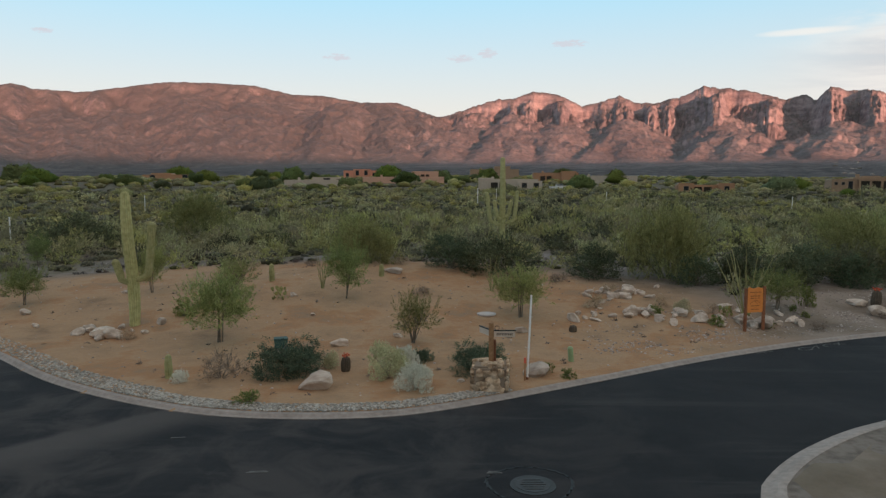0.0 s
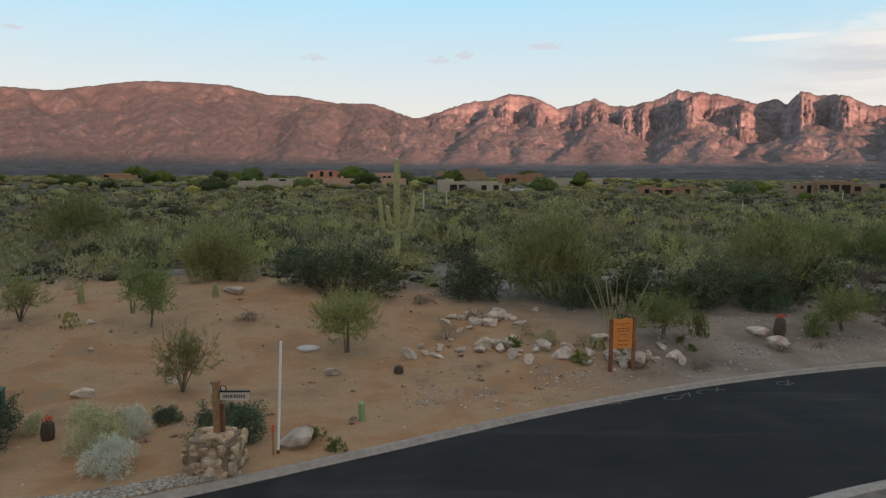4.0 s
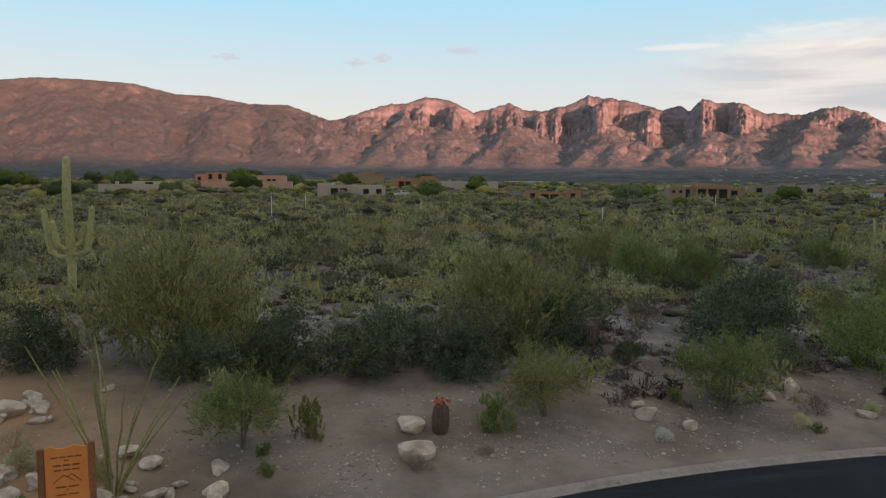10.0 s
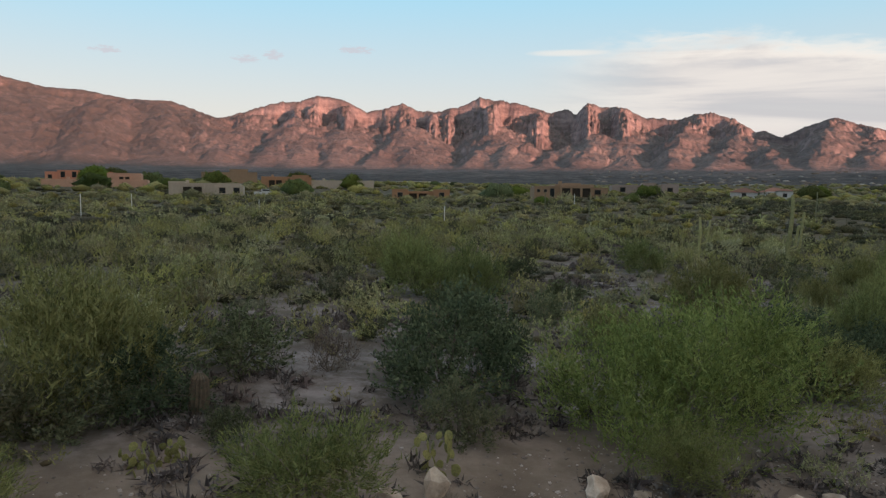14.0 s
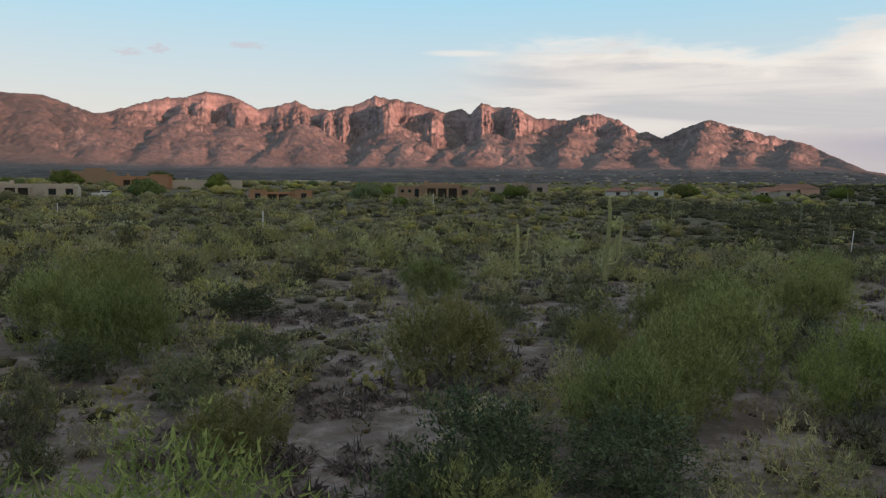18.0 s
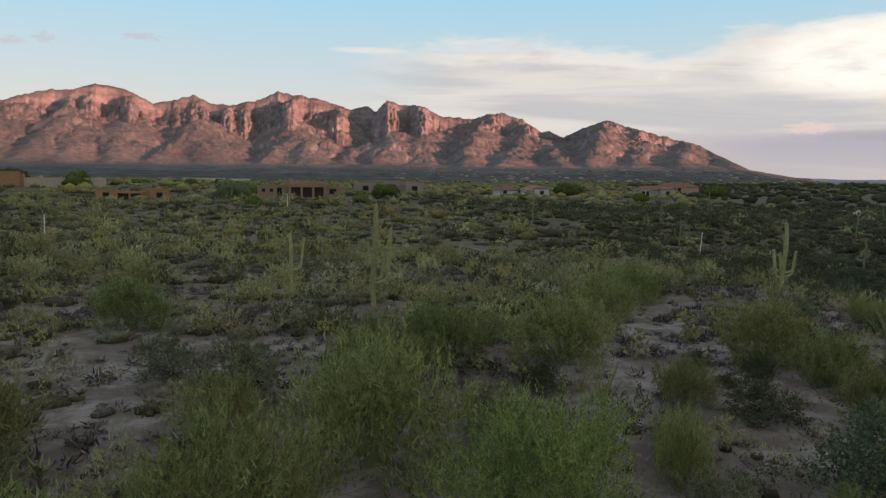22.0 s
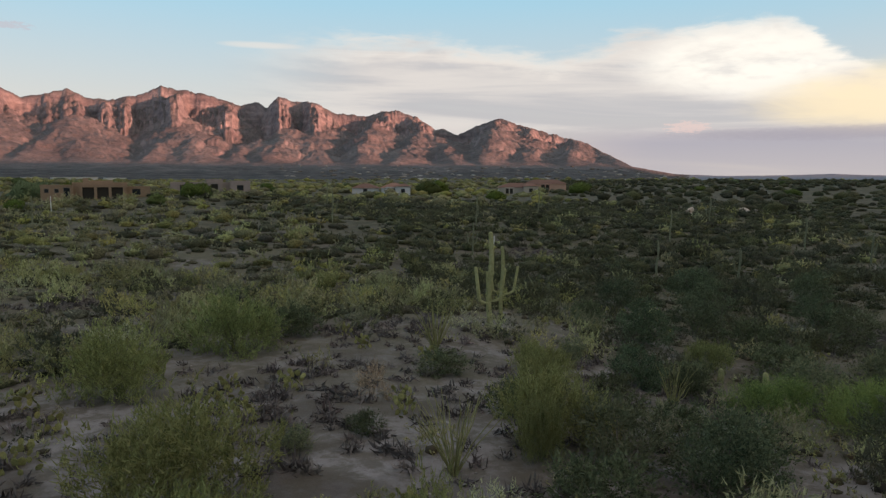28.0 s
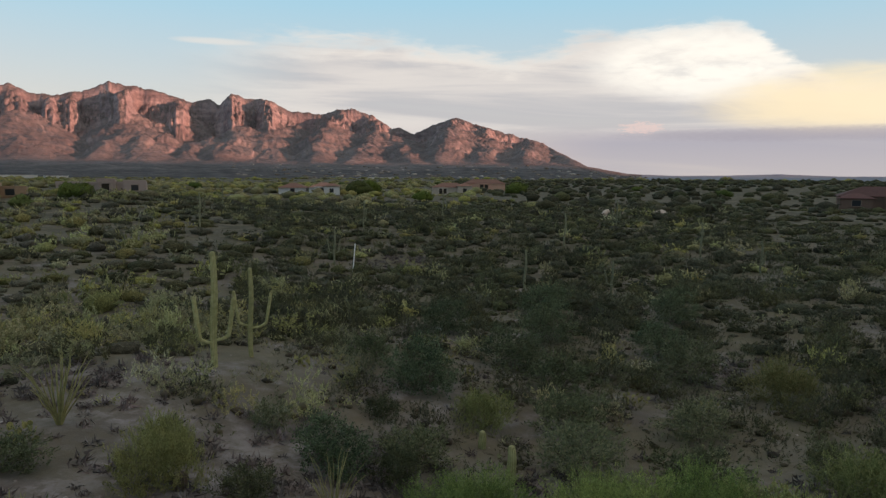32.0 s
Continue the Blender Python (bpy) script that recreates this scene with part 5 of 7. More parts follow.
for i, (x, y, h) in enumerate([(82.4, 54.8, .75), (88.6, 58.6, .7), (71.4, 52.2, .8), (47.2, 57.6, .9), (43.6, 56.2, .8), (37.6, 55.6, 1.0), (64.4, 61.5, .9), (55.2, 60.3, 1.0), (22.8, 48.3, .9), (79.2, 50.4, .8)]):
    cholla(x, y, h, 400 + i)


# ------------------------------------------------------------------ boulders and cobbles
def boulder_mesh(seed, flat=.7):
    r = R(seed)
    bm = bmesh.new()
    bmesh.ops.create_icosphere(bm, subdivisions=2, radius=.5)
    cuts = [(Vector(r.normal(size=3)).normalized(), r.uniform(.2, .38)) for _ in range(11)]
    for v in bm.verts:
        for n, d in cuts:
            k = v.co.dot(n) - d
            if k > 0:
                v.co -= n * k * .92
        v.co += v.co.normalized() * .035 * noise.noise(v.co * 4 + Vector((seed, 0, 0)))
        v.co.z *= flat
    zmin = min(v.co.z for v in bm.verts)
    for v in bm.verts:
        v.co.z -= zmin * .8
    me = bpy.data.meshes.new("boulder")
    bm.to_mesh(me)
    bm.free()
    me.materials.append(M_ROCK)
    return me


BOULDERS = [boulder_mesh(700 + i, (.95, .8, 1.0, .7, .85, .75)[i]) for i in range(6)]


def boulder(i, x, y, w, h):
    ob = new("boulder", BOULDERS[i % 6])
    ob.scale = (w * 1.05, w * .85, h * 1.35)
    ob.rotation_euler = (0, 0, i * 1.7)
    ob.location = (x, y, ground_z(x, y) - h * .12)
    tagged(ob, "large pale weathered granite boulder half sunk in soil" if w > .6 else "small pale granite rock lying on the ground", "rock", "boulders")
    PLACED.append((x, y, w * .5))


for i, s in enumerate([(-2.5, 32.4, 1.2, .62), (3.75, 33.9, 1.25, .62), (-2.5, 37.1, .7, .28), (-11.5, 38.8, 1.35, .62), (-10.9, 38.5, .7, .45), (-9.8, 40.2, .5, .43), (3.9, 39, .65, .3), (7, 40.8, .6, .2), (9.3, 45, .85, .45), (8.7, 44.7, .6, .35),
                       (8.5, 45.7, .55, .3), (9.7, 45.5, .5, .35), (9.9, 40.3, .6, .32), (11, 40.7, .75, .55), (9.1, 41.4, .5, .27), (7.8, 41.3, .46, .24), (8.4, 41.3, .55, .25), (11.1, 46.6, .5, .2), (13.1, 40.0, 1.2, .6),
                       (13.7, 40.9, .7, .28), (14.0, 40.4, .35, .2), (8.0, 45.2, .5, .3), (9.1, 44.2, .4, .22)]):
    boulder(i, *s)
for i, s in enumerate([(18.7, 43.4, 1.05, .5), (18.7, 42.0, .95, .58), (24.7, 43.6, .72, .5), (25.5, 43.0, .55, .35), (28.5, 44.6, .62, .5), (29.3, 44.7, .7, .62), (30.5, 43.4, .62, .3), (32.2, 44.3, .75, .4), (32.8, 43.8, .66, .34),
                       (32.4, 43.3, .52, .3), (35.5, 43.1, .45, .28), (34.5, 42.3, .42, .2), (24.7, 44.2, .5, .25), (36.2, 42.9, .5, .3), (37.5, 42.6, .45, .26), (-10.6, 38.3, .4, .25), (-12.1, 39.4, .5, .3), (-1.4, 48.4, 1.3, .3),
                       (1.5, 33.0, .3, .2), (-14.6, 40.1, .35, .2), (-4.2, 41.3, .4, .16), (-0.6, 38.3, .45, .2), (-5.6, 44.2, .45, .25), (-16.2, 42.1, .5, .28), (-13.5, 45.4, .4, .2)]):
    boulder(i + 3, *s)

# the heaps of broken rock on the verge
rh = R(705)
for i in range(76):
    cx, cy, sx, sy = ((9.0, 44.9, .8, .55), (10.2, 41.6, 2.0, .8), (13.6, 40.6, .8, .5), (-11.6, 39.0, .9, .5))[(0, 0, 1, 1, 1, 2, 3)[i % 7]]
    w = rh.uniform(.2, .72)
    boulder(i, cx + rh.normal() * sx, cy + rh.normal() * sy, w, w * rh.uniform(.4, .75))

# a far heap of pale rubble in the eastern scrub
for i in range(26):
    w = rh.uniform(.9, 2.2)
    boulder(i, 190 + rh.normal() * 5, 109 + rh.normal() * 2.5, w, w * rh.uniform(.35, .6))

# loose stones of the verge and of the bare soil
rs = R(710)


def pebble_arrays(x, y, z, s, r):
    k = np.array([(-1, -1, -.6), (1, -1, -.6), (1, 1, -.6), (-1, 1, -.6), (-.6, -.7, .5), (.7, -.6, .45), (.6, .7, .55), (-.7, .6, .5)]) * r.uniform(.7, 1.15, (8, 3)) * np.array([s, s * r.uniform(.6, 1), s * r.uniform(.45, .8)])
    a = r.uniform(0, 6.3)
    c, q = math.cos(a), math.sin(a)
    return np.stack([k[:, 0] * c - k[:, 1] * q + x, k[:, 0] * q + k[:, 1] * c + y, k[:, 2] + z], 1)


PF = [(4, 5, 6, 7), (0, 1, 5, 4), (1, 2, 6, 5), (2, 3, 7, 6), (3, 0, 4, 7)]


def stones(name, spots, label):
    v, f = [], []
    for x, y, z, s in spots:
        o = len(v)
        v += [tuple(p) for p in pebble_arrays(x, y, z, s, rs)]
        f += [tuple(i + o for i in q) for q in PF]
    ob = mesh_object(name, v, f, M_COBBLE if name == "cobbles" else M_GRAVEL)
    return tagged(ob, label, "stones", kind="stuff")


lane = np.array([p for p in KERB_LINE if -17 < p[0] < 3.4])
spots = []
for _ in range(5000):
    i = rs.integers(len(lane) - 1)
    u = rs.uniform()
    p = lane[i] * (1 - u) + lane[i + 1] * u
    d = (lane[i + 1] - lane[i]) / np.linalg.norm(lane[i + 1] - lane[i])
    wide = .52 if p[0] < -7 else .30
    o = .27 + (wide + .25) * rs.uniform() ** 1.1
    x, y = p[0] - d[1] * o, p[1] + d[0] * o
    spots.append((x, y, max(ground_z(x, y), .085) + .02, rs.uniform(.02, .048)))
stones("cobbles", spots, "band of grey cobbles between kerb and red sand")
spots = []
for _ in range(8000):
    x = rs.uniform(6, 40)
    y = float(np.interp(x, KERB_A[:, 0], KERB_A[:, 1])) + .7 + rs.uniform() * (5.5 if rs.uniform() < .5 else 2.5)
    if noise.noise((x * .5, y * .5, 30)) > -.15:
        spots.append((x, y, ground_z(x, y) + .01, rs.uniform(.010, .030) * (2.2 if rs.uniform() < .12 else 1)))
for _ in range(1500):
    x, y = rs.uniform(-20, 100), rs.uniform(31, 72)
    if side_of(KERB_A, x, y) > .8:
        spots.append((x, y, ground_z(x, y) + .008, rs.uniform(.012, .05)))
for _ in range(700):
    x, y = rs.uniform(-18, 12), rs.uniform(31, 49)
    if side_of(KERB_A, x, y) > 1.2:
        spots.append((x, y, ground_z(x, y) + .01, rs.uniform(.012, .06) * rs.uniform(.4, 1)))
stones("gravel", spots, "loose pale stones strewn over bare soil")


# ------------------------------------------------------------------ street furniture
M_WOOD = simple("weathered_post", [(.17, .085, .04), (.27, .145, .07), (.36, .21, .11)], 11, .8, .5, .01)
M_REDWOOD = simple("stained_post", [(.14, .055, .028), (.21, .085, .042), (.28, .12, .06)], 11, .8, .5, .01)
M_IRON = simple("black_iron", [(.02, .02, .02), (.04, .038, .036)], 20, .5, .2, .004, metal=.6)
M_BLADE = simple("cream_blade", [(.50, .40, .31), (.60, .49, .39)], 8, .7, .1, .003, per_object=0)
M_BLACKPAINT = simple("black_lettering", [(.05, .035, .03), (.07, .05, .04)], 20, .7, 0, per_object=0)
M_BROWNPAINT = simple("brown_lettering", [(.17, .06, .025), (.22, .08, .03)], 20, .7, 0, per_object=0)
M_WHITEPAINT = simple("white_paint", [(.66, .63, .60), (.80, .78, .75)], 6, .6, .1, .002, per_object=.05)
M_ORANGE = simple("orange_board", [(.62, .21, .045), (.72, .27, .07)], 3, .6, .1, .003, per_object=0)
M_STONE = simple("field_stone", [(.11, .07, .042), (.27, .175, .105), (.45, .33, .22), (.56, .47, .37)], 6, .9, .9, .03, per_object=.45)
M_MORTAR = simple("mortar", [(.16, .115, .08), (.25, .19, .14)], 18, .95, .5, .01)
M_TEAL = simple("green_box_paint", [(.03, .075, .065), (.045, .10, .085)], 5, .6, .1, .003)
M_GREENTUBE = simple("green_plastic", [(.19, .26, .13), (.26, .33, .17)], 6, .6, .1, .003)
M_REDTIP = simple("red_plastic", [(.55, .07, .04), (.65, .11, .06)], 6, .6, 0)
M_LID = simple("concrete_lid", [(.36, .32, .30), (.47, .43, .40)], 9, .9, .3, .01)
M_CASTIRON = simple("cast_iron", [(.035, .035, .036), (.06, .058, .056)], 15, .6, .5, .01, metal=.4)


def box(bm, size, at=(0, 0, 0), turn=None, bevel=0.0):
    m = Matrix.Translation(at) @ (turn or Matrix.Identity(4)) @ Matrix.Diagonal((*size, 1))
    g = bmesh.ops.create_cube(bm, size=1, matrix=m)
    if bevel:
        es = {e for v in g["verts"] for e in v.link_edges}
        bmesh.ops.bevel(bm, geom=list(es), offset=bevel, segments=2, affect="EDGES")
    return bm


def cyl(bm, r, h, at=(0, 0, 0), turn=None, sides=16, r2=None):
    m = Matrix.Translation(at) @ (turn or Matrix.Identity(4))
    bmesh.ops.create_cone(bm, cap_ends=True, segments=sides, radius1=r, radius2=r if r2 is None else r2, depth=h, matrix=m)
    return bm


def turned(z):
    return Matrix.Rotation(radians(z), 4, "Z")


def stand(root, x, y, rz=0.0, dz=0.0):
    root.location, root.rotation_euler = (x, y, ground_z(x, y) + dz), (0, 0, radians(rz))
    PLACED.append((x, y, .5))
    return root


# the street sign on its pier of field stone
sign = new("street_sign")
pier = part("pier", box(bmesh.new(), (1.06, 1.0, .86), (0, 0, .36), bevel=.06), M_MORTAR, sign, "pier of rough field stone")
rr = R(800)
for face in range(5):
    q = turned(90 * face)
    for k in range(36):
        # stones of many sizes, packed at random, the largest first
        w_ = .34 - .0055 * k + rr.uniform(-.03, .03)
        h_ = w_ * rr.uniform(.55, .95)
        cx, cz = rr.uniform(-.42, .42), (rr.uniform(.0, .70) if face < 4 else rr.uniform(-.4, .4))
        bm = bmesh.new()
        bmesh.ops.create_icosphere(bm, subdivisions=2, radius=.5)
        cuts = [(Vector((math.cos(a0), 0, math.sin(a0))), rr.uniform(.28, .42)) for a0 in rr.uniform(0, 6.3, 6)]
        for v in bm.verts:
            for n_, d_ in cuts:
                v.co -= n_ * max(0, v.co.dot(n_) - d_)
            v.co = Vector((v.co.x * w_ * 1.3, max(-.32, min(.32, v.co.y)) * (.16 + .002 * k), v.co.z * h_ * 1.3))
        at = q @ Matrix.Translation((cx, -.50 - (.03 if face % 2 else 0), cz)) if face < 4 else Matrix.Translation((cx, cz, .79)) @ Matrix.Rotation(radians(90), 4, "X")
        bmesh.ops.transform(bm, matrix=at @ Matrix.Rotation(rr.uniform(-.5, .5), 4, "Y"), verts=bm.verts)
        part("stone", bm, M_STONE, pier)
part("post", box(bmesh.new(), (.15, .15, 1.35), (.02, .05, 1.40), bevel=.012), M_WOOD, sign, "square weathered wooden post")
part("brace", box(bmesh.new(), (.07, .12, .75), (.13, .12, 1.15), bevel=.01), M_REDWOOD, sign)
for ang, side in ((8, 1), (125, 1)):
    t_ = turned(ang)
    blade = part("blade", box(bmesh.new(), (.66, .03, .19), (0, 0, 0)), M_BLADE, sign, "cream name blade with an iron cap")
    blade.matrix_basis = Matrix.Translation((.02, .05, 1.72)) @ t_ @ Matrix.Translation((.42, -.02, 0))
    cap = part("cap", box(bmesh.new(), (.72, .05, .035), (0, 0, .11)), M_IRON, blade)
    bm = bmesh.new()
    x_ = -.26
    for w_ in (.045, .05, .04, .05, .02, .05, .045, .05, .04, .05):
        box(bm, (w_ * .7, .006, .075), (x_ + w_ / 2, -.017, -.005))
        x_ += w_ + .008
    part("lettering", bm, M_BLACKPAINT, blade, "dark carved lettering")
bm = bmesh.new()
for k in range(14):
    a0 = 2 * math.pi * k / 14
    box(bm, (.04, .016, .016), (.20 + math.cos(a0) * .07, .03, 1.91 + math.sin(a0) * .07), Matrix.Rotation(-a0 - math.pi / 2, 4, "Y"))
part("scroll", bm, M_IRON, sign, "black iron scroll")
tagged(stand(sign, 2.32, 32.5, -8), "wooden street sign post set in a field-stone pier", "street sign")

# the orange sale board between two stained posts
board = new("sale_sign")
for x_, h_ in ((-.40, 1.86), (.40, 1.92)):
    part("post", box(bmesh.new(), (.10, .10, h_ + .3), (x_, 0, h_ / 2 - .15), bevel=.008), M_REDWOOD, board, "red-brown square post")
bm = bmesh.new()
outline = [(-.34, .82), (.34, .82), (.34, 1.84), (.22, 1.86), (.12, 1.90), (.02, 1.855), (-.06, 1.84), (-.16, 1.85), (-.24, 1.90), (-.34, 1.85)]
vs_ = [bm.verts.new((x_, -.02, z_)) for x_, z_ in outline]
f_ = bm.faces.new(vs_)
g_ = bmesh.ops.extrude_face_region(bm, geom=[f_])
bmesh.ops.translate(bm, vec=(0, .035, 0), verts=[v for v in g_["geom"] if isinstance(v, bmesh.types.BMVert)])
bmesh.ops.recalc_face_normals(bm, faces=bm.faces)
panel = part("panel", bm, M_ORANGE, board, "orange panel with a ragged top edge")
for z_, w_, h_, n_ in ((1.68, .50, .045, 4), (1.61, .10, .03, 1), (1.52, .44, .055, 3), (1.43, .42, .05, 3), (1.10, .40, .05, 2), (1.04, .06, .03, 1), (.95, .38, .04, 2)):
    for k in range(n_):
        u_ = w_ / n_
        part("lettering", box(bmesh.new(), (u_ * .84, .006, h_ * .55), (-w_ / 2 + u_ * (k + .5), -.024, z_)), M_BROWNPAINT, panel)
bm = bmesh.new()
for x0, x1, z0, z1 in ((-.22, -.05, 1.18, 1.33), (-.05, .12, 1.33, 1.2), (.0, .08, 1.29, 1.34), (.08, .22, 1.34, 1.19)):
    l_ = math.hypot(x1 - x0, z1 - z0)
    box(bm, (l_, .006, .014), ((x0 + x1) / 2, -.024, (z0 + z1) / 2), Matrix.Rotation(-math.atan2(z1 - z0, x1 - x0), 4, "Y"))
part("roof_mark", bm, M_BROWNPAINT, panel)
sign.scale = (.87, .87, .87)
board.scale = (.95, .95, .88)
tagged(stand(board, 12.62, 39.5, 12, -.02), "orange sale board between two red-brown wooden posts", "sign")

# a leaning white marker pole with a red-tipped stake
pole = new("marker_pole")
part("shaft", cyl(bmesh.new(), .028, 2.5, (0, 0, 1.2), sides=10), M_WHITEPAINT, pole)
part("shoe", cyl(bmesh.new(), .036, .12, (0, 0, .03), sides=10), M_REDWOOD, pole)
stand(pole, 3.42, 33.2)
pole.rotation_euler = (radians(-1), radians(2.3), 0)
tagged(pole, "tall thin white marker pole beside the kerb", "pole")
stake = new("survey_stake")
part("stick", box(bmesh.new(), (.045, .02, .62), (0, 0, .26)), M_WOOD, stake)
part("tip", box(bmesh.new(), (.05, .026, .16), (0, 0, .60)), M_REDTIP, stake, "red plastic tip")
tagged(stand(stake, 3.34, 33.1, 20), "wooden survey stake with a red tip", "stake")
tube = new("utility_marker")
part("body", cyl(bmesh.new(), .085, .46, (0, 0, .2), sides=14), M_GREENTUBE, tube)
part("cap", cyl(bmesh.new(), .088, .05, (0, 0, .45), sides=14, r2=.05), M_GREENTUBE, tube)
stand(tube, 5.05, 35.3)
tube.rotation_euler = (0, radians(-5), 0)
tagged(tube, "short green plastic utility marker on red sand", "marker")
kit = new("utility_box")
part("body", box(bmesh.new(), (.42, .34, .5), (0, 0, .2), bevel=.02), M_TEAL, kit)
part("lid", box(bmesh.new(), (.46, .38, .05), (0, 0, .47), bevel=.015), M_TEAL, kit)
tagged(stand(kit, -4.3, 36.2, 15), "small teal metal utility box behind a shrub", "utility box")
lid = new("ground_cover")
part("rim", cyl(bmesh.new(), .38, .05, (0, 0, .01), sides=28), M_LID, lid)
part("plate", cyl(bmesh.new(), .30, .04, (0, 0, .022), sides=28), M_LID, lid)
tagged(stand(lid, 2.75, 41.5), "round pale concrete utility cover in the sand", "utility cover")
hole = new("manhole_cover")
part("ring", cyl(bmesh.new(), .44, .02, (0, 0, .004), sides=32), M_CASTIRON, hole)
plate = part("plate", cyl(bmesh.new(), .33, .02, (0, 0, .010), sides=32), M_CASTIRON, hole)
for k in range(5):
    part("rib", box(bmesh.new(), (.5 - abs(k - 2) * .08, .025, .01), (0, (k - 2) * .1, .024)), M_CASTIRON, plate)
hole.location = (2.75, 26.5, 0)
tagged(hole, "round cast-iron manhole cover flush with the asphalt", "manhole")

# paint scrawls of the surveyors on the asphalt
def scrawl(x, y, size, turn, strokes, name="paint_mark"):
    bm = bmesh.new()
    for x0, y0, x1, y1 in strokes:
        l_ = math.hypot(x1 - x0, y1 - y0) * size
        box(bm, (l_, .045, .006), ((x0 + x1) / 2 * size, (y0 + y1) / 2 * size, .004), Matrix.Rotation(math.atan2(y1 - y0, x1 - x0), 4, "Z"))
    ob = part(name, bm, M_CHALK)
    ob.location, ob.rotation_euler = (x, y, .002), (0, 0, radians(turn))
    return tagged(ob, "faded white survey paint mark on the asphalt", "paint mark", "paint marks")


M_CHALK = simple("worn_paint", [(.04, .038, .036), (.10, .096, .092), (.17, .163, .157)], 9, .9, 0, per_object=0)
loop_ = [(math.cos(a) * .5, math.sin(a) * .3, math.cos(a + .6) * .5, math.sin(a + .6) * .3) for a in (0, .6, 1.2, 1.9, 2.6, 3.2, 4, 4.7, 5.4)]
scrawl(13.4, 37.2, .55, 20, loop_ + [(.5, 0, 1.1, .3), (.9, -.2, 1.3, .4)])
scrawl(14.5, 37.7, .55, 25, loop_[:6] + [(.6, .2, 1.2, -.2), (.6, -.2, 1.2, .3)])
scrawl(17.2, 38.5, .55, 18, loop_ + [(-.2, -.4, .7, .5)])
scrawl(11.7, 36.7, .5, 25, [(-.5, 0, .4, .1), (.4, .1, .9, -.1), (.1, -.2, .2, .3)])
scrawl(-2.7, 27.1, .55, 5, [(-.4, 0, .4, .03), (-.3, .08, .3, .1)])
scrawl(-5.0, 29.0, .4, 5, [(-.4, 0, .4, .03)])
scrawl(2.05, 27.05, .4, 0, [(-.4, 0, .4, .05), (-.35, .1, .3, .12), (-.3, .2, .2, .2)])
M_TAR = simple("tar_seal", [(.012, .012, .013), (.022, .021, .021)], 12, .6, 0, per_object=0)
bm = bmesh.new()
for k in range(26):
    a0 = 2 * math.pi * k / 26
    box(bm, (.29, .045, .004), (math.cos(a0) * (.82 + .05 * math.sin(3 * a0)), math.sin(a0) * .8, .003), Matrix.Rotation(a0 + math.pi / 2, 4, "Z"))
ob = part("tar_seal", bm, M_TAR)
ob.location = (2.7, 26.55, .001)
tagged(ob, "dark tar seal ring round the manhole", "road repair")


# ------------------------------------------------------------------ houses on the plain
def stucco(name, c):
    return simple(name, [tuple(k * .85 for k in c), c, tuple(min(1, k * 1.12) for k in c)], 1.6, .9, .3, .02, per_object=.06)


M_TAN = stucco("tan_stucco", (.32, .215, .14))
M_GREIGE = stucco("grey_stucco", (.46, .385, .31))
M_MAUVE = stucco("mauve_stucco", (.34, .265, .235))
M_SALMON = stucco("salmon_stucco", (.58, .25, .16))
M_PINK = stucco("pink_stucco", (.52, .31, .22))
M_BROWN = stucco("brown_stucco", (.38, .21, .12))
M_DARKSTUCCO = stucco("dark_stucco", (.15, .095, .07))
M_WHITE = stucco("white_stucco", (.56, .53, .50))
M_TILE = simple("clay_tile", [(.20, .10, .072), (.28, .145, .105)], 3, .85, .6, .05)
M_DARKTILE = simple("dark_red_tile", [(.085, .038, .034), (.125, .056, .05)], 3, .85, .6, .05)
M_GLASS = simple("dark_window", [(.02, .022, .025), (.03, .032, .035)], 2, .15, 0, per_object=0)
M_FRAME = simple("window_frame_paint", [(.20, .15, .11), (.26, .2, .15)], 4, .6, 0)
M_CARWHITE = simple("white_car_paint", [(.70, .70, .70), (.8, .8, .8)], 2, .3, 0)
M_RUBBER = simple("black_rubber", [(.02, .02, .02), (.03, .03, .03)], 8, .9, 0)


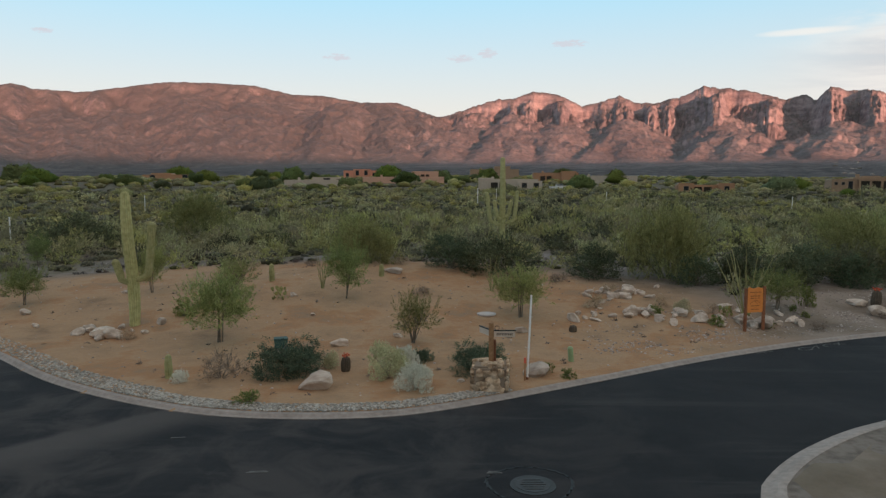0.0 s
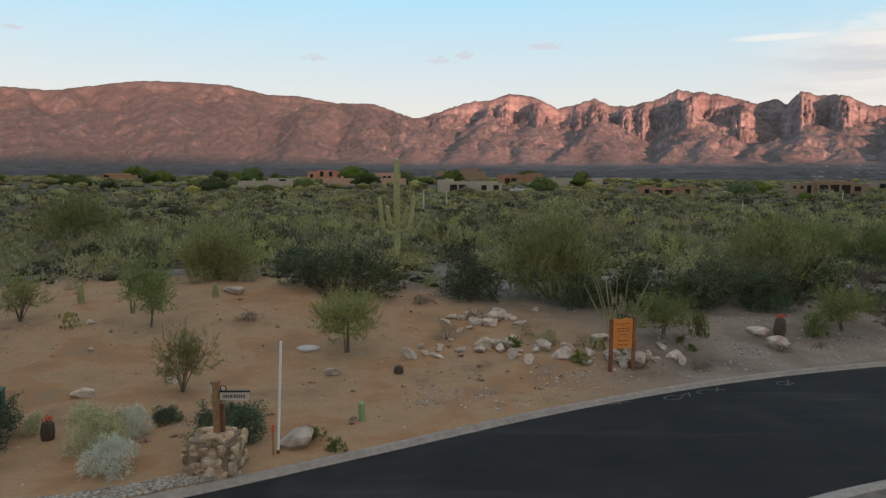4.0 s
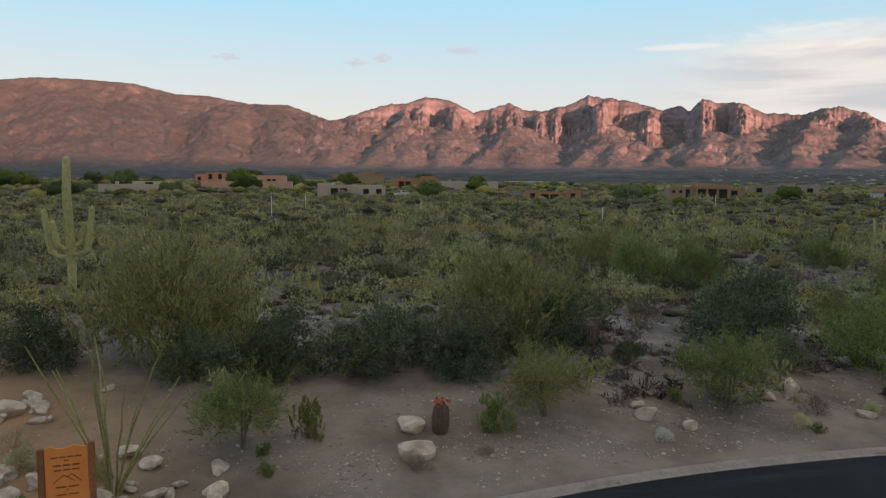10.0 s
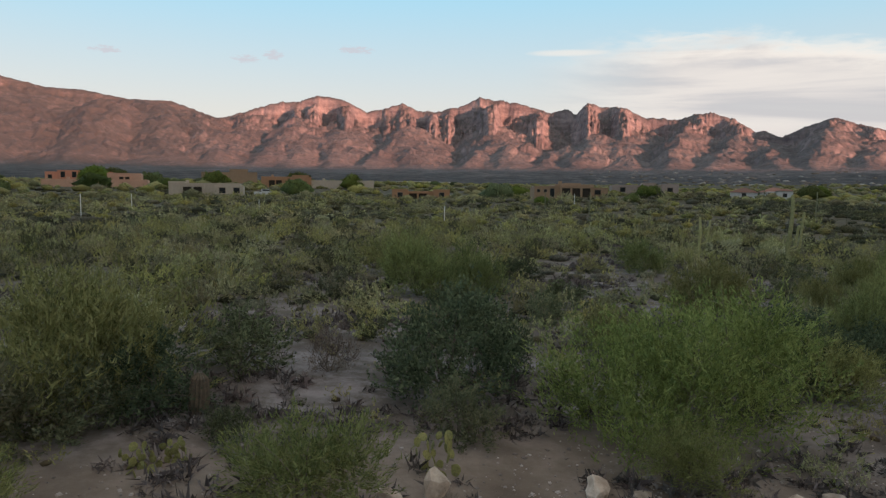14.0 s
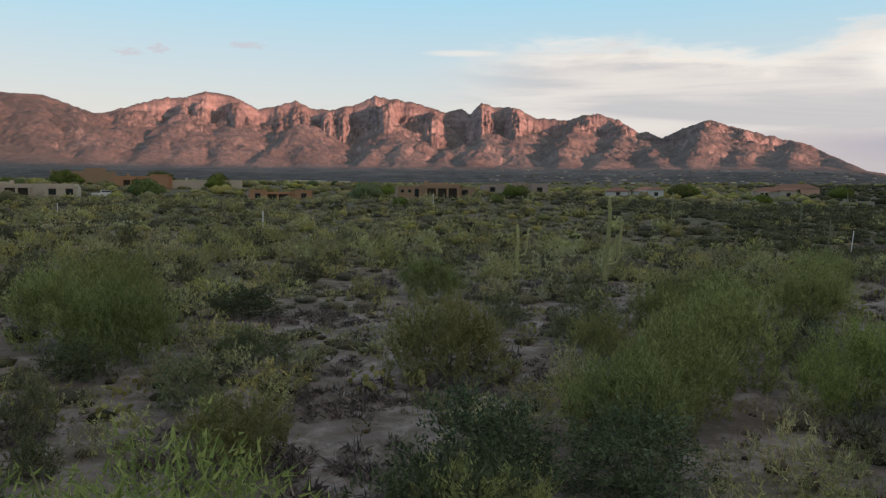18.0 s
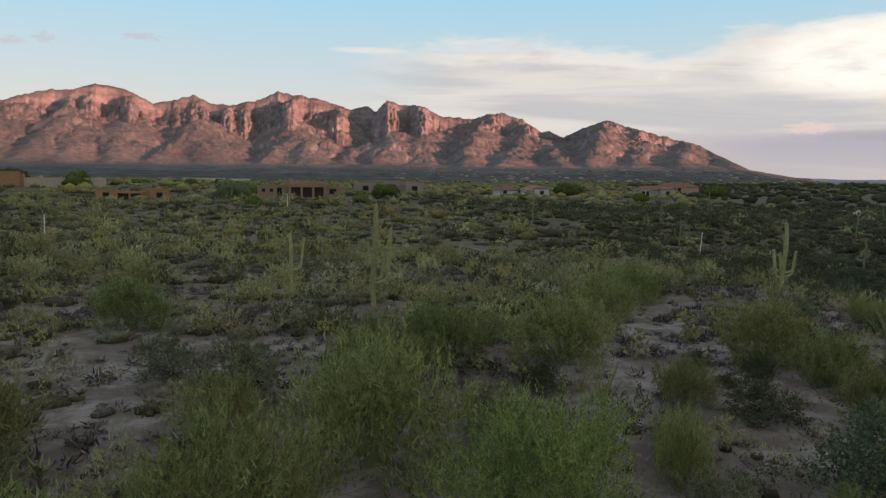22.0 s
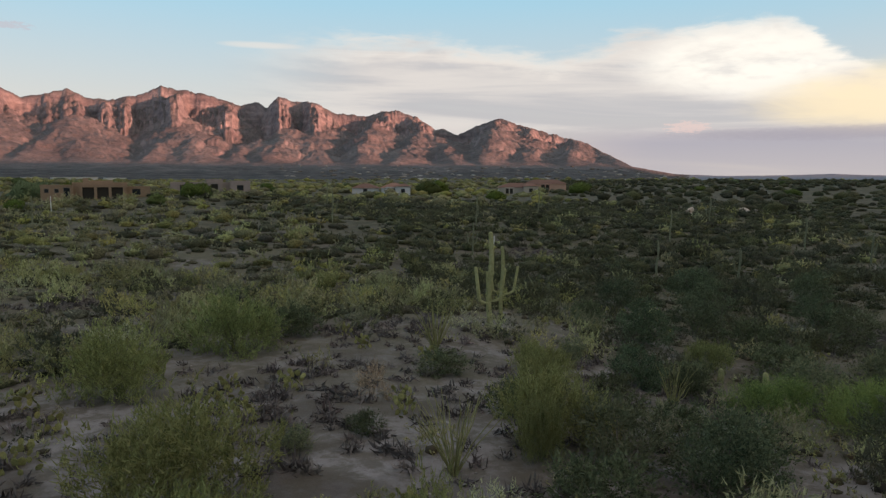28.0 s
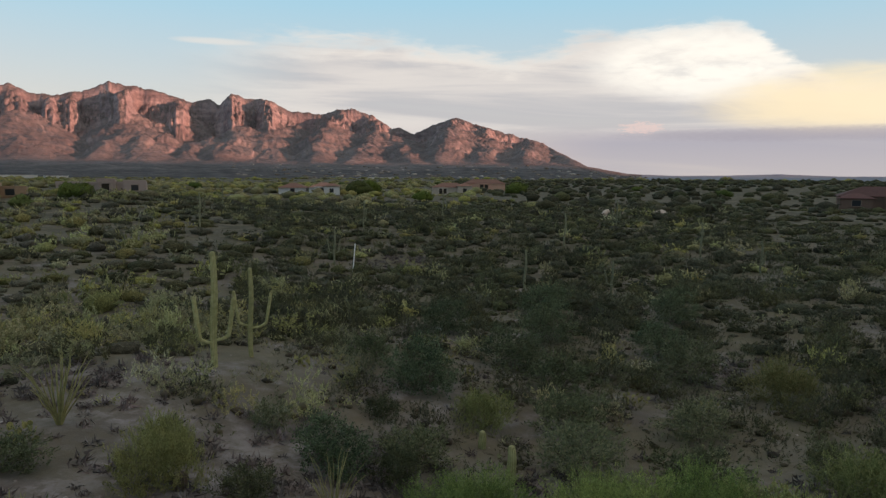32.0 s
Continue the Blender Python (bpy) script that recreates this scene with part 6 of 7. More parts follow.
def house(x, y, rz, blocks, mat, label, openings=(), roof="flat", z=None, extras=True, tile=None):
    """blocks: (x, y, width, depth, height) from the middle of the front; openings: (block, offset, sill, width, height, kind)."""
    root = new("house")
    for bx, by, w, d, h in blocks:
        bm = bmesh.new()
        box(bm, (w, d, h + 1.2), (bx, by + d / 2, h / 2 - .6), bevel=.08)
        wall = part("wall", bm, mat, root)
        if roof == "flat":
            part("parapet", box(bmesh.new(), (w + .12, .35, .35), (bx, by + .1, h + .05), bevel=.06), mat, root)
            part("roof", box(bmesh.new(), (w - .5, d - .5, .1), (bx, by + d / 2, h + .02)), M_GREIGE, root)
        else:
            bm = bmesh.new()
            a_ = [bm.verts.new(p) for p in ((bx - w / 2 - .5, by - .5, h), (bx + w / 2 + .5, by - .5, h), (bx + w / 2 + .5, by + d + .5, h), (bx - w / 2 - .5, by + d + .5, h),
                                            (bx - w / 2 + d * .45, by + d / 2, h + d * .2), (bx + w / 2 - d * .45, by + d / 2, h + d * .2))]
            for q in ((0, 1, 5, 4), (1, 2, 5), (2, 3, 4, 5), (3, 0, 4), (3, 2, 1, 0)):
                bm.faces.new([a_[i] for i in q])
            part("roof", bm, tile or M_TILE, root, "hipped tile roof")
    for b, off, sill, w, h, kind in openings:
        bx, by, bw, bd, bh = blocks[b]
        px, pz = bx + off, sill + h / 2
        if kind == "porch":
            # a thin dark panel on the wall stands for the porch's shade
            part("porch", box(bmesh.new(), (w, .06, h), (px, by - .02, pz)), M_SHADE, root, "flat dark panel for the shade of a porch")
            for k in range(int(w // 3) + 2):
                xx = px - w / 2 + k * w / (int(w // 3) + 1)
                part("post", box(bmesh.new(), (.45, .5, h + .3), (xx, by - .2, pz), bevel=.05), mat, root)
            part("beam", box(bmesh.new(), (w + .8, .6, .45), (px, by - .2, pz + h / 2 + .2), bevel=.04), mat, root)
        else:
            win = part("window", box(bmesh.new(), (w + .2, .10, h + .2), (px, by - .01, pz)), M_FRAME, root)
            part("pane", box(bmesh.new(), (w, .06, h), (px, by - .045, pz)), M_GLASS, win)
            part("sill", box(bmesh.new(), (w + .4, .2, .1), (px, by - .08, pz - h / 2 - .12)), mat, win)
    if extras:
        bx, by, w, d, h = blocks[0]
        part("chimney", box(bmesh.new(), (.8, .8, 1.1), (bx - w * .28, by + d * .5, h + .4), bevel=.06), mat, root)
    root.location = (x, y, (land(x, y) if z is None else z))
    root.rotation_euler = (0, 0, radians(rz))
    return tagged(root, label, "house", "houses")


M_SHADE = simple("porch_shade", [(.035, .028, .022), (.05, .04, .03)], 2, .9, 0, per_object=0)
house(20, 222, -4, [(0, 0, 17, 10, 3.2), (6, -3, 7, 6, 2.7), (-7, 2, 4, 7, 3.6)], M_GREIGE, "low grey-tan stucco house with a flat roof",
      [(0, -3, .3, 5.0, 2.2, "porch"), (1, -1.6, 1.0, 1.4, 1.3, "window"), (1, 1.8, 1.0, 1.4, 1.3, "window")])
house(97.5, 176, -16, [(1.6, 0, 8.6, 9, 2.7), (-5, -1.2, 4.8, 7, 2.3), (7.4, 2.5, 4.6, 8, 2.0), (1.6, 3, 4, 5, 3.0)], M_TAN, "sprawling tan adobe-style house with a long porch",
      [(0, .4, .1, 6.8, 2.0, "porch"), (1, -1.5, 1.2, .6, .6, "window"), (1, 0, 1.2, .6, .6, "window"), (1, 1.5, .2, .9, 1.8, "window"), (2, 0, .7, 1.3, 1.0, "window")])
house(72, 207, -12, [(0, 0, 14, 8, 2.1), (-5, -1.5, 4, 5, 2.6), (5.5, -1, 4, 5, 2.6)], M_BROWN, "low brown stucco house half hidden by scrub", [(0, -.5, .3, 5, 1.5, "porch"), (1, 0, .9, 1.2, 1.1, "window"), (2, 0, .9, 1.2, 1.1, "window")], extras=False)
house(-37, 378, 3, [(0, 0, 27, 14, 4.4), (-4, -1, 9, 6, 5.1), (9, -2, 9, 8, 3.6)], M_SALMON, "large salmon-red stucco house with small windows",
      [(0, k * 3.4, 1.6, 1.5, 1.7, "window") for k in (-3.4, .6, 1.4, 3.3)] + [(1, -2.4, 2.2, 1.6, 2.4, "window"), (1, 2, 2.2, 1.6, 2.4, "window"), (2, 0, .6, 6, 2.6, "porch")])
house(-14, 276, 2, [(0, 0, 30, 10, 2.2), (8, 3, 10, 8, 4.2)], M_PINK, "long low pink stucco garden wall and house", [(1, 0, 1.5, 3.5, 1.8, "porch")])
house(-40, 236, 3, [(0, 0, 18, 9, 2.0), (4, 2, 9, 8, 2.8), (8, 1, 5, 8, 2.4)], M_GREIGE, "pale tan stucco house behind trees", [(1, 0, 1.2, 2.0, 1.6, "window"), (2, 0, 1, 1.6, 1.5, "window")])
house(-113, 309, 8, [(0, 0, 22, 12, 2.4), (-4, 2, 8, 8, 3.1)], M_BROWN, "long brown-orange stucco house at the edge of scrub", [(0, 6, 1, 2, 1.6, "window"), (0, -7, 1, 2, 1.6, "window")])
house(208, 240, -38, [(2, 0, 9, 8, 2.4), (-8, 1, 9, 8, 2.2), (5, -3, 5, 4, 2.9)], M_WHITE, "white stucco house with a red tile roof", [(0, -1, .4, 3, 1.8, "porch"), (1, 0, .8, 1.3, 1.1, "window"), (2, 0, .8, 1.2, 1.2, "window")], roof="tile", extras=False)
house(248, 218, -42, [(0, 0, 12, 8, 2.8), (5, -2, 5, 4, 3.3)], M_GREIGE, "pale stucco house with a tile roof", [(0, -2.5, .6, 3, 1.8, "porch"), (1, 0, 1.2, 1.2, 1.2, "window")], roof="tile", extras=False)
house(122, 184, -24, [(0, 0, 15, 7, 2.3), (1, -1.5, 3.2, 4, 2.9), (6, -.8, 4, 5, 2.6)], M_MAUVE, "pale flat-roofed house with an arched entry on a low rise", [(1, 0, .2, 1.8, 2.0, "porch"), (2, 0, .9, 1.2, 1.0, "window"), (0, -5, .9, 1.2, 1.0, "window")], extras=False)
house(46, 300, -4, [(0, 0, 18, 9, 3.8), (5, -2, 6, 5, 4.4)], M_BROWN, "tan stucco house far off among trees", [(0, -4, .5, 5, 2.2, "porch")])
house(66, 298, -8, [(0, 0, 24, 9, 3.0)], M_GREIGE, "grey stucco house far off among trees", [(0, 4, .8, 2, 1.6, "window")])
house(26, 366, 0, [(0, 0, 24, 10, 4.6), (4, 2, 8, 6, 6)], M_TAN, "tan stucco house far off among trees", [(0, -4, 1, 4, 2.4, "porch")])
house(300, 250, -48, [(0, 0, 18, 9, 3.2)], M_PINK, "pink stucco house with a tile roof", [(0, 0, .8, 4, 2, "porch")], roof="tile", extras=False)
house(243, 83, -70, [(0, 0, 20, 10, 3.0), (-7, -3, 6, 5, 2.6), (5, -2, 5, 4, 3.2)], M_DARKSTUCCO, "dark brown house with a low tile roof", [(0, 1, .5, 5, 2.0, "porch"), (1, 0, 1, 1.6, 1.2, "window")], roof="tile", extras=False, tile=M_DARKTILE)


def pickup(x, y, rz):
    root = new("pickup_truck")
    bm = bmesh.new()
    box(bm, (5.2, 1.8, .7), (0, 0, .85), bevel=.1)
    body = part("body", bm, M_CARWHITE, root)
    part("cab", box(bmesh.new(), (2.1, 1.65, .75), (.3, 0, 1.5), bevel=.18), M_CARWHITE, root)
    part("glass", box(bmesh.new(), (1.8, 1.68, .4), (.3, 0, 1.6), bevel=.05), M_GLASS, root)
    for wx in (-1.6, 1.6):
        for wy in (-.85, .85):
            w = part("wheel", cyl(bmesh.new(), .38, .25, (wx, wy, .38), Matrix.Rotation(math.pi / 2, 4, "X")), M_RUBBER, root)
    root.location, root.rotation_euler = (x, y, land(x, y)), (0, 0, radians(rz))
    return tagged(root, "white pickup truck parked beside a house", "truck")


pickup(34.5, 222, 6)
# white boundary posts across the scrub
first = None
for x, y, h, lean in [(6.9, 137.5, 3.0, 0), (11.3, 152.8, 2.6, 0), (50.4, 114.1, 2.2, 1), (112.7, 92.7, 2.4, 6), (-30.5, 64.7, 2.0, 0), (-44, 120, 2.6, 0), (86, 150, 2.4, 0), (30, 140, 2.2, 0)]:
    post = new("boundary_post")
    part("pipe", cyl(bmesh.new(), .05, h, (0, 0, h / 2 - .05), sides=8), M_WHITEPAINT, post)
    part("cap", cyl(bmesh.new(), .06, .06, (0, 0, h - .03), sides=8), M_WHITEPAINT, post)
    post.location, post.rotation_euler = (x, y, ground_z(x, y)), (0, radians(lean), 0)
    tagged(post, "thin white plastic boundary post above the scrub", "post", "boundary posts")

# long white sheds and roofs of the far town under the mountains
for x, y, w, d, h in [(420, 1560, 80, 20, 5), (500, 1580, 40, 16, 4), (340, 1550, 24, 14, 4), (1090, 1320, 36, 14, 5), (1140, 1330, 24, 12, 5)]:
    shed = new("warehouse")
    part("wall", box(bmesh.new(), (w, d, h + 2), (0, 0, h / 2 - 1)), M_WHITE, shed)
    part("roof", box(bmesh.new(), (w + 1, d + 1, .6), (0, 0, h + .3)), M_WHITE, shed)
    shed.location = (x, y, land(x, y))
    tagged(shed, "long white warehouse in the far valley", "warehouse", "warehouses")
rt = R(900)
v, f = [], []
for _ in range(240):
    a_, d_ = radians(60 - 32 * rt.uniform() ** 1.4), rt.uniform(1750, 2900)
    x, y, w, h = math.sin(a_) * d_, math.cos(a_) * d_, rt.uniform(3, 8), rt.uniform(2, 3.5)
    z = float(bajada(np.array(math.degrees(a_)), np.array(d_))) - .5
    o = len(v)
    h += z
    v += [(x - w, y - 5, z), (x + w, y - 5, z), (x + w, y + 5, z), (x - w, y + 5, z), (x - w, y - 5, h), (x + w, y - 5, h), (x + w, y + 5, h), (x - w, y + 5, h), (x - w * .6, y, h + 1.6), (x + w * .6, y, h + 1.6)]
    f += [tuple(i + o for i in q) for q in ((0, 1, 5, 4), (1, 2, 6, 5), (2, 3, 7, 6), (3, 0, 4, 7), (4, 5, 9, 8), (5, 6, 9), (6, 7, 8, 9), (7, 4, 8))]
M_TOWN = foliage("town_walls", [(.10, .08, .065), (.17, .13, .105), (.42, .37, .33)], .1, thin=0)
tagged(mesh_object("town", v, f, M_TOWN), "scattered pale roofs of a far town below the mountains", "town", kind="stuff")


# ------------------------------------------------------------------ the scrub of the plain
def soil_open(x, y):
    """How bare the desert floor is at a place: 0 overgrown, 1 open sand."""
    return smooth(.14, .45, noise.noise((x * .085, y * .085, 21)) + .45 * noise.noise((x * .24, y * .24, 4)))


OPEN_SPOTS = [(65, 57, 5, 7), (43.3, 57.2, 2.6, 1.2), (33.4, 58.5, 1.4, 1.6), (40.8, 51.6, 1.3, 2.4), (74.2, 62.2, 3, 2.5), (58, 59, 2.4, 1.3), (25.8, 50.4, 1.8, 2.0), (35.5, 43.8, 3, 1), (73, 50.6, 2.5, 2), (46, 59, 4, 2), (70, 59, 4, 3), (75, 57, 4, 3), (80, 61, 5, 3.5), (38, 53, 1.6, 2), (27, 46.8, 3, 2.5), (58, 64, 4, 2.5), (84, 58, 3, 2.5), (50, 67, 5, 2.5), (28, 60, 3, 1.2),
              (33, 49.8, 1.6, 2.5), (54, 81, 4, 2.2), (50, 77, 3, 1.6), (57, 74, 2.5, 1.5), (64, 80, 2.5, 1.6), (42.3, 68.5, 3, 1.6), (82, 68, 3.5, 2.5),
              (107, 57, 2.5, 1.6), (94, 47.5, 1.6, 1.8), (90.7, 53.6, 1.6, 1.6), (87.7, 57, 1.6, 2.0), (119, 94, 4, 2), (72, 84, 3, 1.5), (60, 90, 3, 1.6), (46, 88, 3, 1.6), (30, 72, 3, 1.6), (15, 66, 3, 1.4)]


def on_lot(x, y):
    return ((x + 6) / 20.5) ** 2 + ((y - 41) / 11.5) ** 2 < 1


def free_for_scrub(x, y, rad):
    s = side_of(KERB_A, x, y) if y < 75 and x < 110 else 9
    if s < .8 + rad or on_lot(x, y):
        return False
    if s < 6.2 and x < 36:
        return False
    for px, py, pr in PLACED:
        if abs(px - x) < 4 and (px - x) ** 2 + (py - y) ** 2 < (pr * .75 + rad * .7) ** 2:
            return False
    for ax, ay, bx, by in HOUSE_PLOTS:
        if ax - rad < x < bx + rad and ay - rad < y < by + rad:
            return False
    return True


def scatter(r, count, lo, hi, size, bare=.85, az=(-42, 86), centre=(34, 32), lines=True):
    out = []
    tries = 0
    while len(out) < count and tries < count * 6:
        tries += 1
        d = math.sqrt(r.uniform(lo * lo, hi * hi))
        a = radians(r.uniform(*az))
        x, y = centre[0] + math.sin(a) * d, centre[1] + math.cos(a) * d
        s = size[0] + (size[1] - size[0]) * r.uniform() ** 2
        if d < 160:
            if r.uniform() < bare * soil_open(x, y):
                continue
            if any(((x - cx) / (rx + s)) ** 2 + ((y - cy) / (ry + s)) ** 2 < 1 for cx, cy, rx, ry in OPEN_SPOTS) and r.uniform() < .93:
                continue
            if not free_for_scrub(x, y, s):
                continue
        out.append((x, y, s, d))
    return out


def open_tufts(r, count):
    """Small tufts that dot the open sand itself."""
    out = []
    for i in range(count):
        cx, cy, rx, ry = OPEN_SPOTS[r.integers(len(OPEN_SPOTS))]
        x, y = cx + rx * r.uniform(-1.1, 1.1), cy + ry * r.uniform(-1.1, 1.1)
        if side_of(KERB_A, x, y) > 1:
            out.append((x, y, r.uniform(.22, .58), 50))
    return out


def tuft(seed, sub, leaves, length, width, top, lift=.55):
    """A bush: core and leaves that stand out of it. Corners, faces, number of core faces."""
    r = R(seed)
    v, f = lumpy_core(r, sub, top)
    pick = r.integers(0, len(f), leaves * 2)
    w = r.dirichlet((1, 1, 1), leaves * 2)
    pts = (v[f[pick]] * w[..., None]).sum(1)
    keep = np.argsort(-(pts[:, 2] + r.uniform(0, .6 * top, leaves * 2)))[:leaves]
    pts = pts[keep]
    out = pts - np.array([0, 0, top * .3])
    out /= np.linalg.norm(out, axis=1, keepdims=True)
    way = out * .8 + np.array([0, 0, lift]) + r.normal(size=pts.shape) * .35
    lv = sprigs(pts + out * length * .22, way, length, width, r)
    lf = np.arange(len(lv), dtype=np.int32).reshape(-1, 3) + len(v)
    return np.concatenate([v, lv]), np.concatenate([f, lf]), len(f)


def loose(seed, *leaves):
    t = crown_leaves(R(seed), *leaves)[0]
    return t, np.arange(len(t), dtype=np.int32).reshape(-1, 3), 0


def scrub_mass(name, spots, templates, heights, mat, r, label, category, inner=None):
    """Many plants joined: a turned and scaled copy of a template at each spot, with a tone of its own."""
    vs, fs, tones, slots = [], [], [], []
    base = 0
    for x, y, s, d in spots:
        t, f, core = templates[r.integers(len(templates))]
        a = r.uniform(0, 6.3)
        c, q = math.cos(a) * s, math.sin(a) * s
        h = s * r.uniform(*heights)
        z = ground_z(x, y) if d < 400 else land(x, y)
        o = np.empty_like(t)
        o[:, 0] = t[:, 0] * c - t[:, 1] * q + x
        o[:, 1] = t[:, 0] * q + t[:, 1] * c + y
        o[:, 2] = t[:, 2] * h + z - .03
        vs.append(o)
        fs.append(f + base)
        base += len(t)
        slots.append(np.arange(len(f)) < core)
        tones.append(np.full(len(t), r.uniform(), dtype=np.float32))
    v, f, inside = np.concatenate(vs), np.concatenate(fs), np.concatenate(slots)
    me = bpy.data.meshes.new(name)
    me.vertices.add(len(v))
    me.vertices.foreach_set("co", v.astype(np.float32).ravel())
    me.loops.add(len(f) * 3)
    me.loops.foreach_set("vertex_index", f.astype(np.int32).ravel())
    me.polygons.add(len(f))
    me.polygons.foreach_set("loop_start", np.arange(0, len(f) * 3, 3, dtype=np.int32))
    me.update(calc_edges=True)
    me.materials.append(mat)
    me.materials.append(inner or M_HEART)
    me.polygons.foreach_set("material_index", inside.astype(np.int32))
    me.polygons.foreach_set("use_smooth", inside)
    at = me.attributes.new("tone", "FLOAT", "POINT")
    at.data.foreach_set("value", np.concatenate(tones))
    return tagged(new(name, me), label, category, kind="stuff")


# footprints of the houses (west, south, east, north)
HOUSE_PLOTS = [(10, 218, 34, 236), (86, 168, 110, 186), (63, 204, 82, 214), (190, 230, 215, 246), (-52, 374, -22, 392), (-70, 232, -24, 246), (-34, 274, 2, 290), (-126, 306, -100, 320), (240, 210, 262, 226), (112, 180, 132, 194)]

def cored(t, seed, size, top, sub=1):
    """The same bush round a small core that stands for its shaded inside."""
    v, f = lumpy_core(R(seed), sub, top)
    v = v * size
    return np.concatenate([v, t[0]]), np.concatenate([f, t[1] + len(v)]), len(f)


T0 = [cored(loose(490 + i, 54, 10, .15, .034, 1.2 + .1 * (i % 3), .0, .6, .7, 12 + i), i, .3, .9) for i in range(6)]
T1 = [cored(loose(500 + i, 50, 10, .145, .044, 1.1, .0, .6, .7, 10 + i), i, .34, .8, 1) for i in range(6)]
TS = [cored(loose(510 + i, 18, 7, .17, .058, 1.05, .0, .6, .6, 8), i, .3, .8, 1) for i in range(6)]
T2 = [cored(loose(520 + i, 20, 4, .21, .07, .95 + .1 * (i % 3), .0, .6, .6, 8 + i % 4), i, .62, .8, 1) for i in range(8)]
T3 = [tuft(540 + i, 1, 10, .40, .16, .85) for i in range(6)]
T4 = [tuft(560 + i, 1, 1, .5, .4, .9) for i in range(3)]
def pincushion(seed, n, length, width):
    """A low tuft of fine twigs that stand out on all sides."""
    r = R(seed)
    d = r.normal(size=(n, 3))
    d[:, 2] = np.abs(d[:, 2]) * .9 + .05
    d /= np.linalg.norm(d, axis=1, keepdims=True)
    base = d * r.uniform(.25, .75, (n, 1)) * np.array([1, 1, .8])
    t = sprigs(base, d + r.normal(size=(n, 3)) * .45, length, width, r)
    t[:, 2] = np.maximum(t[:, 2], 0)
    return t, np.arange(len(t), dtype=np.int32).reshape(-1, 3), 0


TL = [pincushion(580 + i, 32, .50, .13) for i in range(6)]
TT = [tuft(590 + i, 2, 150, .26, .10, 1.2) for i in range(4)]
TG = [tuft(585 + i, 1, 9, .5, .13, .62) for i in range(6)]
r6 = R(600)
near_spots = scatter(r6, 3700, 5, 78, (.45, 1.75), .5, az=(-80, 88)) + scatter(r6, 560, 4, 48, (.6, 1.6), .35, az=(20, 100), centre=(84, 46))
near_spots += scatter(r6, 170, 1, 15, (.5, 1.15), .1, az=(-180, 180), centre=(42, 56)) + scatter(r6, 90, 1, 11, (.5, 1.1), .1, az=(-180, 180), centre=(62, 50)) + scatter(r6, 420, 1, 34, (.6, 1.5), .1, az=(-180, 180), centre=(116, 66)) + scatter(r6, 130, 1, 12, (.5, 1.2), 0, az=(-180, 180), centre=(99, 51)) + scatter(r6, 80, 1, 9, (.5, 1.0), 0, az=(-180, 180), centre=(66, 47)) + scatter(r6, 45, 1, 7, (.5, 1.0), 0, az=(-180, 180), centre=(79, 51))
near_spots = [(x, y, min(1.45, s * (.72 if x < 32 and y < 57 else 1.1 if x < 32 else 1.0)), d) for x, y, s, d in near_spots]


def by_path(x, y):
    return 34 < x < 104 and y < 37 + .27 * (x - 30) + 18


def in_wash(x, y):
    """Picks the darker, greener growth: about a fifth of the bushes anywhere, most of them in the east."""
    return max(.2, smooth(66, 98, x - .35 * (y - 50)) * smooth(230, 150, y)) * .9 > r6.uniform(0, 1.0)


edge = [(x, y, min(s, .95 + .1 * math.sin(x * 9)), d) for x, y, s, d in near_spots if by_path(x, y) and s > .7]
big = [q for q in near_spots if not by_path(q[0], q[1]) and q[2] > .9]
rest = [q for q in near_spots if q not in big and not (by_path(q[0], q[1]) and q[2] > .7)]
mid_spots = scatter(r6, 4700, 74, 190, (.8, 2.3), .3, az=(-62, 70)) + scatter(r6, 1500, 4, 75, (.7, 1.7), 0, az=(10, 110), centre=(110, 70))
far_spots = scatter(r6, 7600, 180, 620, (1.0, 3.2), 0, centre=(30, 20))
edge_spots = scatter(r6, 5500, 600, 2900, (2.0, 6.0), 0, centre=(30, 20))
low_spots = scatter(r6, 2900, 4, 80, (.2, .5), .0, az=(-80, 88)) + open_tufts(r6, 2700)
low_spots += [(-6 + 19 * math.cos(k * 2.4) * q, 41 + 10 * math.sin(k * 2.4) * q, r6.uniform(.07, .2), 20) for k, q in ((k, math.sqrt(r6.uniform())) for k in range(150)) if side_of(KERB_A, -6 + 19 * math.cos(k * 2.4) * q, 41 + 10 * math.sin(k * 2.4) * q) > 1.4]
for spots, kinds, heights, inner, label in ((edge, T0, (.75, 1.15), True, "creosote bushes close beside the road"), (big, T1, (.7, 1.1), False, "large bushes over the flat"),
                                            (rest, TS, (.7, 1.1), True, "small scrub scattered over the flat"), (mid_spots, T2, (.6, 1.05), False, "creosote scrub in the middle distance")):
    dark_green = [in_wash(q[0], q[1]) for q in spots]
    # large bushes take the darker mass inside, for depth of shade
    scrub_mass("desert_scrub", [q for q, k in zip(spots, dark_green) if not k], kinds, heights, M_SCRUB, r6, "olive-yellow " + label, "scrub", M_HEART if inner else M_DARKMASS if kinds is T1 else M_CORE)
    scrub_mass("desert_scrub", [q for q, k in zip(spots, dark_green) if k], kinds, heights, M_WASHLEAF, r6, "dark green " + label, "scrub", M_HEART if inner else M_DARKMASS)
south = [q[0] > 70 + .9 * q[1] for q in far_spots]
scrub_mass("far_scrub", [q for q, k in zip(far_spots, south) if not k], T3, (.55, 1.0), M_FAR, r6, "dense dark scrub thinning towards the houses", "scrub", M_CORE)
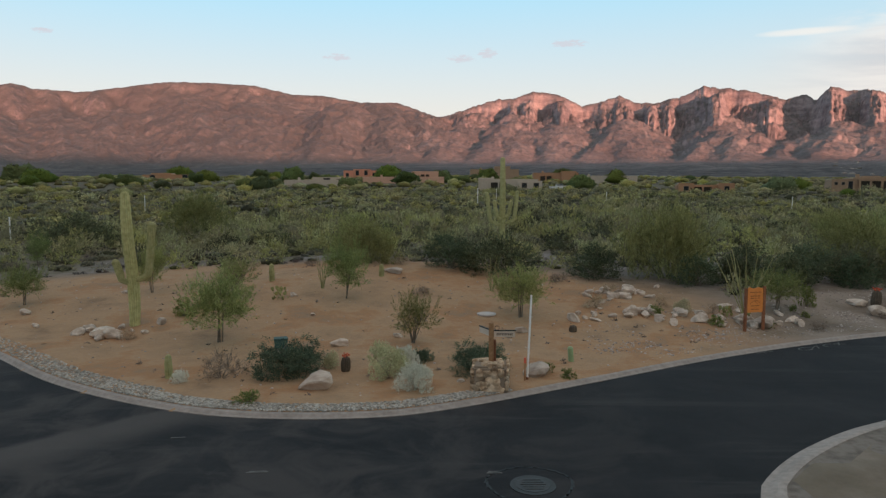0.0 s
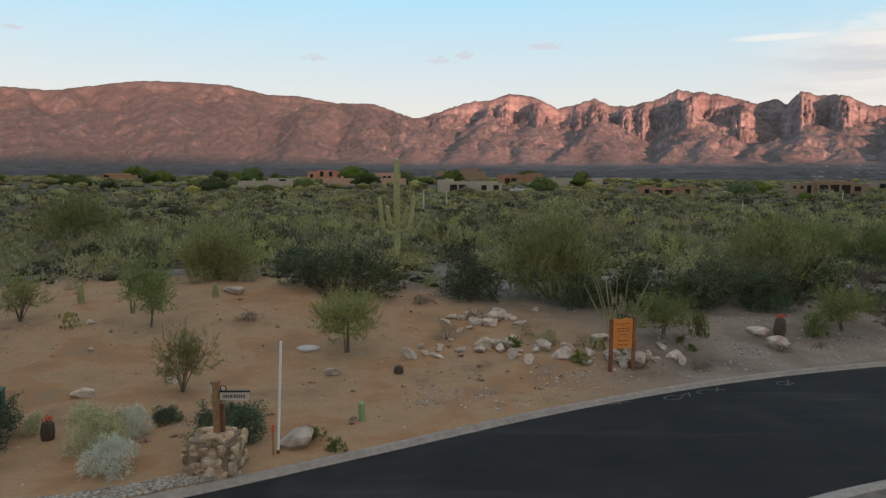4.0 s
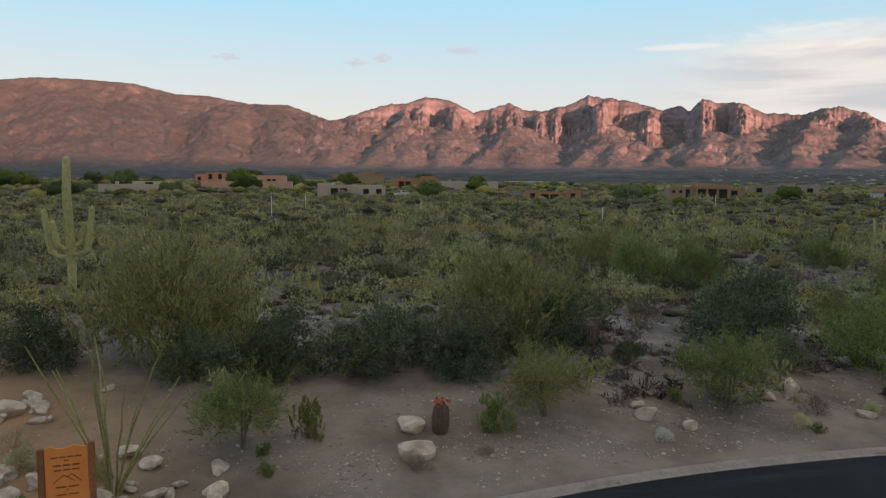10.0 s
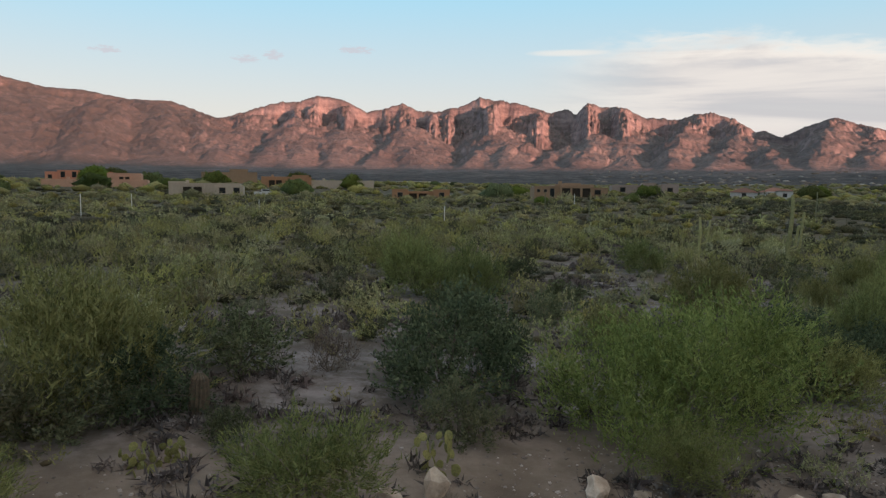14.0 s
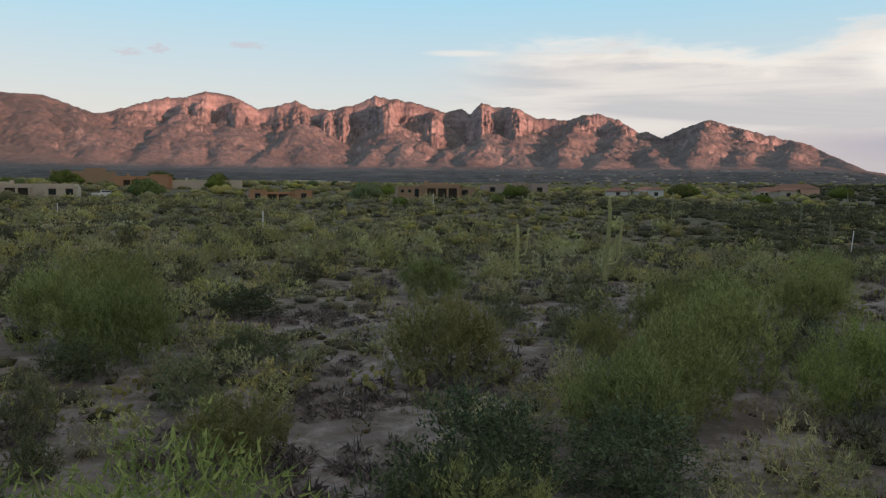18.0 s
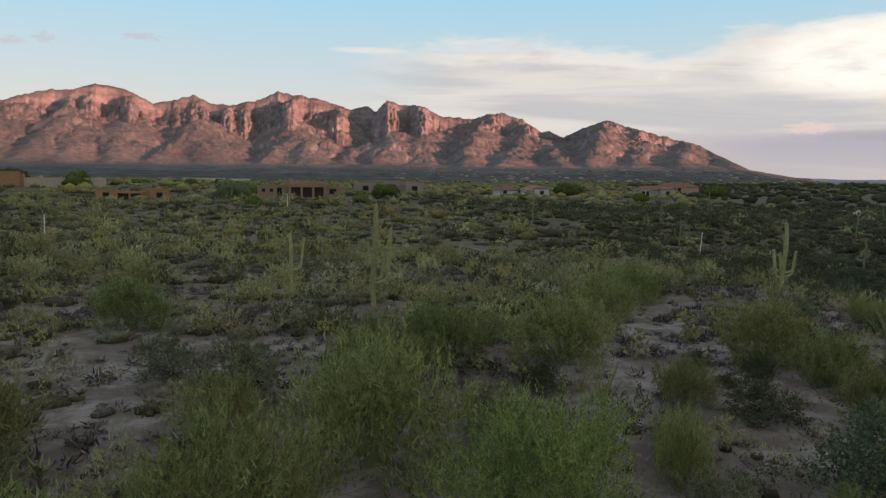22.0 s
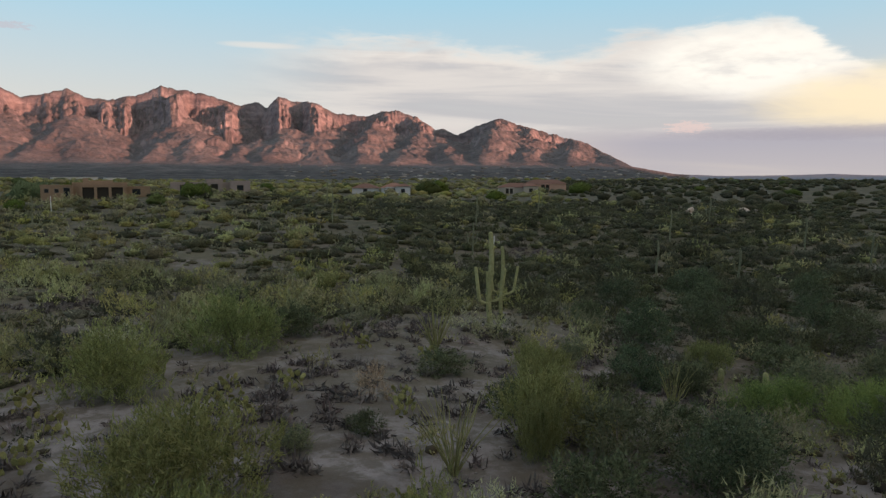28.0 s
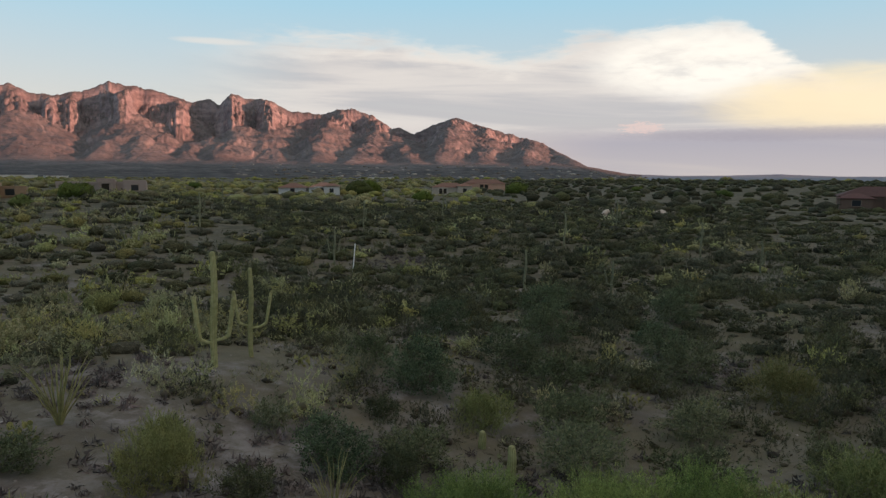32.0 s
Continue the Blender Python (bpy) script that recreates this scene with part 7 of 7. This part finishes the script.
scrub_mass("far_scrub", [q for q, k in zip(far_spots, south) if k], T3, (.55, 1.0), M_WASHLEAF, r6, "dark green scrub far out on the flat", "scrub", M_DARKMASS)
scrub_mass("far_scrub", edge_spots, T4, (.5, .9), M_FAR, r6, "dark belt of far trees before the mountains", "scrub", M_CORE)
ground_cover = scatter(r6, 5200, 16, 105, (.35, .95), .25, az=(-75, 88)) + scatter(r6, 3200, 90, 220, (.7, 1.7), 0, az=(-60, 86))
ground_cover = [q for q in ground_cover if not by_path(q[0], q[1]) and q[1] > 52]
dark_green = [in_wash(q[0], q[1]) for q in ground_cover]
scrub_mass("dry_growth", [q for q, k in zip(ground_cover, dark_green) if k], TG, (.6, 1.0), M_WASHLEAF, r6, "low dark green growth covering the ground between bushes", "scrub", M_DARKMASS)
scrub_mass("dry_growth", [q for q, k in zip(ground_cover, dark_green) if not k], TG, (.55, 1.0), M_DRY, r6, "low brown dry growth covering the ground between bushes", "scrub", M_DRYCORE)
scrub_mass("bursage", low_spots, TL, (.95, 1.45), M_LOW, r6, "low grey-brown bursage tufts on bare soil", "scrub", M_BURSAGE)
tree_spots = [(x, y, s, 200) for x, y, s in [(-38, 252, 5), (-12, 262, 6), (0, 300, 5), (36, 232, 5), (44, 236, 4.5), (52, 320, 6), (96, 214, 5), (104, 220, 4.5), (116, 178, 3.6), (-80, 330, 6), (-95, 300, 5), (-120, 340, 7),
                                         (-60, 300, 6), (120, 181, 3.2), (70, 300, 6), (-140, 260, 6), (-52, 218, 4), (-170, 300, 7), (222, 236, 5), (230, 240, 5), (216, 250, 4.5), (262, 222, 5), (-25, 340, 7), (-100, 240, 5), (-30, 420, 8), (280, 215, 5), (20, 330, 6)]]
for k in range(36):
    a, d = radians(r6.uniform(-40, 4)), r6.uniform(190, 460)
    tree_spots.append((math.sin(a) * d, 20 + math.cos(a) * d, r6.uniform(2.2, 3.8), 200))
for k in range(24):
    a, d = radians(r6.uniform(4, 75)), r6.uniform(230, 520)
    tree_spots.append((30 + math.sin(a) * d, 20 + math.cos(a) * d, r6.uniform(1.8, 3.2), 200))
tree_spots = [q for q in tree_spots if not any(ax - 4 < q[0] < bx + 4 and ay - 8 < q[1] < by + 2 for ax, ay, bx, by in HOUSE_PLOTS)]
tree_spots += [(102.5, 157.5, 2.0, 200), (113, 168, 3.0, 200), (83, 158, 1.6, 200), (262, 84, 3.4, 200), (-28, 228, 3.4, 200), (-50, 226, 3.6, 200), (-62, 240, 4, 200)]
scrub_mass("shade_trees", tree_spots, TT, (.55, .85), M_GREENTREE, r6, "dark green garden trees round the houses", "trees", M_TREECORE)
